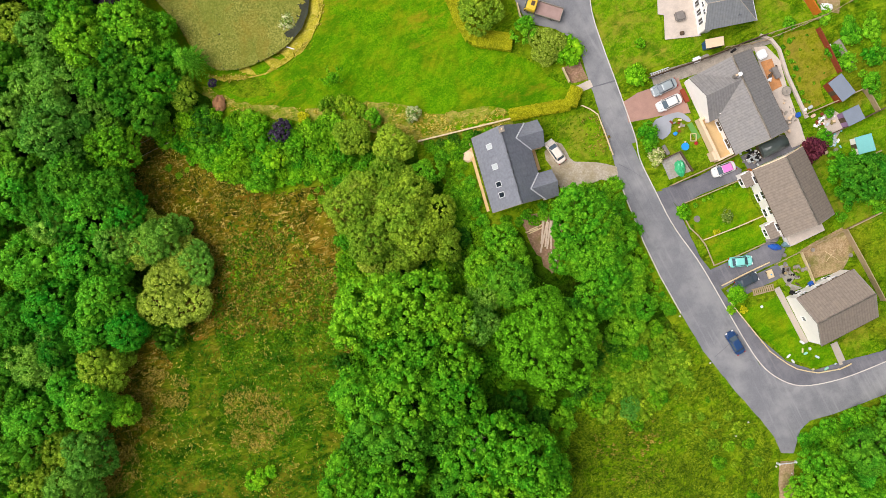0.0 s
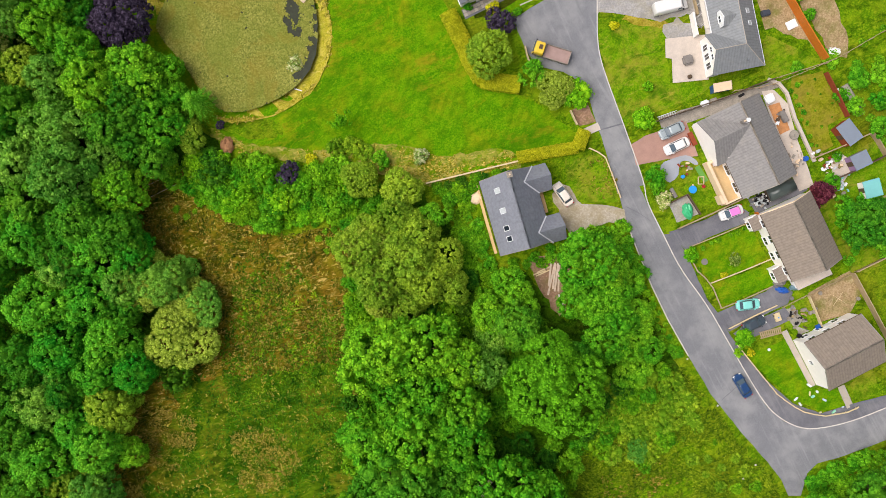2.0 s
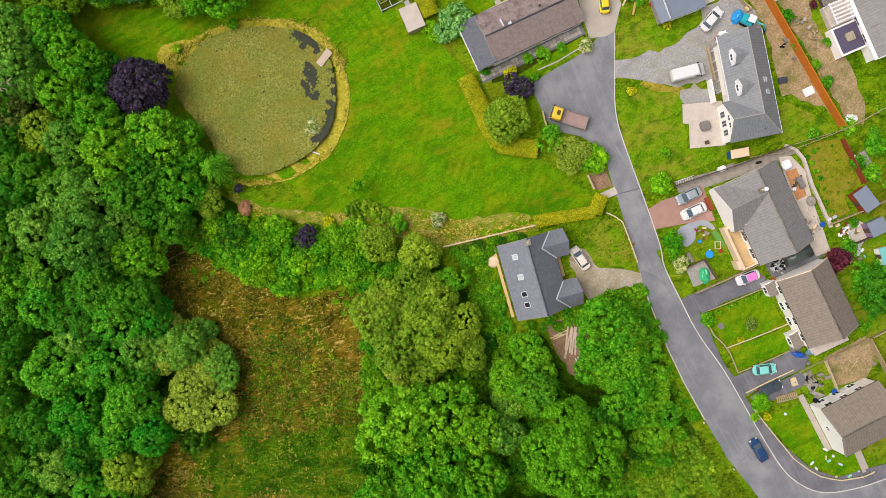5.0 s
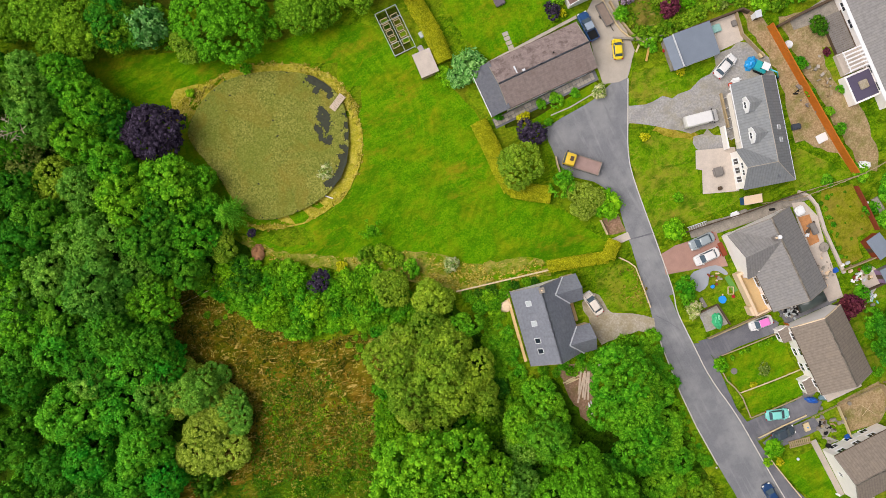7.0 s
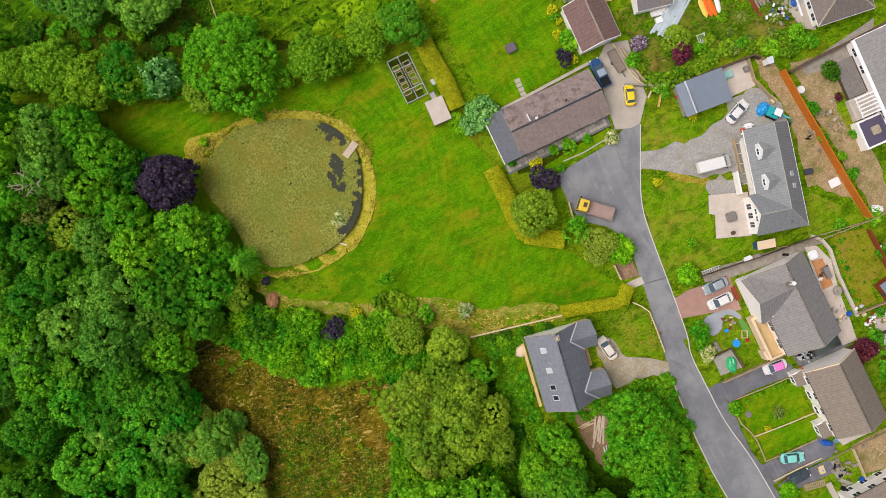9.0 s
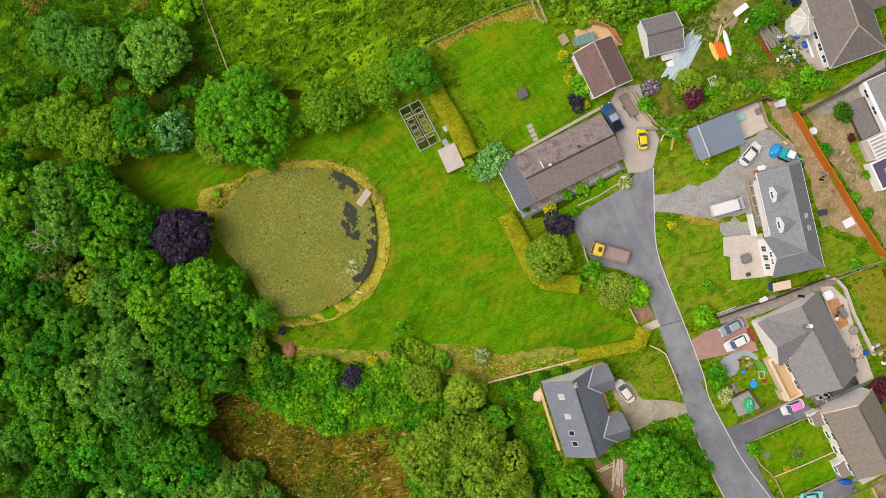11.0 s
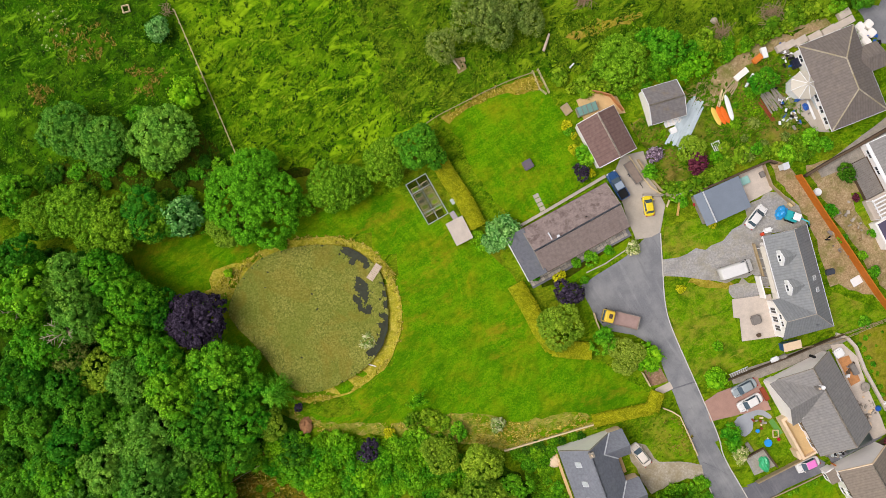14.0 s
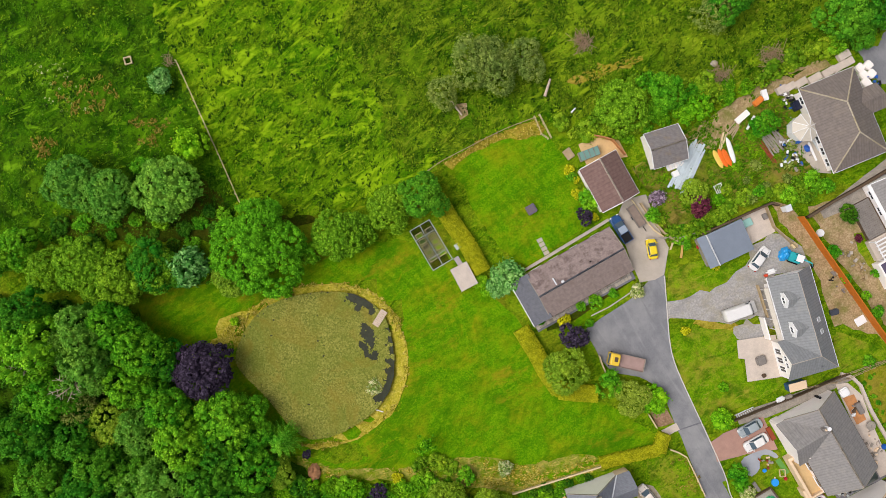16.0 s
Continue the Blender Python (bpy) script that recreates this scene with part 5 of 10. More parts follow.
sheet("pavement", [(35.5, 10.6), (38.2, 4.8), (42.4, -1.0), (45.6, -6.8), (49.3, -13.6), (52.5, -18.9), (55.3, -21.3), (58.6, -22.7), (62.3, -22.4), (67.0, -21.2), (73.3, -18.6), (79.9, -15.9), (79.9, -14.0), (72.5, -16.9), (67.0, -18.3), (61.4, -20.0), (56.8, -18.3), (51.9, -13.8), (48.2, -9.2), (46.3, -6.3), (44.5, -2.9), (42.7, -0.5), (39.2, 7.5), (37.2, 10.8)], M["pavement"], 0.1, "dark asphalt footway with a raised kerb", "pavement", 0.04)
sheet("driveway", [(36.4, 11.0), (42.6, 13.1), (47.7, 15.5), (49.8, 14.1), (49.4, 12.4), (43.0, 10.0), (39.2, 7.9), (37.3, 10.1)], M["pavement"], 0.11, "dark asphalt driveway", "driveway", 0.05)
sheet("driveway", [(44.3, -2.8), (52.3, 0.7), (54.3, 2.1), (56.9, 0.6), (56.0, -1.4), (48.4, -4.9), (46.2, -6.0)], M["pavement"], 0.11, "dark asphalt driveway with a parked car", "driveway", 0.05)
sheet("driveway", [(47.0, -6.3), (48.4, -5.2), (55.5, -2.0), (56.9, -3.9), (52.2, -6.1), (48.4, -7.8)], M["pavement"], 0.11, "short dark asphalt driveway", "driveway", 0.05)
sheet("driveway", [(18.5, 19.6), (20.6, 16.2), (24.2, 15.5), (28.7, 16.0), (29.1, 12.9), (26.0, 12.5), (22.4, 11.7), (20.5, 10.5), (18.9, 11.9), (18.0, 15.3)], M["gravel"], 0.065, "pale gravel driveway to the slate house", "driveway", 0.4, curve=1)
sheet("driveway", [(16.7, 17.8), (18.4, 19.6), (20.0, 18.9), (21.2, 16.5), (23.1, 15.4), (20.7, 13.7), (18.3, 14.3)], M["gravel"], 0.055, "gravel apron round the parked car", "driveway", 0.3)
sheet("grass_bank", [(-15.9, 26.5), (-12.9, 27.0), (-9.0, 26.7), (-5.2, 25.7), (-1.8, 24.5), (2.6, 25.2), (10.3, 25.7), (10.8, 24.3), (4.5, 23.0), (-2.3, 21.8), (-5.2, 22.4), (-8.1, 23.6), (-12.0, 22.9), (-14.9, 23.5)], M["bleached"], 0.075, "bleached dry grass along the lawn's edge", "grass", 0.4)
sheet("driveway", [(23.8, 50.4), (25.9, 51.1), (31.7, 52.2), (36.1, 54.1), (38.4, 56.6), (38.9, 58.8), (43.8, 60.9), (45.0, 60.6), (47.9, 56.8), (49.1, 54.8), (46.7, 54.0), (41.8, 53.6), (42.6, 47.9), (43.2, 45.0), (41.0, 45.1), (40.3, 47.6), (37.6, 46.4), (34.0, 46.4), (30.4, 47.3), (25.7, 47.7), (23.6, 47.5)], M["greygravel"], 0.065, "grey gravel driveway of the dormer bungalow", "driveway", 0.45, curve=1)
sheet("bare_ground", [(36.2, 46.2), (38.6, 46.4), (40.4, 45.0), (40.6, 43.3), (38.6, 42.9), (36.2, 43.4), (35.2, 44.8)], M["greygravel"], 0.07, "worn grey patch of gravel beside the terrace", "gravel", 0.45, curve=1)
sheet("bare_ground", [(28.6, 47.4), (33.0, 46.6), (36.6, 46.0), (36.0, 44.2), (33.2, 45.2), (29.4, 45.9)], M["dry"], 0.06, "worn straw-coloured grass beside the gravel", "grass", 0.5, curve=1)
sheet("bare_ground", [(20.3, 31.8), (22.8, 33.0), (24.3, 29.9), (21.7, 29.1)], M["redsoil"], 0.07, "bare brown plot beside the lane", "soil", 0.25)
sheet("driveway", [(30.3, 26.0), (32.6, 27.3), (39.4, 29.6), (41.4, 23.7), (36.1, 23.3), (31.1, 22.4)], M["pavers"], 0.08, "red block-paved driveway", "driveway", 0.04)
sheet("garden_path", [(34.9, 22.6), (37.9, 23.6), (39.7, 24.1), (41.4, 22.7), (41.2, 22.0), (39.3, 23.2), (38.3, 22.6), (38.0, 20.0), (36.3, 19.2), (35.4, 20.8)], M["bluechips"], 0.085, "blue-grey stone-chip path curving to the door", "path", 0.08, curve=1)
sheet("driveway", [(17.6, 65.9), (19.1, 68.9), (22.8, 69.4), (24.4, 63.3), (25.8, 60.0), (24.7, 55.6), (23.2, 54.9), (20.6, 54.6), (19.3, 58.4)], M["concrete"], 0.085, "concrete forecourt beside the long bungalow", "driveway", 0.04)
sheet("flower_bed", [(3.8, 49.5), (19.3, 56.4), (20.0, 55.0), (11.9, 50.7), (6.6, 48.2), (4.2, 47.7)], M["ditch"], 0.06, "planted bed in front of the long bungalow", "flower bed", 0.1)
flag_bed = sheet("patio", [(2.0, 49.3), (19.2, 57.0), (19.9, 55.4), (2.7, 47.7)], M["pavement"], 0.075, "stone-flagged strip in front of the long bungalow", "patio", 0.0)
sheet("garden_ground", [(11.9, 50.9), (19.4, 55.1), (20.8, 53.7), (18.0, 52.3), (11.9, 49.2), (9.5, 48.2), (7.6, 47.9)], M["lawn"], 0.08, "narrow planted lawn strip by the turning head", "garden", 0.08)
sheet("patio", [(35.8, 43.2), (42.2, 43.6), (43.0, 36.3), (37.1, 35.9), (36.9, 39.9), (35.9, 40.1)], M["paleconcrete"], 0.3, "pale raised terrace of the dormer bungalow", "patio", 0.0)
sheet("patio", [(51.6, 34.1), (53.6, 34.3), (55.9, 31.9), (57.1, 27.3), (60.4, 18.3), (58.0, 17.4), (56.6, 20.3)], M["paleconcrete"], 0.09, "pale paved back patio", "patio", 0.05)
sheet("yard", [(34.8, 30.3), (53.1, 35.6), (54.4, 34.7), (47.7, 31.9), (39.9, 29.4), (35.3, 28.6)], M["stone"], 0.07, "narrow grey paved strip beside the house", "yard", 0.08)
sheet("patio", [(52.7, 31.7), (54.5, 32.2), (56.3, 27.7), (54.7, 26.9)], M["tandeck"], 0.14, "worn tan timber decking behind the house", "patio", 0.02)
sheet("patio", [(38.0, 64.1), (41.9, 65.4), (43.3, 61.0), (39.3, 59.3)], M["paleconcrete"], 0.12, "pale concrete slab beside the workshop", "patio", 0.03)
sheet("bare_earth", [(12.1, 6.0), (14.6, 7.1), (17.9, 7.6), (19.3, 7.2), (19.7, 3.9), (18.8, 1.0), (19.2, -1.9), (17.7, -3.3), (16.1, -0.8), (14.6, 1.1), (13.5, 4.0)], M["redsoil"], 0.055, "bare trodden reddish earth with scrap timber", "soil", 0.4, curve=1)
sheet("bare_earth", [(29.8, 77.2), (32.9, 80.0), (37.9, 82.9), (42.9, 85.6), (44.8, 86.0), (48.7, 87.5), (54.9, 88.7), (55.0, 87.7), (52.3, 86.5), (47.9, 85.0), (43.5, 83.4), (39.5, 81.0), (37.2, 79.0), (34.7, 75.8), (31.1, 76.2)], M["soil"], 0.055, "dusty earth track to the hipped house", "track", 0.4)
sheet("bare_earth", [(43.6, 66.0), (45.7, 65.4), (47.7, 63.0), (61.0, 40.2), (61.0, 39.3), (58.7, 42.2), (56.1, 42.8), (53.5, 44.3), (51.8, 44.0), (49.7, 53.1), (49.1, 54.8), (46.7, 59.5), (44.2, 62.4), (43.3, 65.6)], M["soil"], 0.055, "bare earth strip along the orange fence", "soil", 0.3)
sheet("bare_earth", [(48.7, 64.6), (56.3, 66.2), (59.0, 59.6), (60.0, 53.2), (63.2, 47.6), (65.5, 41.1), (64.9, 38.8), (62.1, 40.3), (53.7, 54.3)], M["soil"], 0.05, "sandy bare ground of an unfinished garden", "soil", 0.3)
sheet("lawn", [(55.6, 59.6), (57.2, 59.4), (58.6, 55.6), (59.6, 53.4), (58.2, 53.0), (56.4, 56.2)], M["garden"], 0.07, "ragged patch of grass on sandy ground", "lawn", 0.3)
sheet("bare_earth", [(55.8, -35.3), (58.0, -35.3), (58.2, -43.6), (55.4, -43.6)], M["soil"], 0.055, "earth track beyond the lane's end", "track", 0.2)
sheet("yard", [(59.3, 0.4), (66.3, 4.0), (68.1, 0.2), (66.3, -3.1), (61.2, -4.6)], M["soil"], 0.06, "bare sandy yard beside the corner house", "yard", 0.1)
sheet("yard", [(55.1, -1.5), (59.3, -0.1), (61.2, -4.6), (57.0, -6.8), (55.6, -5.3)], M["garden"], 0.06, "overgrown yard with garden clutter", "yard", 0.2)
sheet("yard", [(49.5, 16.2), (58.9, 20.0), (59.4, 17.6), (51.0, 13.8)], M["pavement"], 0.06, "narrow dark yard between two houses", "yard", 0.08)
sheet("yard", [(47.4, 79.8), (51.2, 77.1), (53.3, 69.8), (51.0, 70.0), (46.9, 75.1)], M["concrete"], 0.06, "cluttered yard behind the hipped house", "yard", 0.2)
sheet("road", [(58.8, 93.6), (65.8, 99.6), (77.9, 100.0), (75.7, 83.0), (62.9, 83.5), (60.7, 87.1)], M["asphalt"], 0.05, "grey asphalt yard at the hipped house", "road", 0.2)
sheet("patio", [(12.4, 79.0), (15.5, 80.2), (19.2, 79.0), (20.4, 76.1), (13.4, 75.4)], M["sandfloor"], 0.1, "sand-coloured paved patio behind the garage", "patio", 0.03)
sheet("patio", [(50.5, 64.2), (53.2, 65.4), (62.3, 71.3), (62.1, 68.5), (57.6, 64.2), (51.3, 62.3)], M["stone"], 0.06, "concrete path behind the boundary wall", "path", 0.05)

# the pond
BANK = [(-54.9, 51.0), (-50.8, 53.7), (-46.2, 57.3), (-37.7, 60.0), (-29.4, 59.5), (-24.6, 57.2), (-21.0, 52.3), (-20.1, 46.3), (-20.8, 40.5), (-24.1, 35.8), (-30.2, 32.2), (-36.7, 30.8), (-40.6, 31.9), (-44.9, 40.1), (-49.7, 48.2)]
WATER_EDGE = [(-50.2, 49.3), (-46.8, 54.9), (-42.3, 57.6), (-35.3, 58.5), (-29.5, 57.9), (-25.7, 56.0), (-23.1, 52.4), (-22.4, 46.5), (-23.2, 41.1), (-26.5, 36.9), (-32.1, 33.8), (-38.1, 32.5), (-41.4, 34.9), (-45.3, 41.1), (-49.9, 46.3)]
sheet("pond_bank", BANK, M["yellowgrass"], 0.08, "ring of long yellow grass round the pond", "grass", 0.3, curve=1)
sheet("pond_water", WATER_EDGE, M["water"], 0.115, "still dark pond water", "water", 0.1, curve=1, kind="structure", level=POND_LEVEL + 0.25)


sheet("pond_bank", [(-53.1, 54.9), (-50.4, 56.1), (-47.4, 56.3), (-45.8, 56.9), (-44.3, 56.6), (-46.4, 54.9), (-48.9, 53.6), (-50.9, 51.6), (-52.2, 50.3), (-53.0, 51.6)], M["yellowgrass"], 0.09, "rough yellow grass on the pond bank", "grass", 0.3, curve=1)


def pond_weed():
    rnd = random.Random(4)
    edge = rounded(WATER_EDGE, 2)
    xs, ys = [p[0] for p in edge], [p[1] for p in edge]
    verts, faces = [], []
    z0 = POND_LEVEL + 0.375
    clear = [(-28.9, 57.0, 1.4), (-27.8, 56.9, 1.9), (-26.9, 56.3, 1.6), (-28.0, 55.1, 1.2), (-26.0, 55.2, 1.2), (-25.6, 54.2, 1.0), (-27.2, 51.3, 1.2), (-26.6, 50.3, 1.6), (-26.4, 49.0, 1.6), (-27.8, 48.3, 1.3), (-27.4, 46.9, 1.1), (-26.1, 46.4, 1.1), (-22.8, 50.5, 0.9), (-22.8, 49.0, 1.0), (-22.8, 47.2, 1.1), (-23.4, 45.1, 1.2), (-23.4, 43.6, 1.5), (-23.6, 42.1, 1.4), (-24.1, 40.7, 1.3), (-25.1, 39.5, 1.4), (-26.0, 38.7, 1.1)]
    for _ in range(90000):
        x, y = rnd.uniform(min(xs), max(xs)), rnd.uniform(min(ys), max(ys))
        if not inside(x, y, edge):
            continue
        n = noise.noise((x / 1.1, y / 1.1, 3)) * 0.6
        if any(math.dist((x, y), c[:2]) < c[2] * rnd.uniform(0.55, 1.1) + n for c in clear):
            continue
        rim = min(math.dist((x, y), e) for e in edge[::2])
        if rim < 1.6 and rnd.random() > 0.35 + 0.4 * rim:
            continue
        if noise.noise((x / 0.9, y / 0.9, 8)) > 0.62:
            continue
        s, a = rnd.uniform(0.09, 0.2), rnd.uniform(0, 6.28)
        b = len(verts)
        h = z0 + rnd.uniform(0, 0.1)
        for k in range(5):
            verts.append((x + s * math.cos(a + k * 1.2566), y + s * math.sin(a + k * 1.2566), h + rnd.uniform(-0.04, 0.04)))
        faces.append(tuple(range(b, b + 5)))
    me = bpy.data.meshes.new("pond_weed")
    me.from_pydata(verts, [], faces)
    me.materials.append(M["weed"])
    tagged(new("pond_weed", me), "mat of olive-green floating pond weed", "water plants", kind="stuff")


pond_weed()
# kerbs
ribbon("kerb", rounded([(35.5, 10.6), (38.2, 4.8), (42.4, -1.0), (45.6, -6.8), (49.3, -13.6), (52.5, -18.9), (55.3, -21.3), (58.6, -22.7), (62.3, -22.4), (67.0, -21.2), (73.3, -18.6)], 2, False), 0.16, 0.15, M["kerb"], "pale concrete kerb along the footway", "kerb", jitter=0.0)
ribbon("kerb", rounded([(24.7, 55.4), (24.7, 47.9), (24.7, 44.1), (25.1, 40.8), (26.3, 37.0), (27.7, 33.1), (29.1, 29.2), (31.1, 23.4), (32.5, 19.1)] + [(32.7, 16.4), (35.5, 10.6)], 2, False), 0.16, 0.14, M["kerb"], "pale concrete kerb of the lane", "kerb")
ribbon("kerb", [(29.4, 13.1), (30.3, 10.2), (33.4, 2.0), (36.0, -3.7), (39.4, -10.0)], 0.17, 0.14, M["kerb"], "weathered concrete kerb on the wooded side", "kerb")
ribbon("road_joint", [(24.4, 28.5), (28.9, 29.6)], 0.5, 0.07, M["pavement"], "dark repair joint across the lane", "road patch", base=0.0)
ribbon("road_joint", [(29.3, 15.5), (31.4, 14.4), (33.4, 13.0)], 0.1, 0.07, M["pavement"], "dark repair joint across the lane", "road patch", base=0.0)
ribbon("road_joint", [(45.0, -17.5), (47.4, -15.4), (49.0, -14.2)], 0.1, 0.07, M["pavement"], "dark repair joint across the lane", "road patch", base=0.0)


def local(root, p):
    """A place of the plan in a house's own coordinates."""
    v = root.matrix_basis.inverted() @ Vector((p[0], p[1], 0))
    return v.x, v.y


# ---- the slate house ----
def slate_house():
    x, y, turn, L, W = plan(*[(4.4, 20.0), (7.75, 7.5), (16.6, 9.87)])
    root = thing("house", "slate-roofed house with two cross gables and rooflights", "house", ground_pose(x, y, turn))
    e, r = 2.7, 8.1
    gable_walls(root, L, W, e, r, M["render"])
    gable_roof(root, L, W, e, r, (M["slate"], M["slate"]), trim=2, cap="slate")
    for wx in (-L / 2 + 2.3, L / 2 - 2.0):
        cross_gable(root, wx, 4.6, 0, W / 2 + 2.3, e, 5.4, (M["slate"], M["slate"]), M["cream"], 1, (W, e, r))
    for wx, f in ((-4.0, 0.5), (-0.6, 0.5), (2.3, 0.46), (4.1, 0.46)):
        rooflight(root, wx, -1, f, W, e, r, 0.95, 1.3, "glass" if wx > 1 else "paleglass")
    chimney(root, -L / 2 + 0.7, 0.0, r - 1.4, r + 0.5, M["stone"], 0.8)
    part("porch_step", boxes((-2.2, 1.6, W / 2 - 0.3, W / 2 + 0.9, -0.4, 0.5), bevel=0.03), M["sandfloor"], root, "sandy stone step between the gables")
    window(root, 0.2, W / 2 - 0.15, 0.7, 1.6, 1.2, 0)
    part("door", boxes((2.0, 2.9, W / 2 - 0.16, W / 2 - 0.08, -0.1, 2.0)), M["darkwood"], root)


slate_house()


def big_grey_house():
    x, y, turn, L, W = plan(*[(50.4, 33.5), (56.4, 20.2), (47.2, 16.8)])
    root = thing("house", "large grey-tiled bungalow with a white west gable", "house", ground_pose(x, y, turn))
    e, r = 2.8, 6.2
    gable_walls(root, L, W, e, r, M["render"])
    gable_roof(root, L, W, e, r, (M["greytile"], M["greytile"]), trim=2, cap="concrete")
    cross_gable(root, -L / 2 + 4.0, 8.0, 0, W / 2 + 1.5, e, r - 0.05, (M["greytile"], M["greytile"]), M["render"], -1, (W, e, r), False)
    cx, cy = local(root, (46.4, 28.3))
    chimney(root, cx, cy, r - 1.2, r + 0.5, M["deckgrey"], 0.5)
    part("chimney_pot", disc(bmesh.new(), cx + 0.1, cy + 0.55, r - 0.6, r + 0.7, 0.34, 0.34), M["trim"], root, "round white flue cowl")
    vx, vy = local(root, (47.2, 33.0))
    part("vent", disc(bmesh.new(), vx, vy, e, e + 1.5, 0.22, 0.22), M["tyre"], root)
    window(root, -L / 2 + 3.0, -W / 2 - 1.2, 0.9, 1.3, 1.3, 180)
    window(root, -L / 2 + 5.2, -W / 2 - 1.2, 0.9, 1.0, 1.3, 180)
    part("door", boxes((-L / 2 + 0.8, -L / 2 + 1.8, -W / 2 - 1.26, -W / 2 - 1.18, -0.1, 2.0)), M["redwood"], root)
    for k in (2.0, 5.2):
        window(root, k, -W / 2 + 0.15, 0.9, 1.8, 1.3, 180)
    for k in (-4, 0, 4):
        window(root, k, W / 2 - 0.15, 0.9, 1.6, 1.2, 0)
    for k, v in ((-L / 2 + 6.9, 0.18), (-L / 2 + 7.3, 0.35)):
        bm = bmesh.new()
        disc(bm, k, -W / 2 + 0.5, e, e + 0.5, 0.22)
        part("flue", bm, M["render"], root)
    terrace = thing("terrace", "cream-walled terrace with a sandy floor in front of the house", "terrace", ground_pose(x, y, turn))
    a, b = -L / 2 + 7.2, L / 2 - 0.4
    y0, y1 = -W / 2 - 1.9, -W / 2 + 0.2
    part("floor", boxes((a, b, y0, y1, -0.6, 0.7)), M["sandfloor"], terrace, "sandy terrace floor")
    for q in ((a, b, y0 - 0.5, y0), (a - 0.5, a, y0 - 0.5, y1), (b, b + 0.3, y0 - 0.5, y1), (b - 1.6, b - 0.02, y0 - 1.0, y0 - 0.52)):
        part("parapet", boxes((*q, -0.8, 1.5), bevel=0.04), M["cream"], terrace)


big_grey_house()
step = new("doorstep", mesh_of("doorstep", boxes((-1.2, 1.2, -0.4, 0.4, -0.2, 0.3), bevel=0.03), M["redwood"]))
step.matrix_basis = ground_pose(*(40.4, 26.6), -66, 0.06)
tagged(step, "red-brown timber doorstep at the white gable", "step")


def brown_house():
    x, y, turn, L, W = plan(*[(58.3, 17.2), (63.3, 6.2), (55.0, 2.6)])
    root = thing("house", "brown-tiled house with a white facade and porches", "house", ground_pose(x, y, turn, -0.6))
    e, r = 4.2, 7.2
    gable_walls(root, L, W, e, r, M["render"])
    gable_roof(root, L, W, e, r, (M["browntile"], M["browntile"]), trim=2)
    for s in (-1, 1):
        part("barge_board", slab(bmesh.new(), [(-L / 2 - 0.16, s * W / 2, e + 0.04), (-L / 2 + 0.02, s * W / 2, e + 0.04), (-L / 2 + 0.02, 0, r + 0.05), (-L / 2 - 0.16, 0, r + 0.05)], 0.2), M["cream"], root, "cream barge board")
    for k in (-4.4, -1.6, 1.2, 4.2):
        window(root, k, -W / 2 + 0.15, 2.7, 1.3, 1.1, 180)
        window(root, k + 0.3, -W / 2 + 0.15, 0.5, 1.4, 1.2, 180)
        window(root, k, W / 2 - 0.15, 2.6, 1.2, 1.1, 0)
    for px, pw in ((-4.9, 2.2), (4.5, 2.4)):
        p = part("porch", boxes((px - pw / 2, px + pw / 2, -W / 2 - 1.3, -W / 2 + 0.15, -0.6, 2.2)), M["render"], root)
        roof_part("porch_roof", [(px - pw / 2 - 0.1, -W / 2 - 1.4, 2.2), (px + pw / 2 + 0.1, -W / 2 - 1.4, 2.2), (px + pw / 2 + 0.1, -W / 2 + 0.15, 2.7), (px - pw / 2 - 0.1, -W / 2 + 0.15, 2.7)], M["browntile"], p)
        part("porch_parapet", boxes((px - pw / 2 - 0.2, px - pw / 2, -W / 2 - 1.4, -W / 2 + 0.15, -0.6, 2.5)), M["render"], p)
        window(p, px, -W / 2 - 1.3, 0.6, 1.2, 1.2, 180)
    ext = part("side_extension", boxes((L / 2 - 0.3, L / 2 + 1.9, -W / 2 + 1.2, W / 2 - 2.0, -0.6, 2.3)), M["render"], root)
    part("flat_roof", boxes((L / 2 - 0.3, L / 2 + 2.1, -W / 2 + 1.0, W / 2 - 1.8, 2.3, 2.5)), M["paleconcrete"], ext, "pale flat roof")


brown_house()


def corner_house():
    x, y, turn, L, W = plan(*[(56.7, -7.5), (66.0, -2.9), (69.4, -11.0)])
    root = thing("house", "brown-tiled corner house with white gable wall", "house", ground_pose(x, y, turn, -0.5))
    e, r = 4.6, 7.4
    gable_walls(root, L, W, e, r, M["render"])
    gable_roof(root, L, W, e, r, (M["browntile"], M["browntile"]), trim=2)
    for k in (-3.4, -0.6, 2.2):
        for z in (0.6, 3.0):
            window(root, k, W / 2 - 0.15, z, 1.3, 1.2, 0)
            window(root, k, -W / 2 + 0.15, z, 1.3, 1.2, 180)
    window(root, -L / 2 + 0.15, 0.4, 2.4, 0.8, 1.1, 90)
    part("door", boxes((0.4, 1.3, W / 2 - 0.16, W / 2 - 0.08, -0.1, 2.0)), M["trim"], root)


corner_house()


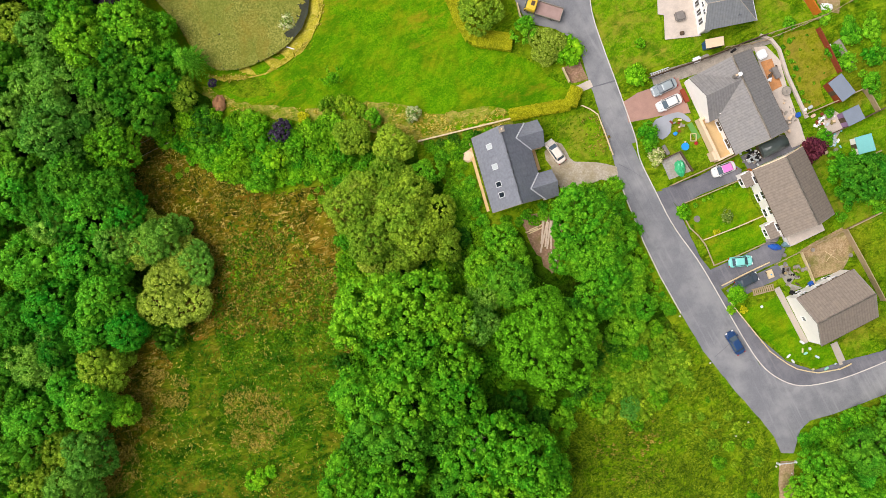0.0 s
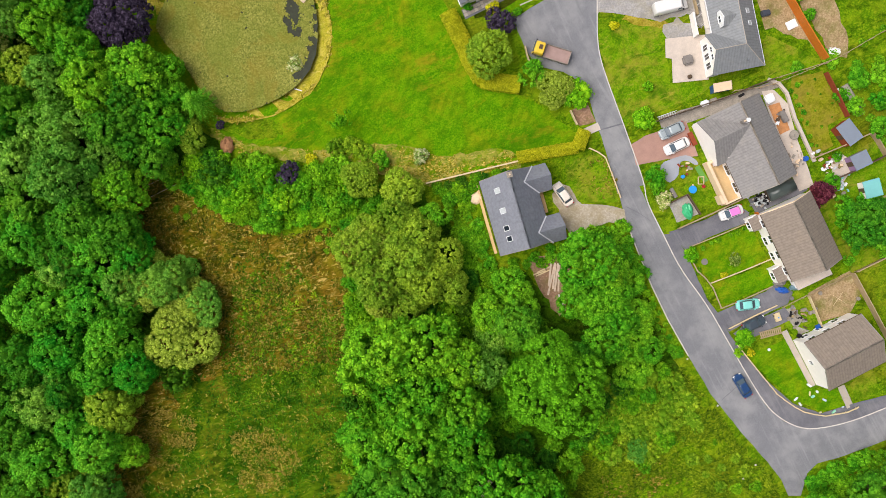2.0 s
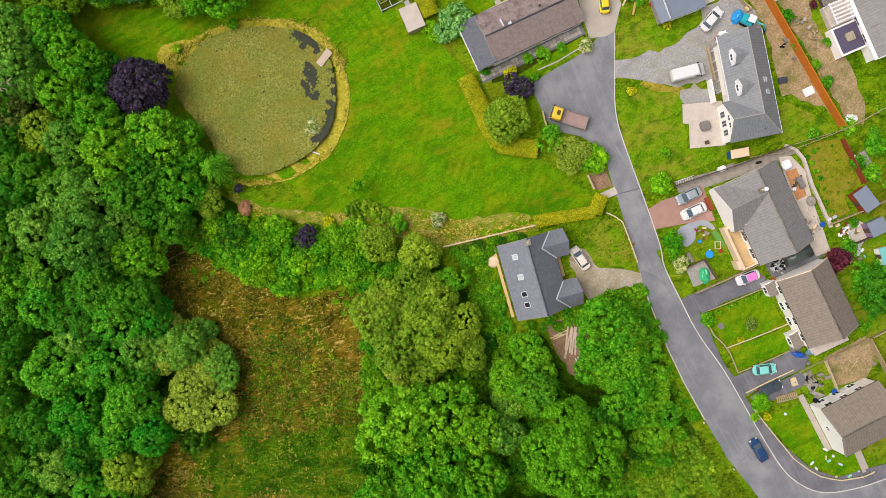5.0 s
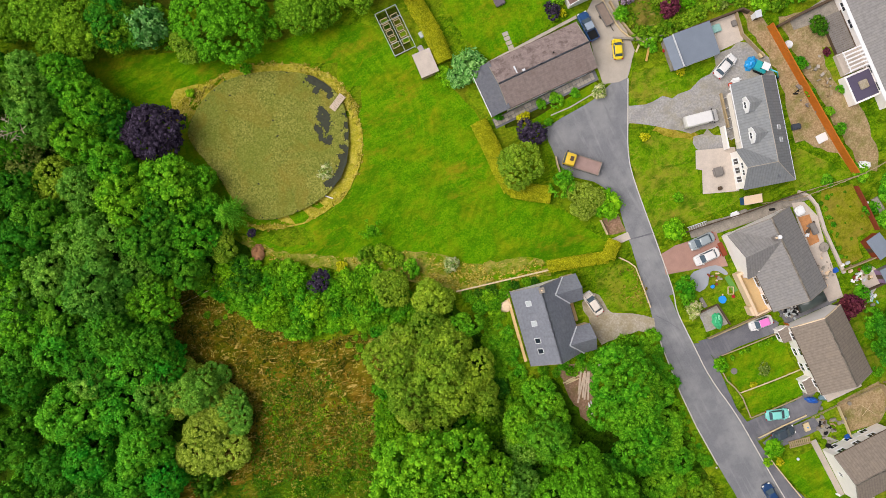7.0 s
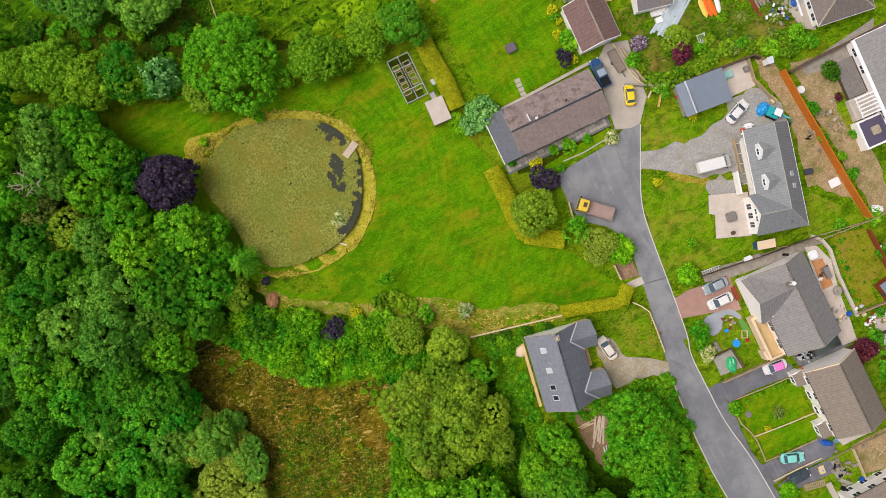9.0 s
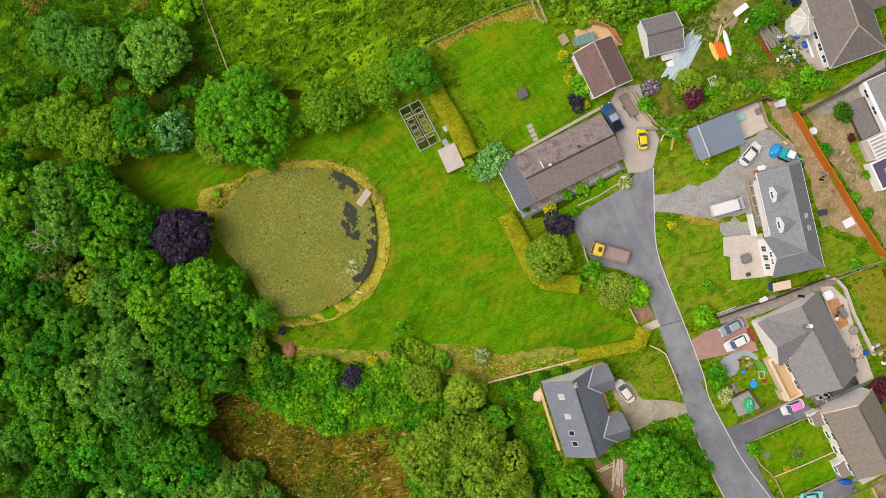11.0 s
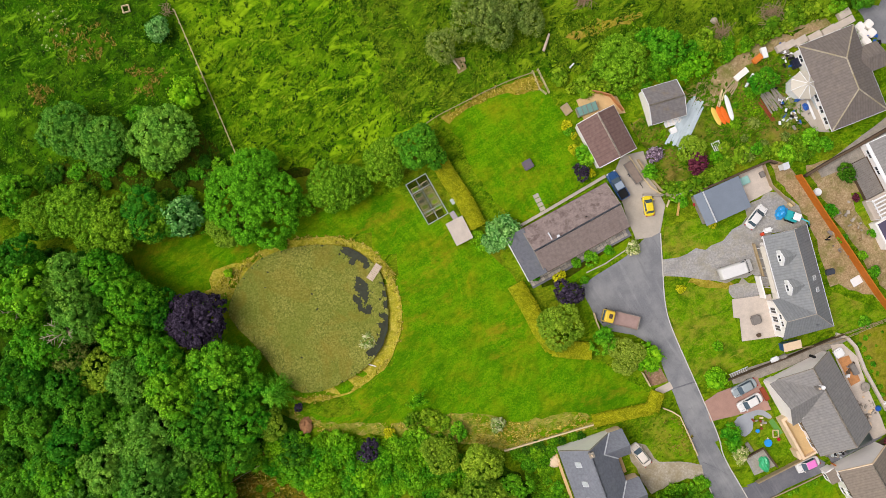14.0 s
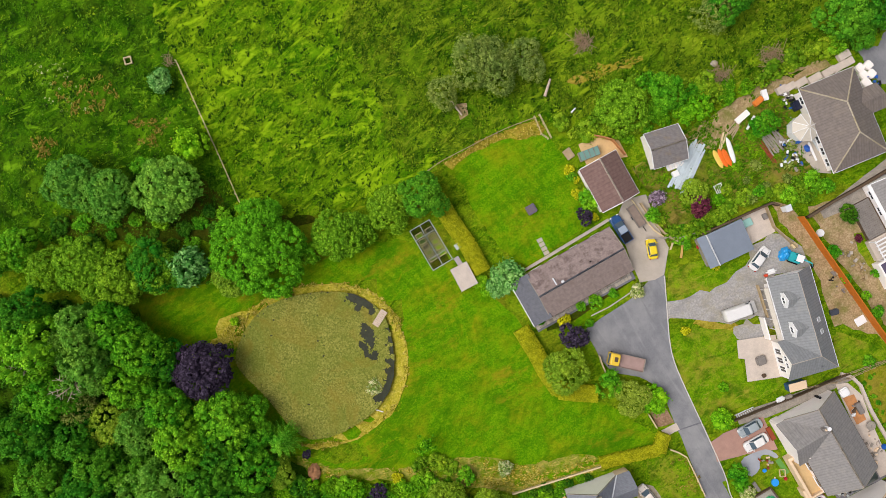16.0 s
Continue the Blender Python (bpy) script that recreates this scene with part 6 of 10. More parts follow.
def dormer_bungalow():
    x, y, turn, L, W = plan(*[(47.8, 54.8), (50.9, 37.7), (43.6, 36.5)])
    root = thing("house", "grey-roofed bungalow with two white dormers and a gabled wing", "house", ground_pose(x, y, turn))
    e, r, run = 2.5, 5.8, 3.4
    l, w, y1 = L / 2, W / 2, W / 2 + 1.2
    gable_walls(root, L - 2.0, W, e, e + 0.6, M["render"])
    bm = bmesh.new()
    f = [[bm.verts.new((-l + 0.3 + t, a, z)) for a, z in ((-w + 0.5, -1.0), (w - 0.5, -1.0), (w - 0.5, e + 0.2), (0, r - 0.2), (-w + 0.5, e + 0.2))] for t in (0, 0.3)]
    bm.faces.new(f[0])
    bm.faces.new(f[1][::-1])
    for k in range(5):
        bm.faces.new((f[0][k], f[0][(k + 1) % 5], f[1][(k + 1) % 5], f[1][k]))
    bmesh.ops.recalc_face_normals(bm, faces=bm.faces[:])
    part("wall", bm, M["render"], root, "gable end wall")
    roof_part("roof_slope", [(-l, -w, e), (l - 2 * run, -w, e), (l - run, 0, r), (-l, 0, r)], M["palegreytile"], root)
    roof_part("roof_slope", [(l, w, e), (-l, w, e), (-l, 0, r), (l - run, 0, r)], M["palegreytile"], root)
    roof_part("roof_slope", [(l, -y1, e), (l, w, e), (l - run, 0, r), (l - run, -y1, r)], M["palegreytile"], root)
    roof_part("roof_slope", [(l - 2 * run, -w, e), (l - 2 * run, -y1, e), (l - run, -y1, r), (l - run, 0, r)], M["palegreytile"], root)
    part("ridge_tiles", tube(bmesh.new(), (-l, 0, r), (l - run, 0, r), 0.06, 0.06, 6), M["concrete"], root)
    part("ridge_tiles", tube(bmesh.new(), (l - run, 0, r), (l - run, -y1, r), 0.06, 0.06, 6), M["concrete"], root)
    part("ridge_tiles", tube(bmesh.new(), (l - run, 0, r), (l, w, e), 0.06, 0.06, 6), M["concrete"], root)
    for s in (-1, 1):
        part("gutter", boxes((-l, l - (0 if s > 0 else 2 * run), s * w - 0.12, s * w + 0.12, e - 0.2, e - 0.06)), M["trim"], root)
    bm = bmesh.new()
    pts = [(l - 2 * run + 0.3, -1.0), (l - 0.3, -1.0), (l - 0.3, e), (l - run, r - 0.25), (l - 2 * run + 0.3, e)]
    f = [[bm.verts.new((a, -y1 + 0.15 + t, z)) for a, z in pts] for t in (0, 0.3)]
    bm.faces.new(f[0])
    bm.faces.new(f[1][::-1])
    for k in range(5):
        bm.faces.new((f[0][k], f[0][(k + 1) % 5], f[1][(k + 1) % 5], f[1][k]))
    bmesh.ops.recalc_face_normals(bm, faces=bm.faces[:])
    part("wall", bm, M["render"], root, "white gable wall with tall windows")
    for px in (l - 2 * run + 0.4, l - 0.6):
        part("wall", boxes((px - 0.1, px + 0.2, -y1 + 0.5, -w + 0.7, -1.0, e)), M["render"], root)
    for k in (-2.2, -0.7, 0.8):
        window(root, l - run + k + 0.7, -y1 + 0.14, 0.3, 1.0, 2.0, 180)
    for k in (-0.7, 0.5):
        window(root, l - run + k + 0.1, -y1 + 0.14, 3.1, 0.9, 0.9, 180)
    for dx in (-l + 4.0, -l + 9.0):
        d = part("dormer", boxes((dx - 0.95, dx + 0.95, -w + 1.3, -w + 3.2, e + 0.8, e + 2.0)), M["trim"], root)
        cross_gable(d, dx, 2.5, 0, w - 1.25, e + 1.9, e + 2.95, (M["palegreytile"], M["palegreytile"]), M["trim"], -1, (W, e, r), False)
        bm = bmesh.new()
        f = [[bm.verts.new((dx + a, -w + 1.02 + t, z)) for a, z in ((-1.25, e + 0.7), (1.25, e + 0.7), (1.3, e + 1.95), (0, e + 3.05), (-1.3, e + 1.95))] for t in (0, 0.2)]
        bm.faces.new(f[0])
        bm.faces.new(f[1][::-1])
        for k in range(5):
            bm.faces.new((f[0][k], f[0][(k + 1) % 5], f[1][(k + 1) % 5], f[1][k]))
        bmesh.ops.recalc_face_normals(bm, faces=bm.faces[:])
        part("front", bm, M["trim"], d, "white gabled dormer front")
        window(d, dx, -w + 1.0, e + 1.15, 1.1, 0.9, 180)
    for dx, f in ((-l + 8.5, 0.5), (-l + 10.5, 0.5)):
        rooflight(root, dx, 1, f, W, e, r, 0.8, 1.0)
    part("verandah_roof", slab(bmesh.new(), [(-l + 1.6, -w - 0.85, e - 0.3), (l - 2 * run - 1.0, -w - 0.85, e - 0.3), (l - 2 * run - 1.0, -w - 0.2, e - 0.12), (-l + 1.6, -w - 0.2, e - 0.12)], 0.08), M["creamglass"], root, "long pale translucent verandah roof")
    for k in range(5):
        part("verandah_post", boxes((-l + 1.8 + k * 1.7, -l + 1.9 + k * 1.7, -w - 0.8, -w - 0.7, -0.4, e - 0.4)), M["trim"], root)
    part("flue", tube(bmesh.new(), (l - 1.2, 0.5, e + 0.6), (l - 1.2, 0.5, e + 1.8), 0.12, 0.12, 10), M["alloy"], root)
    part("gate_wall", boxes((l - 2 * run - 4.2, l - 2 * run - 0.4, -w - 2.0, -w - 1.75, -0.3, 1.6)), M["render"], root, "white garden wall beside the house")


dormer_bungalow()


def long_bungalow():
    x, y, turn, L, W = plan(*[(1.1, 58.0), (15.9, 64.6), (19.0, 56.8)])
    root = thing("house", "long bungalow with a mottled brown tiled roof", "house", ground_pose(x, y, turn))
    e, r = 2.5, 4.3
    gable_walls(root, L, W, e, r, M["render"])
    gable_roof(root, L, W, e, r, (M["browntiles"], M["oldtile"]), trim=2, cap="darkslate")
    part("annexe", boxes((-L / 2 - 2.6, -L / 2 + 0.3, -W / 2 + 0.4, W / 2 - 0.4, -0.8, 2.2)), M["render"], root)
    roof_part("annexe_roof", [(-L / 2 - 3.0, -W / 2, 2.2), (-L / 2 + 0.36, -W / 2, 2.9), (-L / 2 + 0.36, W / 2, 2.9), (-L / 2 - 3.0, W / 2, 2.2)], M["darkslate"], root)
    part("barge_board", boxes((-L / 2 - 3.1, -L / 2 - 2.98, -W / 2, W / 2, 2.0, 2.28)), M["trim"], root)
    part("vent", boxes((-L / 2 + 3.4, -L / 2 + 3.6, 0.3, 1.6, r - 0.75, r - 0.02), (-L / 2 + 4.4, -L / 2 + 4.9, 0.1, 0.5, r - 0.3, r + 0.1), bevel=0.03), M["lead"], root, "pale lead flashing")
    part("flue", disc(bmesh.new(), 2.2, 0.9, r - 0.7, r - 0.1, 0.13, 0.13, 10), M["tyre"], root)
    for k in (-6, -2.5, 1.5, 5.5):
        window(root, k, -W / 2 + 0.15, 0.9, 1.6, 1.2, 180)
        window(root, k, W / 2 - 0.15, 0.9, 1.6, 1.2, 0)


long_bungalow()


def garage():
    x, y, turn, L, W = plan(*[(11.6, 74.5), (14.8, 67.0), (21.1, 70.0)])
    root = thing("garage", "garage with a red-brown tiled roof", "garage", ground_pose(x, y, turn))
    e, r = 2.4, 4.2
    gable_walls(root, L, W, e, r, M["render"])
    gable_roof(root, L, W, e, r, (M["redtile"], M["redtile"]), trim=1, cap="paleconcrete")
    part("garage_door", boxes((L / 2 - 0.16, L / 2 - 0.08, -2.2, 2.2, 0, 2.1)), M["trim"], root)


garage()


def stone_shed():
    x, y, turn, L, W = plan(*[(22.6, 79.2), (28.5, 80.4), (29.4, 74.4)])
    root = thing("shed", "small grey-roofed outbuilding with white verges", "shed", ground_pose(x, y, turn))
    gable_walls(root, L, W, 2.4, 3.9, M["render"])
    gable_roof(root, L, W, 2.4, 3.9, (M["shedtile"], M["shedtile"]))


stone_shed()


def workshop():
    x, y, turn, L, W = plan(*[(31.1, 61.6), (37.1, 63.7), (38.7, 58.4)])
    root = thing("workshop", "workshop with a blue-grey sheet roof", "shed", ground_pose(x, y, turn))
    part("wall", boxes((-L / 2 + 0.2, L / 2 - 0.2, -W / 2 + 0.2, W / 2 - 0.2, -0.8, 2.2)), M["render"], root)
    roof_part("roof", [(-L / 2, -W / 2, 2.3), (L / 2, -W / 2, 2.3), (L / 2, W / 2, 2.75), (-L / 2, W / 2, 2.75)], M["sheetmetal"], root)
    part("lean_to", boxes((-L / 2 - 1.2, -L / 2 + 0.2, -W / 2 + 0.3, W / 2 - 0.2, -0.8, 1.7)), M["stone"], root)
    roof_part("lean_to_roof", [(-L / 2 - 1.4, -W / 2, 1.7), (-L / 2 + 0.1, -W / 2, 2.1), (-L / 2 + 0.1, W / 2, 2.1), (-L / 2 - 1.4, W / 2, 1.7)], M["sheetmetal"], root)
    part("verge", boxes((-L / 2 - 0.04, -L / 2 + 0.04, -W / 2, W / 2, 2.35, 2.83)), M["lead"], root)


workshop()


def hipped_roof(root, L, W, e, r, mat, over=0.0, run=None):
    l, w = L / 2, W / 2
    k = w if run is None else run
    roof_part("roof_slope", [(-l, -w, e), (l, -w, e), (l - k, 0, r), (-l + k, 0, r)], mat, root)
    roof_part("roof_slope", [(l, w, e), (-l, w, e), (-l + k, 0, r), (l - k, 0, r)], mat, root)
    roof_part("roof_hip", [(l, -w, e), (l, w, e), (l - k, 0, r)], mat, root)
    roof_part("roof_hip", [(-l, w, e), (-l, -w, e), (-l + k, 0, r)], mat, root)
    for a, b in (((-l + k, 0, r), (l - k, 0, r)), ((-l, -w, e), (-l + k, 0, r)), ((-l, w, e), (-l + k, 0, r)), ((l, -w, e), (l - k, 0, r)), ((l, w, e), (l - k, 0, r))):
        part("ridge_tiles", tube(bmesh.new(), a, b, 0.13, 0.13, 6), M["gravel"], root)
    for s in (-1, 1):
        part("gutter", boxes((-l, l, s * w - 0.07, s * w + 0.07, e - 0.18, e - 0.05)), M["trim"], root)
        part("gutter", boxes((s * l - 0.07, s * l + 0.07, -w, w, e - 0.18, e - 0.05)), M["trim"], root)


def hipped_house():
    x, y, turn, L, W = plan(*[(47.9, 83.7), (52.2, 69.5), (61.3, 72.6)])
    root = thing("house", "hip-roofed house with brown-grey tiles and a conservatory", "house", ground_pose(x, y, turn))
    for s in (-1, 1):
        part("wall", boxes((-L / 2 + 0.5, L / 2 - 0.5, min(s * (W / 2 - 0.5), s * (W / 2 - 0.8)), max(s * (W / 2 - 0.5), s * (W / 2 - 0.8)), -0.8, 2.7)), M["render"], root)
        part("wall", boxes((min(s * (L / 2 - 0.5), s * (L / 2 - 0.8)), max(s * (L / 2 - 0.5), s * (L / 2 - 0.8)), -W / 2 + 0.8, W / 2 - 0.8, -0.8, 2.7)), M["render"], root)
    hipped_roof(root, L, W, 2.7, 5.6, M["hiptile"])
    for k in (-5.5, 1.5, 3.5, 5.5):
        window(root, k, -W / 2 + 0.5, 0.7, 1.3, 1.4, 180)
    con = part("conservatory", disc(bmesh.new(), -1.2, -W / 2 - 1.1, -0.6, 2.2, 2.1, 2.1, 8), M["trim"], root, "octagonal white conservatory")
    part("glazed_roof", disc(bmesh.new(), -1.2, -W / 2 - 1.1, 2.2, 3.3, 2.4, 0.3, 8), M["creamglass"], con)
    for k in range(8):
        a = k * math.pi / 4
        part("roof_bar", tube(bmesh.new(), (-1.2 + 2.42 * math.cos(a), -W / 2 - 1.1 + 2.42 * math.sin(a), 2.24), (-1.2 + 0.3 * math.cos(a), -W / 2 - 1.1 + 0.3 * math.sin(a), 3.34), 0.06, 0.06, 5), M["trim"], con)
    wing = part("wing", boxes((-3.2, 0.4, W / 2 - 0.8, W / 2 + 2.2, -0.8, 2.6)), M["render"], root)
    roof_part("wing_slope", [(-3.6, W / 2 - 0.4, 2.6), (-3.6, W / 2 + 2.5, 2.6), (-1.4, W / 2 + 2.5, 3.8), (-1.4, W / 2 - 1.6, 3.8)], M["hiptile"], wing)
    roof_part("wing_slope", [(0.8, W / 2 + 2.5, 2.6), (0.8, W / 2 - 0.4, 2.6), (-1.4, W / 2 - 1.6, 3.8), (-1.4, W / 2 + 2.5, 3.8)], M["hiptile"], wing)


hipped_house()


def white_house():
    x, y, turn, L, W = plan(*[(57.5, 67.1), (65.1, 48.8), (74.2, 52.3)])
    root = thing("house", "white-walled house with a grey tiled roof and glazed lean-to", "house", ground_pose(x, y, turn))
    e, r = 2.8, 5.8
    gable_walls(root, L, W, e, r, M["render"])
    gable_roof(root, L, W, e, r, (M["greytile"], M["greytile"]))
    part("fascia", boxes((-L / 2, L / 2, -W / 2 - 0.5, -W / 2 + 0.3, e - 0.3, e - 0.17)), M["trim"], root, "broad white eaves board")
    deck = part("deck", boxes((-L / 2 + 2.2, -L / 2 + 8.5, -W / 2 - 3.2, -W / 2 + 0.3, -1.0, 0.36)), M["darkwood"], root)
    for k in range(18):
        a = -L / 2 + 2.2 + 0.35 * k
        part("board", boxes((a + 0.01, a + 0.33, -W / 2 - 3.2, -W / 2 - 0.1, 0.36, 0.42)), M["deckgrey"], deck)
    lean = part("pergola", boxes((-L / 2 + 8.6, -L / 2 + 12.2, -W / 2 - 3.6, -W / 2 + 0.3, -1.0, 0.5)), M["paleconcrete"], root, "white slatted pergola over a pale floor")
    for a in (-L / 2 + 8.7, -L / 2 + 12.0):
        for b in (-W / 2 - 3.5, -W / 2 - 0.3):
            part("post", boxes((a, a + 0.12, b, b + 0.12, 0.5, 2.2)), M["trim"], lean)
    for b in (-W / 2 - 3.5, -W / 2 - 0.3):
        part("beam", boxes((-L / 2 + 8.6, -L / 2 + 12.2, b, b + 0.14, 2.2, 2.36)), M["trim"], lean)
    for k in range(6):
        a = -L / 2 + 8.7 + 0.62 * k
        part("slat", boxes((a, a + 0.24, -W / 2 - 3.7, -W / 2 - 0.1, 2.36, 2.46)), M["trim"], lean)
    pur = part("roof_terrace", boxes((-L / 2 + 12.4, -L / 2 + 17.2, -W / 2 - 4.2, -W / 2 + 0.3, -1.0, 1.2)), M["render"], root)
    part("terrace_carpet", boxes((-L / 2 + 12.7, -L / 2 + 16.9, -W / 2 - 3.9, -W / 2 + 0.0, 1.2, 1.24)), paint("purple_grey_carpet", 92, 84, 104), pur)
    part("terrace_table", boxes((-L / 2 + 14.0, -L / 2 + 15.4, -W / 2 - 2.6, -W / 2 - 1.2, 1.24, 1.7), bevel=0.1), M["gravel"], pur)
    for k in (-8, -5, 3, 6):
        window(root, k, -W / 2 + 0.15, 0.8, 1.5, 1.3, 180)


white_house()


def small_shed(a, b, c, h, roof, wall, label, slope=0.3, deck=None):
    x, y, turn, L, W = plan(a, b, c)
    root = thing("shed", label, "shed", ground_pose(x, y, turn))
    part("wall", boxes((-L / 2 + 0.1, L / 2 - 0.1, -W / 2 + 0.1, W / 2 - 0.1, -0.6, h - 0.05)), wall, root)
    roof_part("roof", [(-L / 2, -W / 2, h), (L / 2, -W / 2, h), (L / 2, W / 2, h + slope), (-L / 2, W / 2, h + slope)], roof, root, thick=0.08)
    part("door", boxes((-0.4, 0.4, -W / 2 + 0.06, -W / 2 + 0.11, 0.0, min(1.8, h - 0.2))), M["darkwood"], root)
    return root


small_shed(*[(62.7, 27.5), (65.0, 24.4), (67.1, 25.8)], 2.0, M["sheetmetal"], M["redwood"], "red timber shed with a grey ribbed roof")
small_shed(*[(65.0, 22.7), (66.1, 20.4), (68.5, 21.9)], 2.0, M["sheetmetal"], paint("mauve_timber", 140, 110, 150), "mauve garden shed with a pale felt roof")
small_shed(*[(67.2, 18.6), (67.9, 15.8), (70.4, 16.9)], 1.8, paint("teal_felt", 120, 190, 186), M["render"], "white playhouse with a pink and teal roof")
small_shed(*[(43.3, 33.8), (46.3, 34.3), (46.0, 35.7)], 1.7, M["cream"], paint("blue_timber", 30, 70, 130), "blue garden shed with a sand-coloured roof")
small_shed(*[(44.3, 65.0), (45.3, 65.3), (45.5, 64.2)], 1.8, M["lead"], M["trim"], "small white metal shed")


def green_dome_shed():
    x, y, turn, L, W = plan(*[(52.8, 15.7), (57.0, 17.5), (56.0, 19.5)])
    root = thing("shed", "long shed with a rounded dark green roof", "shed", ground_pose(x, y, turn))
    part("wall", boxes((-L / 2 + 0.1, L / 2 - 0.1, -W / 2 + 0.05, W / 2 - 0.05, -0.6, 1.2)), M["darkwood"], root)
    bm = bmesh.new()
    n = 10
    rows = [[bm.verts.new((s * L / 2, -W / 2 * math.cos(math.pi * k / n), 1.2 + 0.9 * math.sin(math.pi * k / n))) for k in range(n + 1)] for s in (-1, 1)]
    for k in range(n):
        bm.faces.new((rows[0][k], rows[1][k], rows[1][k + 1], rows[0][k + 1])).smooth = True
    bm.faces.new(rows[0])
    bm.faces.new(rows[1][::-1])
    part("roof", bm, paint("dark_green_roofing", 74, 84, 80), root)


green_dome_shed()


# ---- trees of the western wood ----
WEST = "trees of the western wood"
plants("broad", [(-80.5, 53.7, 58.0), (-68.0, 56.3, 46.0), (-64.1, 52.0, 46.0), (-79.2, 46.2, 48.0), (-66.8, 46.5, 42.0), (-60.6, 42.0, 44.0), (-58.2, 36.3, 50.0)], 1.05, WEST)
plants("broad", [(-52.6, 38.4, 56.0), (-48.4, 39.4, 38.0), (-46.9, 35.2, 32.0), (-48.6, 30.5, 48.0)], 0.75, WEST)
plants("deep", [(-54.9, 29.5, 48.0), (-82.4, 32.2, 48.0), (-55.5, 21.4, 42.0), (-81.1, 24.5, 44.0), (-70.2, 16.8, 48.0), (-60.8, 15.0, 52.0), (-55.8, 12.3, 46.0), (-65.2, 8.8, 50.0), (-76.7, 9.8, 48.0), (-53.7, 27.1, 40.0), (-49.1, 24.9, 34.0), (-77.0, 37.7, 44.0)], 1.0, WEST)
plants("deep", [(-83.6, 39.9, 52.0), (-75.8, 30.0, 50.0), (-82.4, 59.4, 46.0), (-86.4, 20.9, 48.0), (-72.6, 33.7, 44.0), (-81.8, 16.8, 46.0), (-52.8, 33.6, 44.0), (-67.0, 31.5, 42.0), (-87.4, 10.3, 46.0), (-61.0, 49.9, 36.0)], 1.0, WEST)
plants("grey", [(-73.7, 55.2, 52.0), (-72.3, 49.6, 46.0), (-66.5, 38.3, 42.0), (-63.4, 29.4, 54.0), (-70.5, 24.1, 48.0), (-62.6, 22.5, 62.0), (-76.8, 18.6, 46.0), (-84.0, 14.5, 44.0), (-57.2, 24.4, 40.0)], 1.05, WEST)
plants("olive", [(-71.2, 39.3, 40.0), (-43.7, 28.5, 28.0)], 0.95, WEST)
plants("thin", [(-76.0, 44.2, 42.0), (-79.0, 49.0, 38.0)], 1.1, WEST)
plants("cedar", [(-42.6, 33.8, 38.0)], 1.0, WEST)
fill(("nettle", "bramble"), [(-23.0, 18.8), (-17.2, 18.9), (-9.4, 19.2), (-9.0, 12.6), (-13.4, 11.8), (-19.2, 12.9)], 1.5, 1.0, 1.7, 18, 0.8, "band of nettles and brambles")
plants("purple", [(-54.6, 47.3, 51.0)], 0.9)
plants("blossom", [(-54.8, 42.5, 13.0)], 1.2)
plants("fresh", [(-70.4, 12.5, 50.0), (-59.1, 9.9, 52.0), (-53.9, 9.2, 38.0), (-69.2, 0.2, 52.0), (-61.5, 1.5, 50.0), (-66.7, -6.9, 50.0), (-58.0, -5.2, 46.0), (-61.1, -11.3, 42.0), (-54.2, -11.0, 40.0), (-64.5, -20.8, 42.0), (-70.2, -25.7, 48.0), (-60.6, -23.9, 46.0)], 1.0, WEST)
plants("deep", [(-64.1, 13.3, 46.0), (-72.6, -8.3, 48.0), (-74.3, -15.9, 44.0), (-74.0, -22.1, 48.0), (-66.0, -13.2, 40.0), (-73.3, -31.7, 48.0), (-78.5, 7.0, 50.0), (-79.6, -4.3, 50.0), (-79.6, -15.8, 50.0), (-80.0, -27.3, 50.0), (-80.3, -38.8, 50.0), (-54.9, -0.0, 32.0)], 1.0, WEST)
plants("grey", [(-65.0, 7.2, 46.0), (-55.2, 3.7, 42.0), (-69.8, -16.4, 46.0), (-60.7, -31.8, 46.0), (-63.8, -38.0, 48.0), (-48.9, 4.1, 40.0), (-67.4, -10.7, 32.0)], 1.0, WEST)
plants("grey", [(-43.4, -0.2, 40.0), (-46.0, 6.4, 24.0)], 0.65, WEST)
plants("willow", [(-52.0, 4.1, 58.0), (-47.1, -5.1, 66.0), (-45.8, 0.4, 46.0)], 0.7, WEST)
plants("olive", [(-59.2, -17.6, 46.0), (-66.5, -30.8, 42.0), (-70.5, -37.2, 44.0), (-57.0, -16.2, 28.0)], 0.95, WEST)
plants("broad", [(-55.7, -24.8, 30.0), (-75.9, 16.4, 50.0), (-79.3, 22.9, 50.0), (-54.8, 19.6, 44.0), (-70.7, -42.3, 50.0), (-62.0, -43.8, 46.0), (-67.0, -48.6, 50.0), (-74.9, -50.5, 50.0), (-56.1, 12.7, 34.0)], 1.0, WEST)
fill(("shadebramble", "shadebramble", "bramble"), WOOD_WEST, 5.5, 2.2, 3.2, 5, 1.2, "woodland undergrowth")

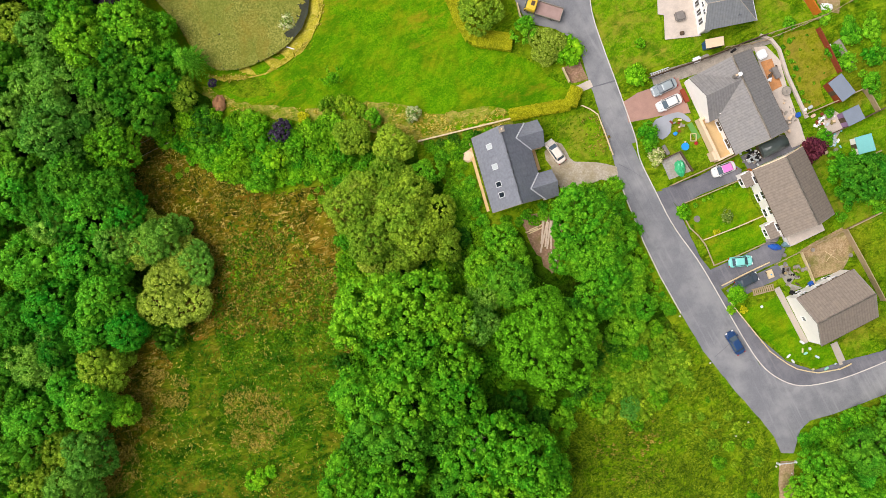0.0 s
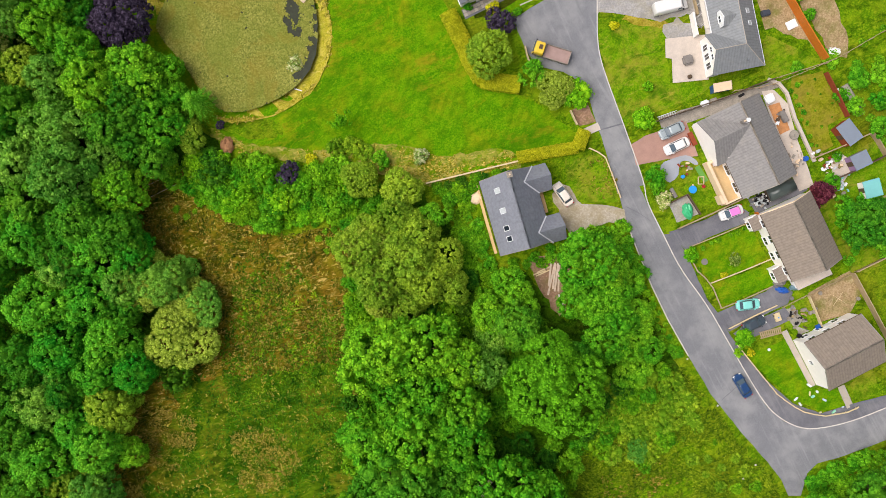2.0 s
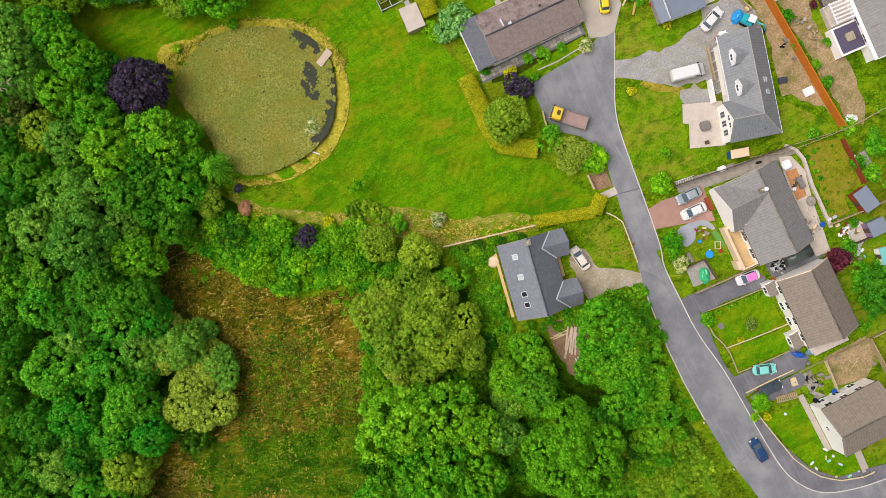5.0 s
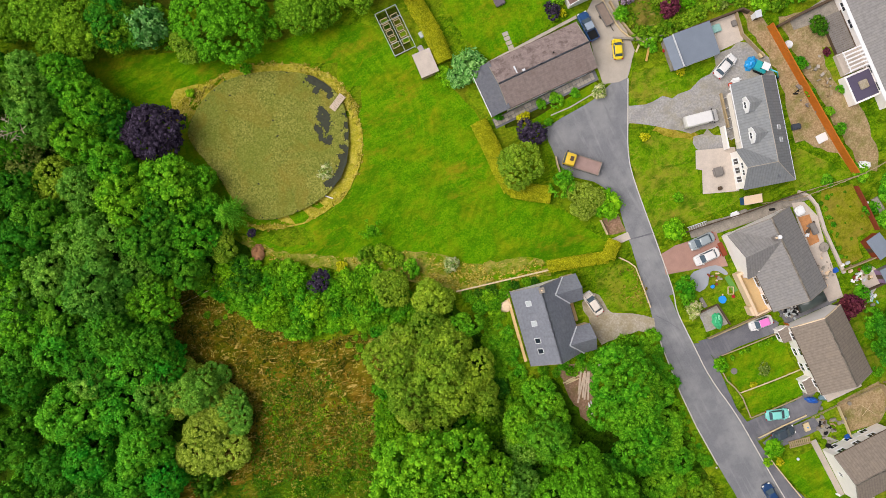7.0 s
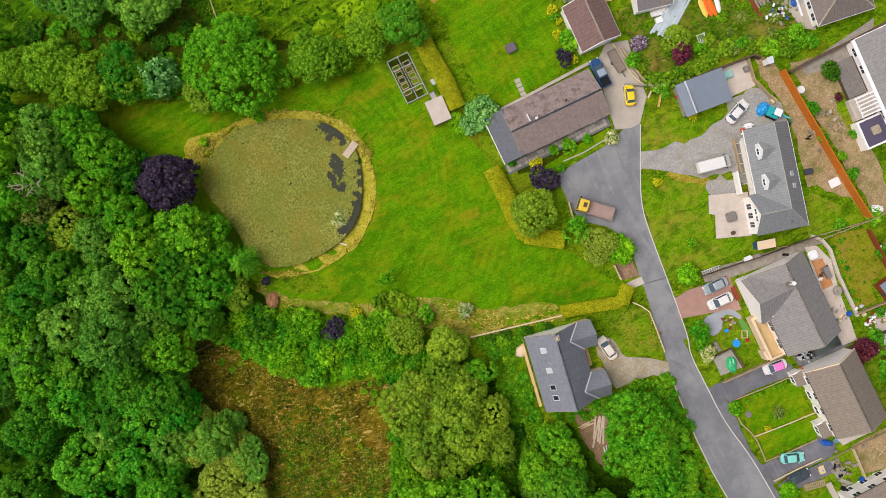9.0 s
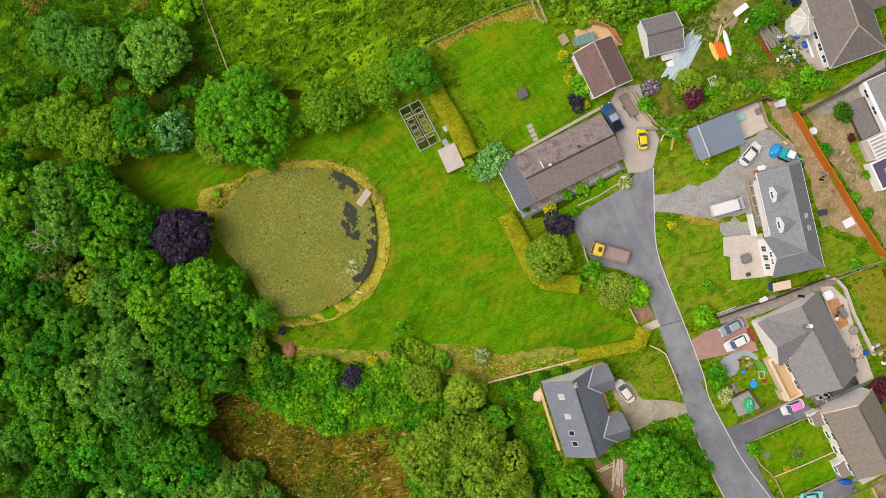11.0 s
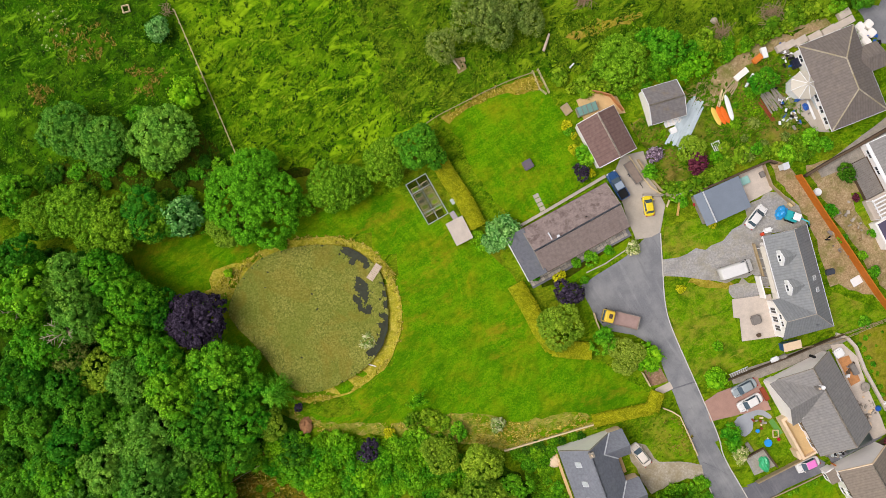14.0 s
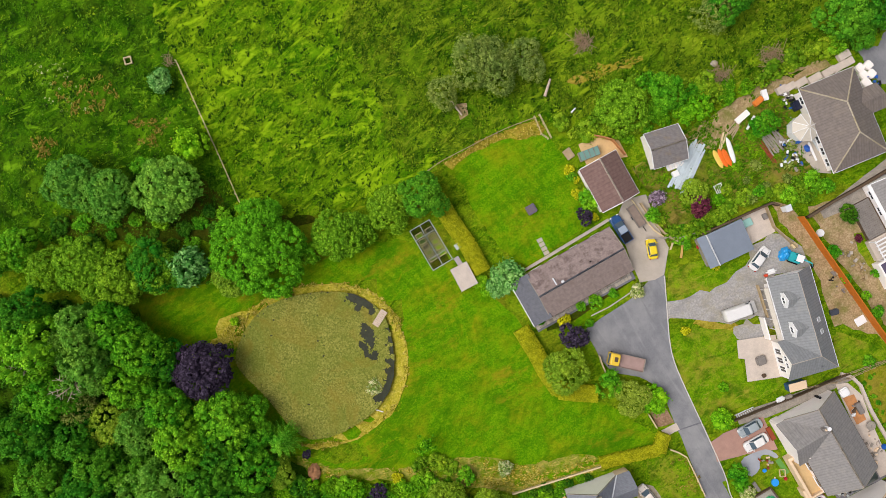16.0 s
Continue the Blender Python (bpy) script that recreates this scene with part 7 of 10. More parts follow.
# ---- trees between the field and the lane ----
MID = "trees between the field and the lane"
plants("willow", [(-14.4, 10.0, 44.0), (-12.6, 4.6, 42.0), (-8.2, 9.4, 44.0), (-6.2, 2.8, 38.0), (-12.0, 0.2, 36.0)], 1.05, MID)
plants("olive", [(-15.2, 8.7, 44.0), (-7.3, 7.0, 52.0), (-12.3, 3.3, 46.0), (-2.2, 7.0, 36.0), (-0.4, 2.3, 32.0), (-14.2, 11.7, 36.0), (-15.2, 20.6, 30.0), (-6.4, 11.6, 40.0), (-4.8, 3.6, 42.0), (-9.6, 13.6, 36.0), (-8.0, -0.6, 36.0)], 1.0, MID)
plants("olive", [(-8.5, 19.1, 38.0)], 0.8, MID)
plants("broad", [(-3.5, 14.4, 28.0), (9.7, 2.2, 36.0), (11.9, -1.9, 30.0), (21.7, 6.3, 54.0), (25.4, 1.0, 40.0), (24.8, -5.0, 48.0), (21.1, 0.8, 40.0), (6.8, -4.2, 36.0)], 0.8, MID)
plants("broad", [(-12.3, -7.7, 62.0), (-5.8, -6.9, 62.0), (-0.1, -9.3, 46.0), (0.4, -17.1, 48.0), (-13.0, -22.0, 58.0), (-6.8, -20.7, 62.0), (-0.4, -21.7, 56.0), (-16.6, -36.0, 52.0), (-10.1, -36.0, 56.0), (-10.5, -13.7, 46.0), (-5.0, -13.8, 50.0)], 1.1, MID)
plants("broad", [(4.3, -31.5, 60.0), (11.0, -31.1, 66.0), (7.4, -37.6, 60.0), (14.8, -36.8, 50.0)], 1.05, MID)
plants("broad", [(29.4, -5.0, 36.0), (30.0, -2.6, 30.0), (31.6, -8.4, 30.0), (29.6, -11.8, 32.0), (28.2, 2.6, 34.0), (26.6, 6.4, 30.0)], 0.55, MID)
fill(("bramble", "nettle", "bright"), [(28.9, 8.6), (29.6, 9.2), (32.7, 1.6), (35.3, -4.0), (38.4, -9.6), (37.0, -10.6), (33.4, -4.6), (30.6, 1.4)], 1.0, 0.45, 0.85, 71, 0.7, "bushes along the lane's verge")
plants("deep", [(-9.0, -27.8, 62.0), (-1.6, -28.1, 44.0), (-14.6, -30.4, 40.0), (0.1, -37.0, 44.0), (10.3, -4.0, 42.0), (18.9, -9.6, 40.0)], 1.05, MID)
plants("giant", [(15.7, -13.0, 84.0)], 1.35, MID, "large round broadleaf tree with a dense bright crown")
plants("grey", [(4.4, -10.7, 38.0), (6.2, -5.7, 30.0)], 1.0, MID)
plants("broad", [(24.2, 5.2, 44.0), (26.4, 1.6, 32.0), (26.4, -3.8, 36.0), (26.7, -7.5, 32.0), (23.1, -0.7, 36.0), (5.3, -2.0, 34.0), (-14.9, -43.5, 54.0), (-6.6, -44.4, 60.0), (2.7, -44.5, 60.0), (11.9, -44.7, 60.0)], 0.9, MID)
fill(("nettle", "bramble", "nettle"), [(-1.8, 17.7), (2.3, 19.6), (4.2, 13.7), (5.4, 7.4), (8.6, 5.0), (10.9, -2.8), (19.9, -12.5), (17.9, -17.5), (4.4, -17.4), (2.7, -5.6), (1.9, 6.0)], 1.35, 0.8, 1.6, 9, 0.7, "thicket behind the slate house")
fill(("bramble", "shadebramble", "nettle"), [(-17.5, 4.0), (1.0, 5.6), (19.9, -10.2), (30.4, -8.4), (31.3, -14.2), (25.5, -19.9), (19.6, -29.5), (18.5, -41.4), (-19.5, -41.1)], 2.9, 1.5, 2.4, 10, 1.0, "undergrowth below the trees")
fill(("nettle", "bramble", "nettle", "bright", "bramble"), [(-51.6, 24.8), (-43.8, 24.7), (-38.8, 26.1), (-30.0, 23.5), (-20.2, 24.3), (-15.4, 22.8), (-17.9, 16.4), (-25.3, 15.1), (-32.2, 13.7), (-41.0, 17.3), (-45.9, 20.8)], 1.5, 0.7, 2.3, 11, 1.0, "band of nettles and brambles")
fill(("bright", "bright", "nettle"), [(-45.5, 21.5), (-41.0, 18.5), (-32.2, 15.2), (-25.3, 16.6), (-18.5, 17.8), (-18.0, 15.8), (-25.3, 14.2), (-32.2, 12.9), (-41.5, 16.4), (-46.3, 20.0)], 1.15, 0.6, 1.3, 67, 0.6, "band of nettles and brambles")
fill(("nettle",), [(-24.8, 14.1), (-20.4, 12.6), (-19.0, 9.1), (-22.0, 8.7)], 1.6, 0.5, 0.9, 12, 0.6, "band of nettles and brambles")
fill(("nettle",), [(-48.9, 17.4), (-44.5, 16.3), (-45.1, 14.8), (-49.0, 15.9)], 1.6, 0.4, 0.8, 13, 0.6, "band of nettles and brambles")
fill(("nettle", "bramble"), [(-18.6, 5.2), (-15.6, 6.2), (-15.8, -3.6), (-14.9, -12.3), (-17.8, -9.4)], 1.6, 0.9, 1.6, 14, 1.0, "band of nettles and brambles")
fill(("scrub", "nettle", "scrub"), [(24.6, -15.6), (34.2, -12.3), (37.6, -14.3), (40.9, -20.4), (34.0, -25.9), (31.1, -29.7), (24.4, -25.7)], 1.9, 0.9, 2.0, 15, 0.7, "scrub beside the lane")
fill(("scrub", "scrub", "nettle"), [(36.0, -18.2), (40.0, -19.7), (48.6, -29.0), (53.1, -34.3), (53.1, -41.6), (48.2, -41.6), (40.7, -30.8)], 2.6, 0.5, 1.3, 16, 0.6, "scrub beside the lane")
fill(("bramble", "nettle", "bramble"), [(21.2, 10.2), (24.5, 11.4), (28.3, 12.1), (30.3, 7.6), (32.2, 2.8), (27.2, 1.9), (22.0, 5.8)], 1.7, 0.9, 1.7, 25, 0.9, "bushes beside the gravel drive")
fill(("nettle", "bramble"), [(8.9, 6.3), (14.9, 7.8), (18.3, 10.1), (19.9, 9.3), (18.7, 6.8), (13.9, 5.7), (9.5, 4.0)], 1.6, 0.6, 1.1, 26, 0.6, "bushes behind the slate house")
fill(("nettle", "bramble", "shadebramble"), [(-3.6, 19.4), (3.6, 21.1), (9.0, 22.4), (9.4, 21.4), (4.2, 20.6), (2.6, 18.0), (-1.5, 17.0)], 1.2, 0.6, 1.2, 66, 0.6, "thicket behind the slate house")
plants("gold", [(-24.0, 24.7, 10.0)], 0.8)
plants("olive", [(-16.7, 21.5, 26.0)], 0.6)
plants("grey", [(30.6, -25.9, 20.0)], 0.5)
plants("shrub", [(32.4, -16.5, 14.0), (25.2, -23.6, 14.0)], 1.0)
plants("bright", [(-33.6, -37.7, 22.0), (-31.1, -36.2, 12.0)], 0.6)
fill(("bramble", "nettle"), [(60.0, -31.0), (64.2, -28.6), (71.6, -26.3), (80.8, -23.5), (80.7, -43.5), (60.0, -43.6)], 1.8, 1.2, 2.2, 17, 1.0, "thicket at the road junction")
plants("broad", [(60.3, -35.7, 40.0), (62.5, -39.9, 44.0), (58.0, -39.9, 26.0)], 0.8)
plants("deep", [(68.3, -32.5, 46.0), (73.1, -28.9, 46.0)], 0.8)
plants("cedar", [(68.4, -37.4, 32.0)], 0.6)

# ---- the tree line north of the pond, and the meadow ----
LINE = "tree line north of the pond"
plants("dome", [(-79.2, 66.8, 40.0), (-72.4, 66.9, 52.0), (-66.9, 64.3, 50.0), (-70.8, 63.2, 36.0), (-61.0, 65.3, 46.0)], 0.9, LINE)
plants("dome", [(-29.7, 67.8, 46.0), (-26.8, 68.3, 36.0), (-20.4, 71.4, 42.0)], 0.9, LINE)
plants("blueshrub", [(-55.0, 65.0, 32.0)], 1.6, LINE, "bush with pale blue-green leaves in the tree line")
plants("deep", [(-61.7, 65.9, 44.0), (-14.2, 72.9, 44.0), (-57.6, 64.9, 30.0)], 0.8, LINE)
plants("broad", [(-83.9, 71.0, 36.0), (-89.0, 69.7, 44.0)], 0.85, LINE)
plants("olive", [(-48.3, 62.4, 36.0)], 0.85, LINE)
plants("giant", [(-43.0, 66.9, 84.0)], 0.8, LINE, "large spreading broadleaf tree at the lawn's edge")
plants("shrub", [(-59.3, 64.7, 24.0), (-53.2, 64.1, 22.0), (-35.2, 65.1, 22.0)], 1.2, LINE)
plants("round", [(-73.5, 81.6, 46.0), (-67.8, 78.5, 50.0)], 0.8)
plants("thin", [(-3.9, 94.1, 46.0), (-1.7, 95.5, 36.0), (5.6, 92.8, 28.0), (-9.5, 89.8, 32.0)], 0.8)
plants("round", [(-57.3, 78.7, 58.0)], 0.8, "", "tree with a dense round mid-green crown beside the fence")
plants("shrub", [(-60.0, 73.2, 16.0), (-62.0, 83.2, 18.0)], 1.0)
plants("bright", [(-53.2, 86.2, 30.0)], 1.3)
plants("blueshrub", [(-57.4, 97.2, 20.0)], 1.0)
plants("thin", [(-0.3, 91.8, 40.0), (4.7, 95.0, 30.0), (36.4, 98.3, 36.0)], 0.8)
plants("deep", [(38.5, 100.5, 44.0), (56.8, 95.0, 46.0), (61.4, 95.4, 40.0), (59.9, 91.3, 24.0)], 0.7)
fill(("shadebramble", "bramble"), [(-76.4, 74.7), (-49.2, 74.4), (-49.8, 68.6), (-65.3, 69.2), (-86.6, 73.3)], 2.6, 0.9, 1.8, 21, 0.6, "scrub along the ditch")
fill(("scrub", "bramble", "scrub", "nettle"), [(9.2, 83.4), (14.1, 80.4), (16.7, 86.9), (22.6, 89.1), (35.5, 86.6), (40.2, 86.1), (55.8, 92.1), (59.1, 95.5), (62.3, 92.3), (52.6, 89.1), (39.0, 84.7), (31.7, 82.1), (28.9, 82.1), (22.7, 80.9), (19.7, 78.8), (16.2, 81.6), (10.3, 80.3)], 1.7, 1.1, 2.1, 22, 1.0, "bushes along the boundary")
fill(("scrub", "shrub", "scrub", "bramble"), [(23.1, 66.0), (27.6, 63.6), (31.0, 63.2), (33.6, 65.6), (40.0, 68.0), (45.1, 67.9), (48.4, 69.4), (50.1, 67.9), (52.9, 68.3), (50.0, 66.5), (46.3, 66.4), (44.5, 66.9), (40.9, 67.3), (34.2, 64.0), (30.8, 62.3), (27.0, 61.3)], 1.6, 0.9, 1.8, 23, 0.9, "bushes in the back gardens")
fill(("scrub", "thinbush", "nettle", "thinbush"), [(33.5, 72.5), (41.0, 77.4), (47.2, 75.7), (48.4, 69.0), (40.9, 66.9), (33.6, 68.7)], 2.8, 0.5, 1.2, 24, 0.7, "bushes in the back gardens")
plants("broad", [(42.4, 78.9, 23.0), (26.7, 85.8, 32.0)], 0.8)
plants("dome", [(19.7, 84.3, 46.0)], 0.7)
plants("bright", [(32.5, 82.7, 24.0), (30.1, 81.6, 18.0), (34.2, 67.3, 12.0)], 0.9)
plants("wine", [(30.9, 66.2, 21.0)], 0.9)
plants("olive", [(30.4, 69.0, 22.0)], 0.6)
plants("mauve", [(24.3, 68.6, 15.0)], 0.9)
plants("plum", [(12.2, 66.7, 14.0)], 0.9)
plants("gold", [(10.3, 75.0, 9.0), (11.2, 70.6, 9.0), (11.4, 73.1, 6.0), (13.9, 66.5, 7.0)], 1.0)
plants("shrub", [(13.3, 69.5, 20.0), (10.6, 73.7, 9.0), (28.3, 63.1, 8.0), (28.7, 60.1, 8.0), (29.7, 62.3, 7.0)], 0.8)
plants("gold", [(33.2, 56.3, 8.0), (27.4, 45.6, 8.0)], 0.8)
plants("shadebramble", [(55.0, 62.7, 17.0)], 1.0, "", "dense rounded dark green garden bush")
plants("shrub", [(52.1, 56.7, 13.0), (58.7, 52.5, 8.0), (54.0, 52.0, 9.0), (57.0, 48.9, 9.0), (58.6, 46.0, 11.0)], 0.9)
plants("wine", [(56.3, 58.6, 8.0)], 0.8)
# gardens along the turning head
plants("olive", [(6.5, 41.4, 37.0)], 0.75, "", "rounded olive-green garden tree inside the hedge")
plants("plum", [(8.2, 46.6, 23.0)], 1.0)
plants("shrub", [(13.8, 38.1, 24.0), (11.5, 48.5, 8.0), (3.1, 49.7, 8.0)], 1.0)
plants("willow", [(17.3, 35.1, 35.0)], 0.8, "", "rounded tree with a pale olive crown by the lane")
plants("bright", [(20.7, 34.3, 26.0), (33.0, 35.5, 10.0)], 0.8)
plants("gold", [(7.3, 49.2, 11.0)], 0.9)
plants("blueshrub", [(-1.7, 58.0, 28.0), (-3.7, 56.2, 18.0)], 0.9)
plants("bright", [(-4.8, 56.2, 18.0), (-6.2, 57.2, 14.0)], 0.6)
plants("blossom", [(19.9, 53.2, 13.0)], 0.9)
plants("shrub", [(12.7, 52.3, 14.0), (10.3, 51.5, 10.0), (15.9, 53.2, 9.0)], 0.6)
plants("sapling", [(-18.5, 30.6, 22.0)], 1.3, "", "young feathery bright-leaved tree on the lawn")
plants("blossom", [(-26.5, 41.0, 15.0), (-5.4, 24.8, 14.0)], 0.9)
plants("plum", [(-39.3, 30.6, 8.0), (-27.9, 22.0, 19.0)], 1.0)
plants("gold", [(-24.1, 24.4, 8.0)], 1.0)
plants("shrub", [(-12.2, 24.2, 18.0)], 0.9)
plants("scrub", [(-17.0, 26.6, 19.0), (-19.8, 26.4, 18.0), (-14.6, 25.6, 16.0)], 0.9)
plants("bright", [(-39.9, 58.8, 11.0), (-49.7, 54.9, 8.0), (-60.4, 50.3, 16.0)], 0.9)
# front gardens
plants("shrub", [(34.0, 20.5, 20.0), (34.4, 18.6, 14.0)], 1.0)
plants("bright", [(32.3, 30.3, 20.0), (39.8, 7.1, 14.0), (48.6, -7.1, 17.0), (47.6, -9.5, 9.0)], 0.8)
plants("blossom", [(35.4, 16.5, 15.0)], 0.8)
plants("thinbush", [(47.3, 6.2, 13.0)], 0.9, "", "pale grey-green bush on the front lawn")
plants("gold", [(45.4, 3.5, 6.0), (49.7, -9.5, 7.0)], 0.9)
plants("wine", [(60.7, 17.0, 25.0)], 0.9)
plants("shrub", [(63.7, 22.9, 9.0), (62.9, 18.7, 16.0), (64.8, 14.5, 20.0), (69.3, 12.5, 30.0), (71.2, 9.7, 24.0), (66.6, 9.8, 18.0), (61.6, 8.5, 12.0), (69.9, 27.3, 18.0), (66.2, 31.0, 16.0)], 0.9)
plants("bramble", [(62.4, 39.2, 16.0), (67.0, 35.5, 20.0), (70.7, 31.8, 20.0), (57.1, 37.7, 12.0), (70.1, 36.3, 18.0), (64.4, 32.9, 14.0)], 0.6)
fill(("shrub", "nettle", "bright"), [(61.7, 37.5), (70.7, 44.5), (71.5, 25.3), (68.8, 27.7), (65.1, 32.9)], 3.6, 0.5, 1.1, 26, 0.5, "weeds in the back garden")

# ---- grasses ----
BRACKEN = "brown bracken among the meadow grass"
tufts("grass_tufts", [(-76.4, 98.7), (-70.0, 100.1), (-64.2, 96.3), (-66.9, 92.7), (-74.6, 92.8)], 6.0, 0.6, M["tuft_brown"], BRACKEN, 41, keep=0.16, clumpy=1.6)
tufts("grass_tufts", [(-64.7, 91.1), (-57.5, 91.5), (-57.0, 86.2), (-63.7, 86.1)], 6.0, 0.6, M["tuft_brown"], BRACKEN, 42, keep=0.16, clumpy=1.6)
tufts("grass_tufts", [(-81.2, 90.0), (-76.5, 88.6), (-76.4, 84.7), (-80.2, 86.0)], 4.0, 0.6, M["tuft_brown"], BRACKEN, 43, keep=0.0, clumpy=3.0)
tufts("grass_tufts", FIELD_SW, 4.0, 0.4, M["tuft_brown"], "browned stalks in the rough field", 44, holes=(FIELD_SOUTH,), keep=0.2, clumpy=6.0)
tufts("grass_tufts", [(-37.7, 6.9), (-32.1, 8.7), (-27.3, 6.2), (-23.4, 1.7), (-19.5, -2.2), (-18.7, -12.0), (-18.0, -27.6), (-32.1, -31.6), (-39.9, -17.8), (-41.1, -8.9), (-39.4, -2.0)], 9.0, 0.42, M["tuft_lush"], "green grass in the middle of the field", 45, keep=-0.12, clumpy=4.0)
WATER_HOLE = rounded(WATER_EDGE, 1)
tufts("grass_tufts", MEADOW, 5.0, 0.4, M["tuft_meadow"], "long tussocky meadow grass", 31, holes=(MEADOW_EAST, MEADOW_WEST), clumpy=3.0, keep=0.0)
tufts("grass_tufts", MEADOW_WEST, 5.0, 0.4, M["tuft_lush"], "lush dark meadow grass", 30, clumpy=3.0, keep=-0.05)
tufts("grass_tufts", MEADOW, 5.0, 0.45, M["tuft_rush"], "dark rushes among the meadow grass", 32, clumpy=1.8, keep=0.3)
tufts("grass_tufts", MEADOW_EAST, 5.0, 0.5, M["tuft_drymeadow"], "yellowing meadow grass", 49, clumpy=4.0, keep=-0.1)
tufts("grass_tufts", FIELD_SW, 8.0, 0.45, M["tuft_field"], "rough browned field grass", 33, holes=(FIELD_SOUTH,), clumpy=4.0, keep=-0.02)
tufts("grass_tufts", FIELD_SW, 3.0, 0.36, M["tuft_dry"], "bleached dry grass in the field", 34, clumpy=5.0, keep=0.3)
tufts("grass_tufts", MEADOW, 4.0, 0.36, M["tuft_lime"], "pale flowering grass swept over in the meadow", 46, clumpy=2.6, keep=0.32)
tufts("grass_tufts", FIELD_SW, 5.0, 0.36, M["tuft_dry"], "straw-coloured tussocks in the field", 47, clumpy=1.5, keep=0.4)
tufts("grass_tufts", [(-37.1, 2.3), (-25.1, 3.3), (-20.3, -3.6), (-21.5, -15.5), (-35.5, -15.8)], 5.0, 0.4, M["tuft_lime"], "bright green grass in the lower field", 91, clumpy=2.2, keep=0.12)
tufts("grass_tufts", [(23.2, 23.0), (25.6, 23.6), (27.7, 21.2), (27.6, 17.8), (25.0, 16.9), (23.2, 19.1)], 7.0, 0.36, M["tuft_brown"], "browned grass in the front garden", 92, clumpy=1.5, keep=0.0)
tufts("grass_tufts", [(-15.9, 26.5), (-12.9, 27.0), (-9.0, 26.7), (-5.2, 25.7), (-1.8, 24.5), (2.6, 25.2), (10.3, 25.7), (10.8, 24.3), (4.5, 23.0), (-2.3, 21.8), (-5.2, 22.4), (-8.1, 23.6), (-12.0, 22.9), (-14.9, 23.5)], 6.0, 0.4, M["tuft_dry"], "bleached grass along the lawn's edge", 93, clumpy=2.0, keep=0.12)
tufts("grass_tufts", [(-80.1, 103.1), (-73.7, 103.0), (-69.9, 93.5), (-78.8, 92.3)], 2.5, 0.28, M["leaf_flower"], "white-flowering plants in the meadow", 48, keep=0.05, clumpy=1.5)
tufts("grass_tufts", FIELD_SOUTH, 4.0, 0.42, M["tuft_lush"], "green grass in the lower field", 70, clumpy=4.0, keep=-0.1)
tufts("grass_tufts", FIELD_SOUTH, 4.0, 0.42, M["tuft_drymeadow"], "yellowing grass in the lower field", 71, clumpy=3.0, keep=0.15)
for k, patch in enumerate(([(-55.7, -22.1), (-51.7, -18.6), (-46.1, -20.0), (-45.7, -24.7), (-49.4, -29.6), (-54.4, -28.1)], [(-39.9, -23.2), (-35.0, -21.2), (-29.0, -23.2), (-27.1, -28.1), (-31.2, -34.0), (-38.3, -32.6)], [(-62.7, -34.0), (-55.5, -31.1), (-54.5, -38.1), (-61.9, -42.0)], [(-22.7, -9.5), (-16.8, -10.6), (-15.0, -17.4), (-18.9, -15.4)])):
    tufts("grass_tufts", patch, 14.0, 0.4, M["tuft_brown"], "browned patch of grass in the field", 72 + k, clumpy=2.5, keep=-0.05)
    tufts("grass_tufts", patch, 6.0, 0.34, M["tuft_dry"], "bleached stalks in the field", 82 + k, clumpy=2.0, keep=0.1)
SCRUB = [(19.6, -29.5), (24.6, -16.0), (37.0, -12.4), (38.5, -11.9), (47.0, -23.9), (53.9, -31.9), (54.5, -41.8), (55.6, -49.4), (17.4, -49.2), (19.5, -36.4)]
tufts("grass_tufts", SCRUB, 9.0, 0.55, M["tuft_drymeadow"], "rough grass beside the lane", 35, clumpy=5.0, keep=-0.15)
tufts("grass_tufts", [(24.4, -25.7), (32.1, -23.9), (36.9, -29.8), (38.7, -38.6), (29.1, -41.6), (23.4, -33.5)], 4.0, 0.4, M["tuft_brown"], "browned stalks beside the lane", 76, clumpy=2.5, keep=0.1)
tufts("grass_tufts", BANK, 9.0, 0.45, M["tuft_dry"], "long pale grass on the pond's bank", 36, holes=(WATER_HOLE,), keep=-0.3)
tufts("grass_tufts", [(-41.2, 30.4), (-35.5, 27.4), (-23.7, 26.2), (-15.8, 26.4), (-9.0, 25.0), (0.7, 24.4), (11.4, 24.8), (11.3, 22.8), (-2.5, 19.7), (-10.2, 21.6), (-18.0, 23.3), (-23.9, 24.1), (-35.6, 25.6), (-41.3, 28.7)], 6.0, 0.5, M["tuft_dry"], "straw-coloured grass at the lawn's edge", 37, keep=0.1)
tufts("grass_tufts", [(-10.7, 78.3), (-3.0, 81.9), (5.4, 84.1), (7.2, 82.6), (6.1, 81.3), (-1.1, 81.0), (-6.2, 79.3), (-9.3, 77.2)], 6.0, 0.5, M["tuft_dry"], "straw-coloured grass by the fence", 38, keep=-0.2)
tufts("grass_tufts", [(21.0, 73.9), (29.1, 79.2), (41.8, 84.0), (47.1, 82.4), (50.3, 69.7), (44.6, 67.0), (35.2, 65.6), (29.8, 61.4), (26.5, 60.8), (22.6, 70.8)], 8.0, 0.5, M["tuft_meadow"], "rough garden grass", 39, keep=-0.1)
tufts("grass_tufts", [(19.1, 23.5), (25.3, 24.7), (27.6, 18.4), (28.2, 16.3), (21.3, 16.2), (19.5, 19.6)], 3.0, 0.36, M["tuft_drymeadow"], "rough grass by the gravel drive", 40, keep=0.0)

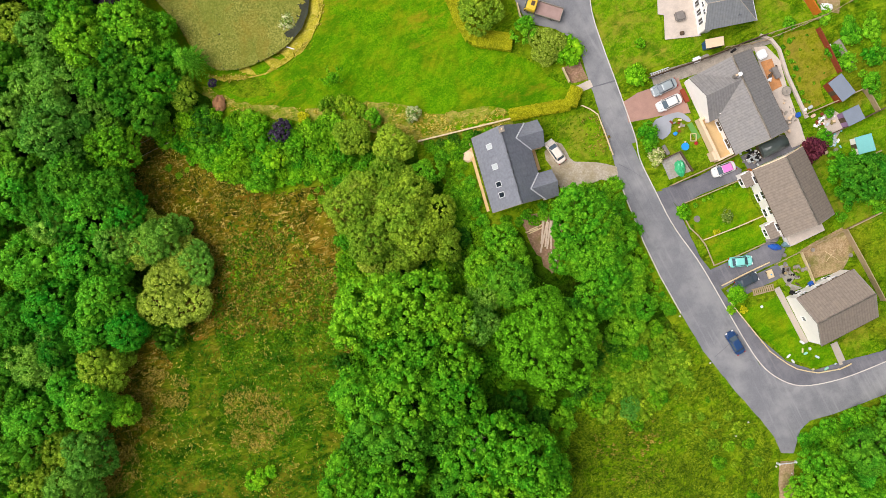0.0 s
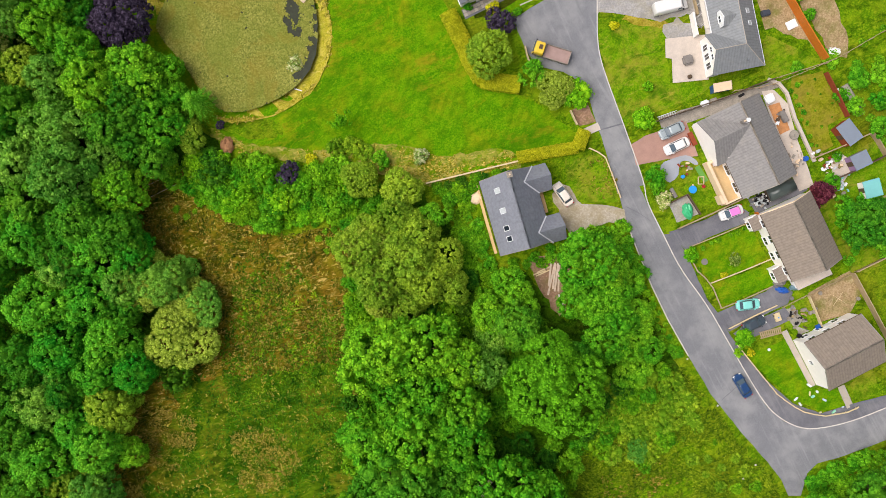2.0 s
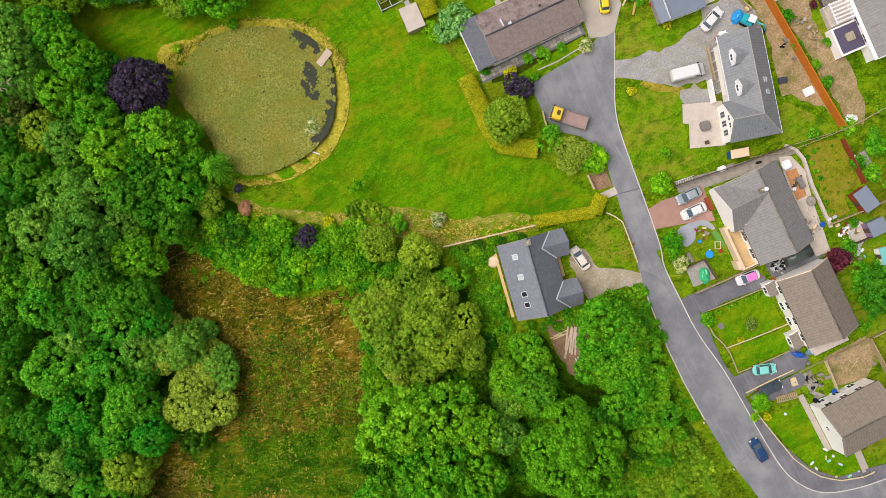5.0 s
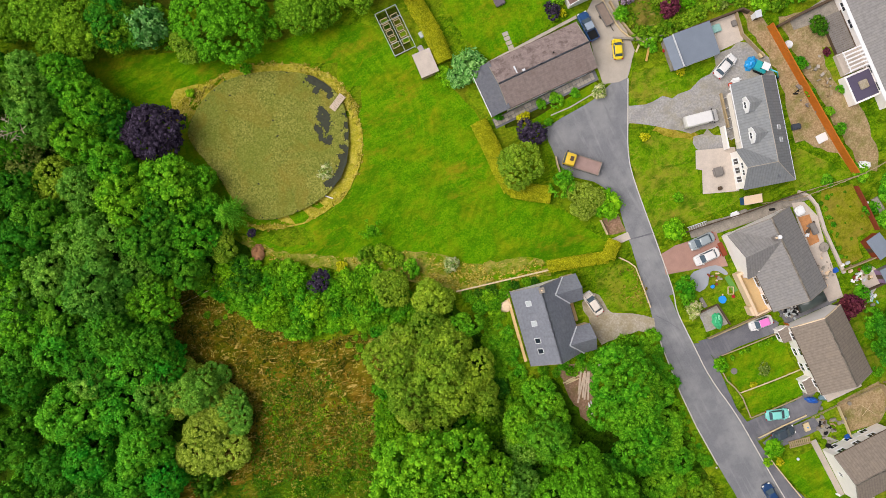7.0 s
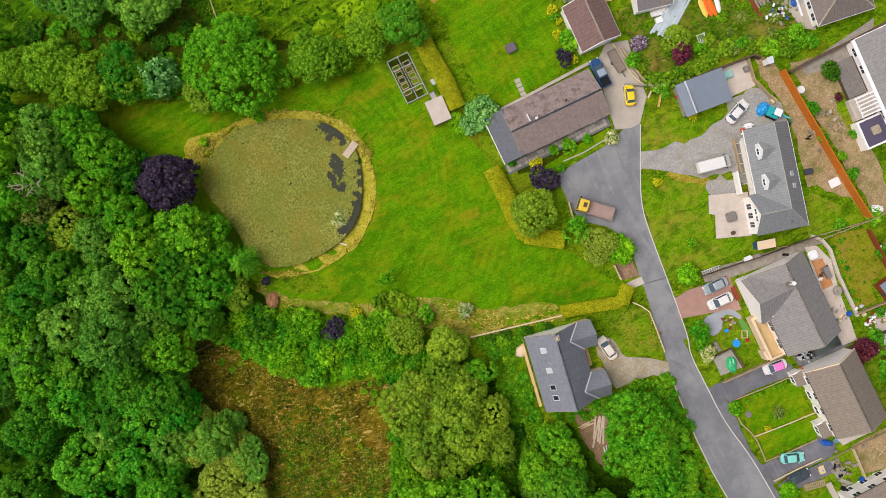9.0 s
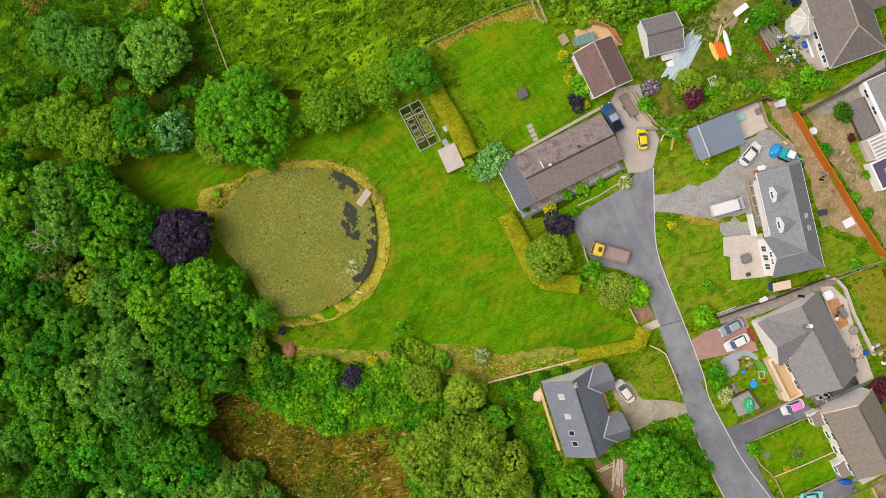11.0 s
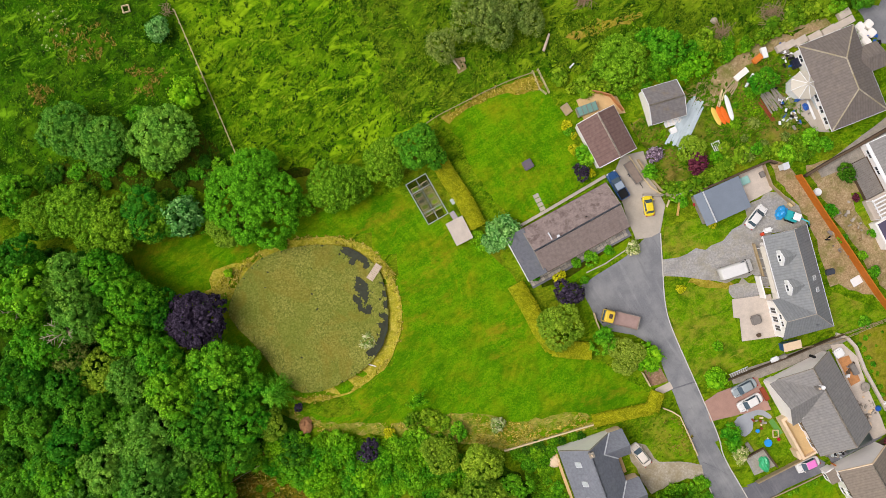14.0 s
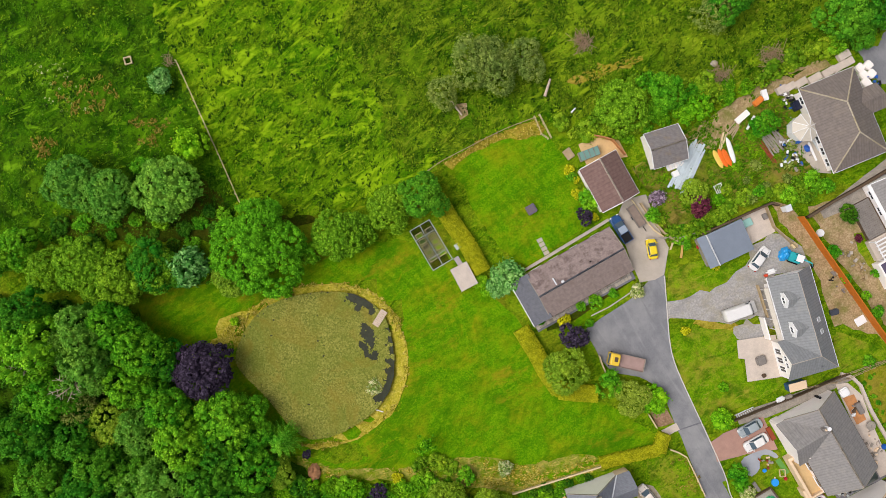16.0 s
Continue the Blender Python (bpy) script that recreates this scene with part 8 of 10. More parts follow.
# ---- hedges ----
hedge([(-0.3, 48.7), (1.7, 44.6), (3.5, 40.3), (5.2, 37.4), (8.3, 36.7), (11.6, 36.3)], 2.9, 1.7, M["leaf_hedge"], "clipped golden hedge round the garden corner", 51)
hedge([(11.1, 24.1), (16.7, 25.0), (21.2, 25.6)], 2.0, 1.5, M["leaf_hedge"], "clipped golden hedge along the lawn", 52)
hedge([(21.2, 25.3), (21.8, 27.0), (22.4, 28.4)], 2.2, 1.7, M["leaf_hedge"], "clipped golden hedge at the lane", 53)
hedge([(-12.5, 72.8), (-10.1, 67.8), (-7.9, 63.9), (-5.9, 59.1)], 3.0, 1.7, M["leaf_hedge"], "clipped golden hedge beside the raised beds", 54)

# ---- fences, walls and edgings ----
fence([(-17.1, 75.2), (-11.1, 78.6), (-3.1, 81.7), (0.9, 83.1), (5.3, 84.2)], 1.1, "weathered post-and-rail fence round the north lawn", M["wood"], 2, 2.2)
fence([(5.4, 84.5), (6.4, 80.9), (7.5, 80.4)], 1.3, "pale slatted gate between posts", M["palewood"], 3, 1.6, boards=False)
fence([(6.3, 84.7), (7.1, 82.5), (7.9, 80.5)], 1.3, "pale slatted fence panel", M["palewood"], 3, 1.6)
fence([(-54.8, 100.6), (-52.0, 91.9), (-48.7, 81.8), (-46.5, 74.9)], 1.1, "thin weathered rail fence across the meadow", M["palewood"], 2, 2.5, 0.14)
fence([(-4.5, 20.1), (3.3, 21.8), (11.6, 23.6)], 0.9, "low pale timber board fence below the lawn", M["palewood"], 0, 1.8, 0.12, True, 0.25)
fence([(23.2, 25.4), (25.7, 24.2), (27.1, 20.4), (28.3, 16.9)], 0.8, "low timber fence beside the lane", M["palewood"], 2, 1.6, cap=0.2)
fence([(32.9, 29.1), (39.0, 31.1), (44.9, 32.9), (50.4, 35.0), (53.6, 36.0)], 1.4, "dark weathered board fence between gardens", M["darkwood"], 1, 2.0, 0.12, True)
fence([(37.9, 11.6), (44.1, 14.3), (48.7, 16.5)], 1.3, "pale board fence along the driveway", M["wood"], 1, 2.0, 0.12, True, 0.14)
fence([(58.0, 16.5), (60.7, 18.1), (66.2, 20.4), (72.3, 23.4)], 1.5, "dark board fence between back gardens", M["darkwood"], 1, 2.0, 0.12, True, 0.12)
fence([(50.6, 14.0), (52.0, 12.6)], 1.4, "orange board gate beside the house", M["orangewood"], 1, 1.0, 0.1, True)
fence([(39.2, 8.0), (41.0, 4.3), (43.2, 2.3), (44.9, -2.0)], 0.5, "low timber edging of the front lawns", M["wood"], 1, 2.0, 0.12, cap=0.2)
fence([(43.2, 2.3), (48.6, 4.3), (53.2, 6.2)], 0.7, "low rail between two front lawns", M["palewood"], 1, 2.2, 0.1, cap=0.14)
fence([(44.9, -2.0), (49.4, -0.2), (53.4, 1.6)], 0.6, "low timber rail along the drive", M["wood"], 1, 2.2, 0.1, cap=0.14)
fence([(39.7, 8.4), (44.9, 10.4), (49.7, 12.4)], 0.5, "low timber rail above the lawn", M["wood"], 1, 2.2, 0.1, cap=0.12)
fence([(46.2, -5.4), (50.4, -3.3), (54.4, -1.5)], 0.5, "low timber rail between two driveways", M["palewood"], 1, 2.2, 0.1, cap=0.2)
fence([(47.3, -8.1), (50.4, -12.1), (54.1, -16.8), (57.8, -19.5), (61.5, -20.4), (66.2, -19.6), (67.3, -18.8)], 0.7, "curved low fence round the corner lawn", M["palewood"], 1, 1.8, 0.1, cap=0.16)
fence([(59.3, -0.1), (60.7, -3.5), (61.4, -5.4)], 0.9, "pale board fence of the yard", M["palewood"], 1, 1.8, 0.1, True)
fence([(55.1, -2.0), (59.8, 0.3), (66.3, 3.3)], 0.9, "weathered rail fence of the yard", M["wood"], 2, 1.8, 0.1)
fence([(66.3, 3.6), (69.1, -1.7), (72.5, -8.4)], 1.6, "tall weathered board fence behind the corner house", M["wood"], 1, 2.0, 0.12, True, 0.14)
fence([(47.1, 63.0), (50.0, 57.7), (54.7, 49.5), (58.5, 43.0), (61.3, 38.6)], 2.2, "tall orange-stained board fence", M["orangewood"], 1, 2.0, 0.14, True, 0.16)
fence([(61.5, 36.6), (63.2, 33.4), (65.2, 29.4)], 1.4, "red-stained timber board fence", M["redwood"], 1, 2.0, 0.12, True, 0.12)
fence([(52.3, 35.6), (55.9, 36.6), (62.2, 38.4), (64.8, 39.7), (70.8, 43.1)], 1.3, "grey rail fence across the back gardens", M["wood"], 2, 2.2, 0.12)
fence([(59.9, 22.8), (65.3, 25.0), (69.3, 26.8), (71.5, 23.0)], 1.4, "weathered board fence behind the sheds", M["wood"], 1, 2.0, 0.12, True, 0.12)
fence([(46.9, 34.1), (52.4, 34.7), (57.8, 36.7), (62.7, 38.6)], 1.2, "grey rail fence behind the bungalow", M["wood"], 2, 2.2, 0.12)
fence([(41.9, 65.2), (43.0, 61.4), (44.2, 60.4), (46.3, 58.0)], 1.2, "weathered panel fence behind the workshop", M["wood"], 1, 1.8, 0.12, True, 0.12)
fence([(21.6, 68.0), (23.2, 65.0), (25.4, 62.1), (27.2, 61.0)], 1.0, "weathered timber retaining fence", M["wood"], 1, 1.6, 0.14, True, 0.3)
fence([(20.3, 68.7), (22.2, 65.1), (24.0, 62.6), (25.8, 61.6)], 0.5, "low curved timber edging", M["palewood"], 0, 1.6, 0.12, True, 0.2)
fence([(12.6, 42.7), (13.2, 40.1), (14.0, 38.7)], 1.0, "pale timber fence panel by the turning head", M["palewood"], 1, 1.6, 0.12, True, 0.12)
fence([(20.1, 31.8), (21.2, 29.4)], 1.0, "pale timber fence by the lane", M["palewood"], 1, 1.6, 0.12, True, 0.12)
ribbon("garden_wall", [(48.4, 62.8), (52.7, 65.0), (57.2, 67.0), (65.2, 70.9)], 0.4, 1.1, M["darkwood"], "dark sleeper wall below the hipped house's garden", "wall")
ribbon("garden_wall", [(22.1, 62.0), (27.7, 61.5), (31.4, 62.6)], 0.3, 0.9, M["stone"], "low stone garden wall", "wall")
ribbon("path_edging", [(11.9, 49.7), (15.2, 51.0), (19.1, 53.2)], 0.2, 0.12, M["concrete"], "pale concrete path edging", "edging")
ribbon("garden_wall", [(0.8, 58.4), (6.1, 60.9), (16.2, 65.8)], 0.5, 0.35, M["concrete"], "low concrete retaining edge behind the long bungalow", "wall")
ribbon("garden_wall", [(52.5, 36.0), (54.3, 35.2), (55.6, 33.6), (57.0, 29.4), (60.3, 22.3)], 0.5, 0.5, M["paleconcrete"], "low curved patio wall", "wall")
ribbon("crossing", [(22.4, 28.1), (25.0, 29.2)], 1.3, 0.09, M["paleconcrete"], "pale concrete slab at a field gate", "path", base=0.0)


# ---- vehicles ----
WHITE = paint("white_car_paint", 226, 224, 220)


def cars():
    rows = (
        ((49.2, -16.9), (47.1, -13.2), 1.75, 1.45, paint("dark_blue_car_paint", 34, 66, 108), "dark blue hatchback parked on the lane"),
        ((38.9, 28.9), (34.8, 27.1), 1.8, 1.45, paint("silver_grey_car_paint", 160, 170, 172, 0.1), "silver-grey hatchback on the red paved drive"),
        ((39.7, 26.3), (35.6, 24.5), 1.8, 1.5, WHITE, "white hatchback on the red paved drive"),
        ((19.9, 15.9), (17.4, 19.6), 1.75, 1.6, paint("ivory_car_paint", 228, 218, 204), "ivory estate car on the gravel drive"),
        ((47.2, -1.6), (51.2, -1.2), 1.75, 1.45, paint("turquoise_car_paint", 130, 212, 200), "pale turquoise saloon car on a drive"),
        ((48.3, -5.5), (52.0, -3.8), 1.75, 1.45, paint("charcoal_car_paint", 62, 72, 80), "charcoal hatchback on a short drive"),
        ((38.7, 55.1), (41.7, 58.4), 1.8, 1.45, WHITE, "white estate car on the grey gravel"),
        ((23.0, 58.4), (22.7, 62.0), 1.7, 1.45, paint("yellow_car_paint", 232, 206, 40), "yellow hatchback on the concrete forecourt"),
    )
    for tail, nose, w, h, p, label in rows:
        car_at(tail, nose, w, h, p, label)
    car_at((48.5, 14.8), (44.6, 13.4), 1.75, 1.5, WHITE, "white hatchback with a pink roof on a drive", top=paint("pink_vinyl", 238, 130, 204))
    car_at((19.1, 61.7), (16.9, 66.3), 1.9, 1.75, paint("blue_pickup_paint", 40, 78, 124), "dark blue pickup truck on the concrete forecourt", cabin=(0.34, 0.86), bed=True, top=paint("pale_steel_paint", 150, 164, 178))


cars()


def van():
    a, b = (33.6, 47.6), (39.1, 48.9)
    L = math.dist(a, b)
    root = thing("van", "long white panel van parked on gravel", "van", ground_pose((a[0] + b[0]) / 2, (a[1] + b[1]) / 2, heading(a, b), 0.04), "parked cars")
    h, w = L / 2, 1.0
    part("body", loft([(0.25, -h, h, w - 0.04, 0.15), (0.9, -h, h + 0.02, w, 0.2), (1.15, -h, h - 0.1, w, 0.25), (1.2, -h, h - 0.75, w, 0.2), (2.2, -h + 0.03, h - 1.3, w - 0.08, 0.2), (2.32, -h + 0.12, h - 1.45, w - 0.2, 0.2)]), WHITE, root)
    bm = bmesh.new()
    panel(bm, [(h - 0.72, -w + 0.16, 1.25), (h - 0.72, w - 0.16, 1.25), (h - 1.25, w - 0.22, 2.12), (h - 1.25, -w + 0.22, 2.12)], 0.03)
    part("windscreen", bm, M["carglass"], root)
    for s in (-1, 1):
        bm = bmesh.new()
        panel(bm, [(h - 1.0, s * w, 1.3), (h - 1.9, s * w, 1.3), (h - 1.9, s * (w - 0.06), 2.0), (h - 1.4, s * (w - 0.06), 2.0)], 0.02)
        part("side_window", bm, M["carglass"], root)
        part("headlight", boxes((h - 0.2, h + 0.03, min(s * 0.6, s * 0.92), max(s * 0.6, s * 0.92), 0.7, 0.95), bevel=0.03), M["lamp"], root)
        part("door_mirror", boxes((h - 1.0, h - 0.85, min(s * 1.0, s * 1.22), max(s * 1.0, s * 1.22), 1.2, 1.5), bevel=0.03), M["tyre"], root)
    wheels(root, (-h + 1.0, h - 0.9), w - 0.03, 0.34)


van()


def lorry():
    a, b = (19.9, 40.4), (13.9, 42.4)
    L = math.dist(a, b)
    root = thing("lorry", "flatbed lorry with a yellow cab and brown drop-side bed", "lorry", ground_pose((a[0] + b[0]) / 2, (a[1] + b[1]) / 2, heading(a, b), 0.05))
    h, w = L / 2, 1.08
    yellow = paint("yellow_lorry_paint", 226, 190, 60)
    part("chassis", boxes((-h + 0.2, h - 0.4, -0.4, 0.4, 0.5, 0.75)), M["tyre"], root)
    cab = part("cab", loft([(0.45, h - 1.9, h, w - 0.05, 0.15), (1.4, h - 1.9, h, w, 0.18), (2.15, h - 1.85, h - 0.35, w - 0.1, 0.2), (2.25, h - 1.75, h - 0.5, w - 0.2, 0.2)]), yellow, root)
    bm = bmesh.new()
    panel(bm, [(h - 0.03, -w + 0.15, 1.42), (h - 0.03, w - 0.15, 1.42), (h - 0.34, w - 0.2, 2.08), (h - 0.34, -w + 0.2, 2.08)], 0.02)
    part("windscreen", bm, M["carglass"], cab)
    part("roof_hatch", boxes((h - 1.5, h - 0.9, -0.5, 0.3, 2.24, 2.32), bevel=0.03), M["darkwood"], cab)
    for s in (-1, 1):
        part("door_mirror", boxes((h - 0.3, h - 0.15, min(s * 1.08, s * 1.3), max(s * 1.08, s * 1.3), 1.5, 1.9)), M["tyre"], cab)
    bed = part("load_bed", boxes((-h, h - 2.0, -w - 0.04, w + 0.04, 0.85, 1.0)), plain_mat("rusty_bed", srgb(164, 138, 130), 0.85, 0, 0.15, 0.9, 0.12), root, "worn brown load bed")
    for q in ((-h, h - 2.0, -w - 0.08, -w - 0.02), (-h, h - 2.0, w + 0.02, w + 0.08), (-h - 0.04, -h + 0.04, -w, w), (h - 2.06, h - 1.98, -w, w)):
        part("drop_side", boxes((*q, 0.85, 1.4)), M["stone"], bed)
    wheels(root, (-h + 1.2, h - 1.1), w - 0.05, 0.42)


lorry()


# ---- things in the gardens ----
def cover(name, x, y, L, W, H, turn, mat, label, category, seed=1):
    """Something heaped under a sheet: an uneven rounded mound."""
    rnd = random.Random(seed)
    bm = bmesh.new()
    bmesh.ops.create_icosphere(bm, subdivisions=3, radius=1.0)
    for v in bm.verts:
        n = 1 + 0.25 * noise.noise(v.co * 2.2 + Vector((seed, 0, 0))) - 0.3 * abs(noise.noise(v.co * 4.5 + Vector((0, seed, 0))))
        v.co = Vector((v.co.x * L / 2, v.co.y * W / 2, max(-0.05, v.co.z) * H)) * n
    ob = new(name, mesh_of(name, bm, mat))
    ob.matrix_basis = ground_pose(x, y, turn, 0.02)
    return tagged(ob, label, category)


def crate(name, x, y, L, W, H, turn, mat, label, category, bevel=0.05, up=0.05):
    ob = new(name, mesh_of(name, boxes((-L / 2, L / 2, -W / 2, W / 2, 0, H), bevel=min(bevel, H * 0.3)), mat))
    ob.matrix_basis = ground_pose(x, y, turn, up)
    return tagged(ob, label, category)


def plank_stack(at, L, n, mat, label, turn, seed, w=0.22, name="timber"):
    rnd = random.Random(seed)
    root = thing("timber_pile", label, "timber", ground_pose(*at, turn, 0.06))
    for k in range(n):
        l = L * rnd.uniform(0.7, 1.1)
        part(name, boxes((-l / 2, l / 2, -w / 2, w / 2, 0, 0.1)), mat, root, m=pose(rnd.uniform(-0.5, 0.5), (k - n / 2) * w * 1.3, 0.06 + 0.05 * (k % 3), 0, 0, rnd.uniform(-9, 9)))


def jetty():
    root = thing("jetty", "small weathered timber jetty at the pond's edge", "jetty", Matrix.Translation((*(-24.4, 52.8), POND_LEVEL + 0.62)) @ Matrix.Rotation(radians(52), 4, "Z"))
    for k in range(9):
        part("plank", boxes((-1.5 + 0.34 * k, -1.5 + 0.34 * k + 0.31, -0.62, 0.62, 0, 0.06)), M["deadwood"], root)
    for a in (-1.3, 1.3):
        for b in (-0.5, 0.5):
            part("post", tube(bmesh.new(), (a, b, -1.2), (a, b, 0.0), 0.08, 0.08), M["wood"], root)


jetty()


def raised_beds():
    x, y, turn, L, W = plan(*[(-17.6, 67.3), (-14.3, 60.2), (-10.6, 61.4)])
    root = thing("vegetable_plot", "fenced vegetable plot of timber raised beds", "garden plot", ground_pose(x, y, turn))
    part("soil", boxes((-L / 2, L / 2, -W / 2, W / 2, -0.2, 0.12)), M["ditch"], root)
    white = M["paleglass"]
    for s in (-1, 1):
        part("top_rail", boxes((-L / 2, L / 2, s * W / 2 - 0.05, s * W / 2 + 0.05, 0.9, 1.0)), white, root, "thin pale rail of the plot's cage")
        part("top_rail", boxes((s * L / 2 - 0.05, s * L / 2 + 0.05, -W / 2 + 0.05, W / 2 - 0.05, 0.9, 1.0)), white, root, "thin pale rail of the plot's cage")
        for k in range(5):
            a = -L / 2 + L * k / 4
            part("post", boxes((a - 0.05, a + 0.05, s * W / 2 - 0.05, s * W / 2 + 0.05, -0.2, 0.9)), white, root)
    part("middle_rail", boxes((-L / 2 + 0.05, L / 2 - 0.05, -0.05, 0.05, 0.9, 1.0)), white, root)
    for a in (-L / 4, L / 4):
        part("cross_rail", boxes((a - 0.04, a + 0.04, -W / 2 + 0.05, W / 2 - 0.05, 1.0, 1.07)), white, root)
    rnd = random.Random(8)
    for k in range(5):
        cx = -L / 2 + 1.5 + k * (L - 2.2) / 5
        for cy, bw in ((-W / 4, W / 2 - 0.7), (W / 4, W / 2 - 0.7)):
            bed = part("bed_frame", boxes((cx - 0.45, cx + 0.45, cy - bw / 2, cy - bw / 2 + 0.07, 0.1, 0.4), (cx - 0.45, cx + 0.45, cy + bw / 2 - 0.07, cy + bw / 2, 0.1, 0.4),
                                           (cx - 0.45, cx - 0.38, cy - bw / 2 + 0.07, cy + bw / 2 - 0.07, 0.1, 0.4), (cx + 0.38, cx + 0.45, cy - bw / 2 + 0.07, cy + bw / 2 - 0.07, 0.1, 0.4)), M["palewood"], root)
            part("crop", boxes((cx - 0.38, cx + 0.38, cy - bw / 2 + 0.07, cy + bw / 2 - 0.07, 0.1, 0.22 + 0.08 * rnd.random())), M[rnd.choice(("undersoil", "greenfield", "meadow", "garden"))], bed)
    crate("planter", -9.7, 63.9, 1.0, 1.0, 0.5, -60, M["paleglass"], "small square white-edged planter of dark soil", "planter", 0.04)
    crate("paving_slab", -9.6, 60.9, 2.6, 0.9, 0.1, -62, paint("lilac_grey_stone", 176, 166, 170), "long lilac-grey paving slab beside the beds", "paving", 0.02)


raised_beds()
small_shed(*[(-11.4, 60.0), (-9.8, 56.1), (-7.0, 57.6)], 2.0, M["paleconcrete"], M["wood"], "small garden shed with a pale pinkish flat roof", 0.08)
crate("lawn_table", *(3.4, 68.9), 1.7, 1.6, 0.7, 25, paint("slate_purple_stone", 108, 98, 106), "square slate-topped stone table on the lawn", "table", 0.12)
for at in [(4.4, 63.5), (4.7, 62.75), (5.0, 62.0), (5.3, 61.25)]:
    crate("stepping_stone", *at, 1.0, 0.68, 0.06, 22, M["concrete"], "pale stepping stone set in the lawn", "paving", 0.02)
crate("patio_table", *(39.4, 39.5), 1.7, 1.6, 0.75, 15, M["deckgrey"], "dark round-cornered patio table", "table", 0.3, 0.35)
crate("planter", *(39.8, 36.8), 0.7, 0.6, 0.5, 15, M["darkwood"], "dark planter on the terrace", "planter", 0.1, 0.32)
cover("blue_tarpaulin", *(44.4, 57.1), 2.6, 1.9, 1.5, 60, paint("blue_tarpaulin", 30, 150, 214), "bright blue tarpaulin over a heap", "tarpaulin", 3)


def digger():
    at = (45.9, 56.3)
    root = thing("mini_digger", "small teal digger with a white cab roof", "digger", ground_pose(*at, -25, 0.05))
    teal = paint("teal_plant_paint", 40, 170, 176)
    for s in (-1, 1):
        part("track", boxes((-1.0, 1.0, s * 0.75 - 0.2, s * 0.75 + 0.2, 0, 0.45), bevel=0.15), M["tyre"], root)
    part("body", boxes((-1.1, 0.9, -0.8, 0.8, 0.5, 1.2), bevel=0.12), teal, root)
    part("cab_roof", boxes((-0.3, 0.9, -0.6, 0.6, 2.0, 2.12), bevel=0.04), M["trim"], root)
    for a in (-0.2, 0.8):
        for b in (-0.5, 0.5):
            part("cab_post", boxes((a - 0.04, a + 0.04, b - 0.04, b + 0.04, 1.2, 2.0)), M["tyre"], root)
    part("boom", tube(bmesh.new(), (0.9, 0.2, 1.0), (2.4, -0.1, 1.9), 0.16, 0.12), teal, root)
    part("arm", tube(bmesh.new(), (2.4, -0.1, 1.9), (3.2, -0.3, 0.7), 0.12, 0.1), teal, root)
    part("bucket", boxes((3.0, 3.4, -0.6, 0.0, 0.25, 0.7), bevel=0.08), M["tyre"], root)


digger()
crate("oil_tank", *(42.0, 54.4), 1.7, 0.8, 1.0, 10, M["trim"], "white oblong plastic oil tank", "tank", 0.3)
crate("gas_box", *(41.2, 53.8), 0.6, 0.5, 0.5, 20, paint("orange_red_plastic", 214, 80, 50), "small orange-red plastic box", "box", 0.08)
crate("pallet_box", *(46.0, 58.4), 0.9, 0.8, 0.7, 40, M["palewood"], "small pale timber crate", "crate", 0.05)
crate("garden_bench", *(51.8, 46.6), 1.5, 1.0, 0.7, 10, paint("dark_grey_rattan", 66, 70, 78), "dark grey rattan garden seat", "seat", 0.15)
crate("white_sheet", *(56.1, 44.7), 1.8, 1.4, 0.25, 25, M["trim"], "white folded sheet on the ground", "sheet", 0.08)
fence([(39.6, 52.3), (40.2, 49.7), (40.9, 46.8)], 0.9, "weathered slatted pallet fence beside the gravel", M["wood"], 1, 1.3, 0.12, True, 0.3)
crate("glass_table", *(38.7, 62.9), 1.8, 1.3, 0.5, 20, paint("pale_teal_glass", 150, 196, 186), "pale teal glazed table on the concrete slab", "table", 0.1, 0.12)
crate("tool_chest", *(41.7, 63.7), 0.8, 1.0, 0.5, 20, M["deckgrey"], "dark grey chest on the concrete slab", "chest", 0.08, 0.12)
crate("green_crate", *(28.2, 60.6), 1.9, 0.5, 0.4, 5, paint("leaf_green_plastic", 110, 160, 60), "long green plastic trough on the grass", "trough", 0.1)
crate("red_bucket", *(30.5, 59.7), 0.5, 0.6, 0.5, 5, paint("deep_red_plastic", 170, 40, 44), "small red bucket beside the workshop", "bucket", 0.1)
plank_stack((27.6, 59.2), 2.7, 1, paint("pale_orange_timber", 206, 164, 92), "pale orange timber baulk on the grass", 72, 5, 0.36)
plank_stack((26.0, 60.2), 1.6, 1, M["palewood"], "pale plank on the grass", 65, 6, 0.3)


def trailer():
    x, y, turn, L, W = plan(*[(19.2, 67.3), (21.0, 63.9), (22.3, 64.5)])
    root = thing("trailer", "brown flat trailer on the forecourt", "trailer", ground_pose(x, y, turn, 0.05))
    part("deck", boxes((-L / 2, L / 2, -W / 2, W / 2, 0.5, 0.62)), plain_mat("grey_brown_boards", srgb(140, 124, 112), 0.9, 0, 0.15, 0.6, 0.1), root)
    for s in (-1, 1):
        part("side", boxes((-L / 2, L / 2, s * W / 2 - 0.05, s * W / 2 + 0.05, 0.5, 0.85)), M["deckgrey"], root)
        part("end", boxes((s * L / 2 - 0.05, s * L / 2 + 0.05, -W / 2 + 0.05, W / 2 - 0.05, 0.5, 0.85)), M["deckgrey"], root)
    part("drawbar", tube(bmesh.new(), (L / 2, 0, 0.5), (L / 2 + 1.2, 0, 0.5), 0.06, 0.05), M["tyre"], root)
    wheels(root, (0,), W / 2 + 0.15, 0.28)


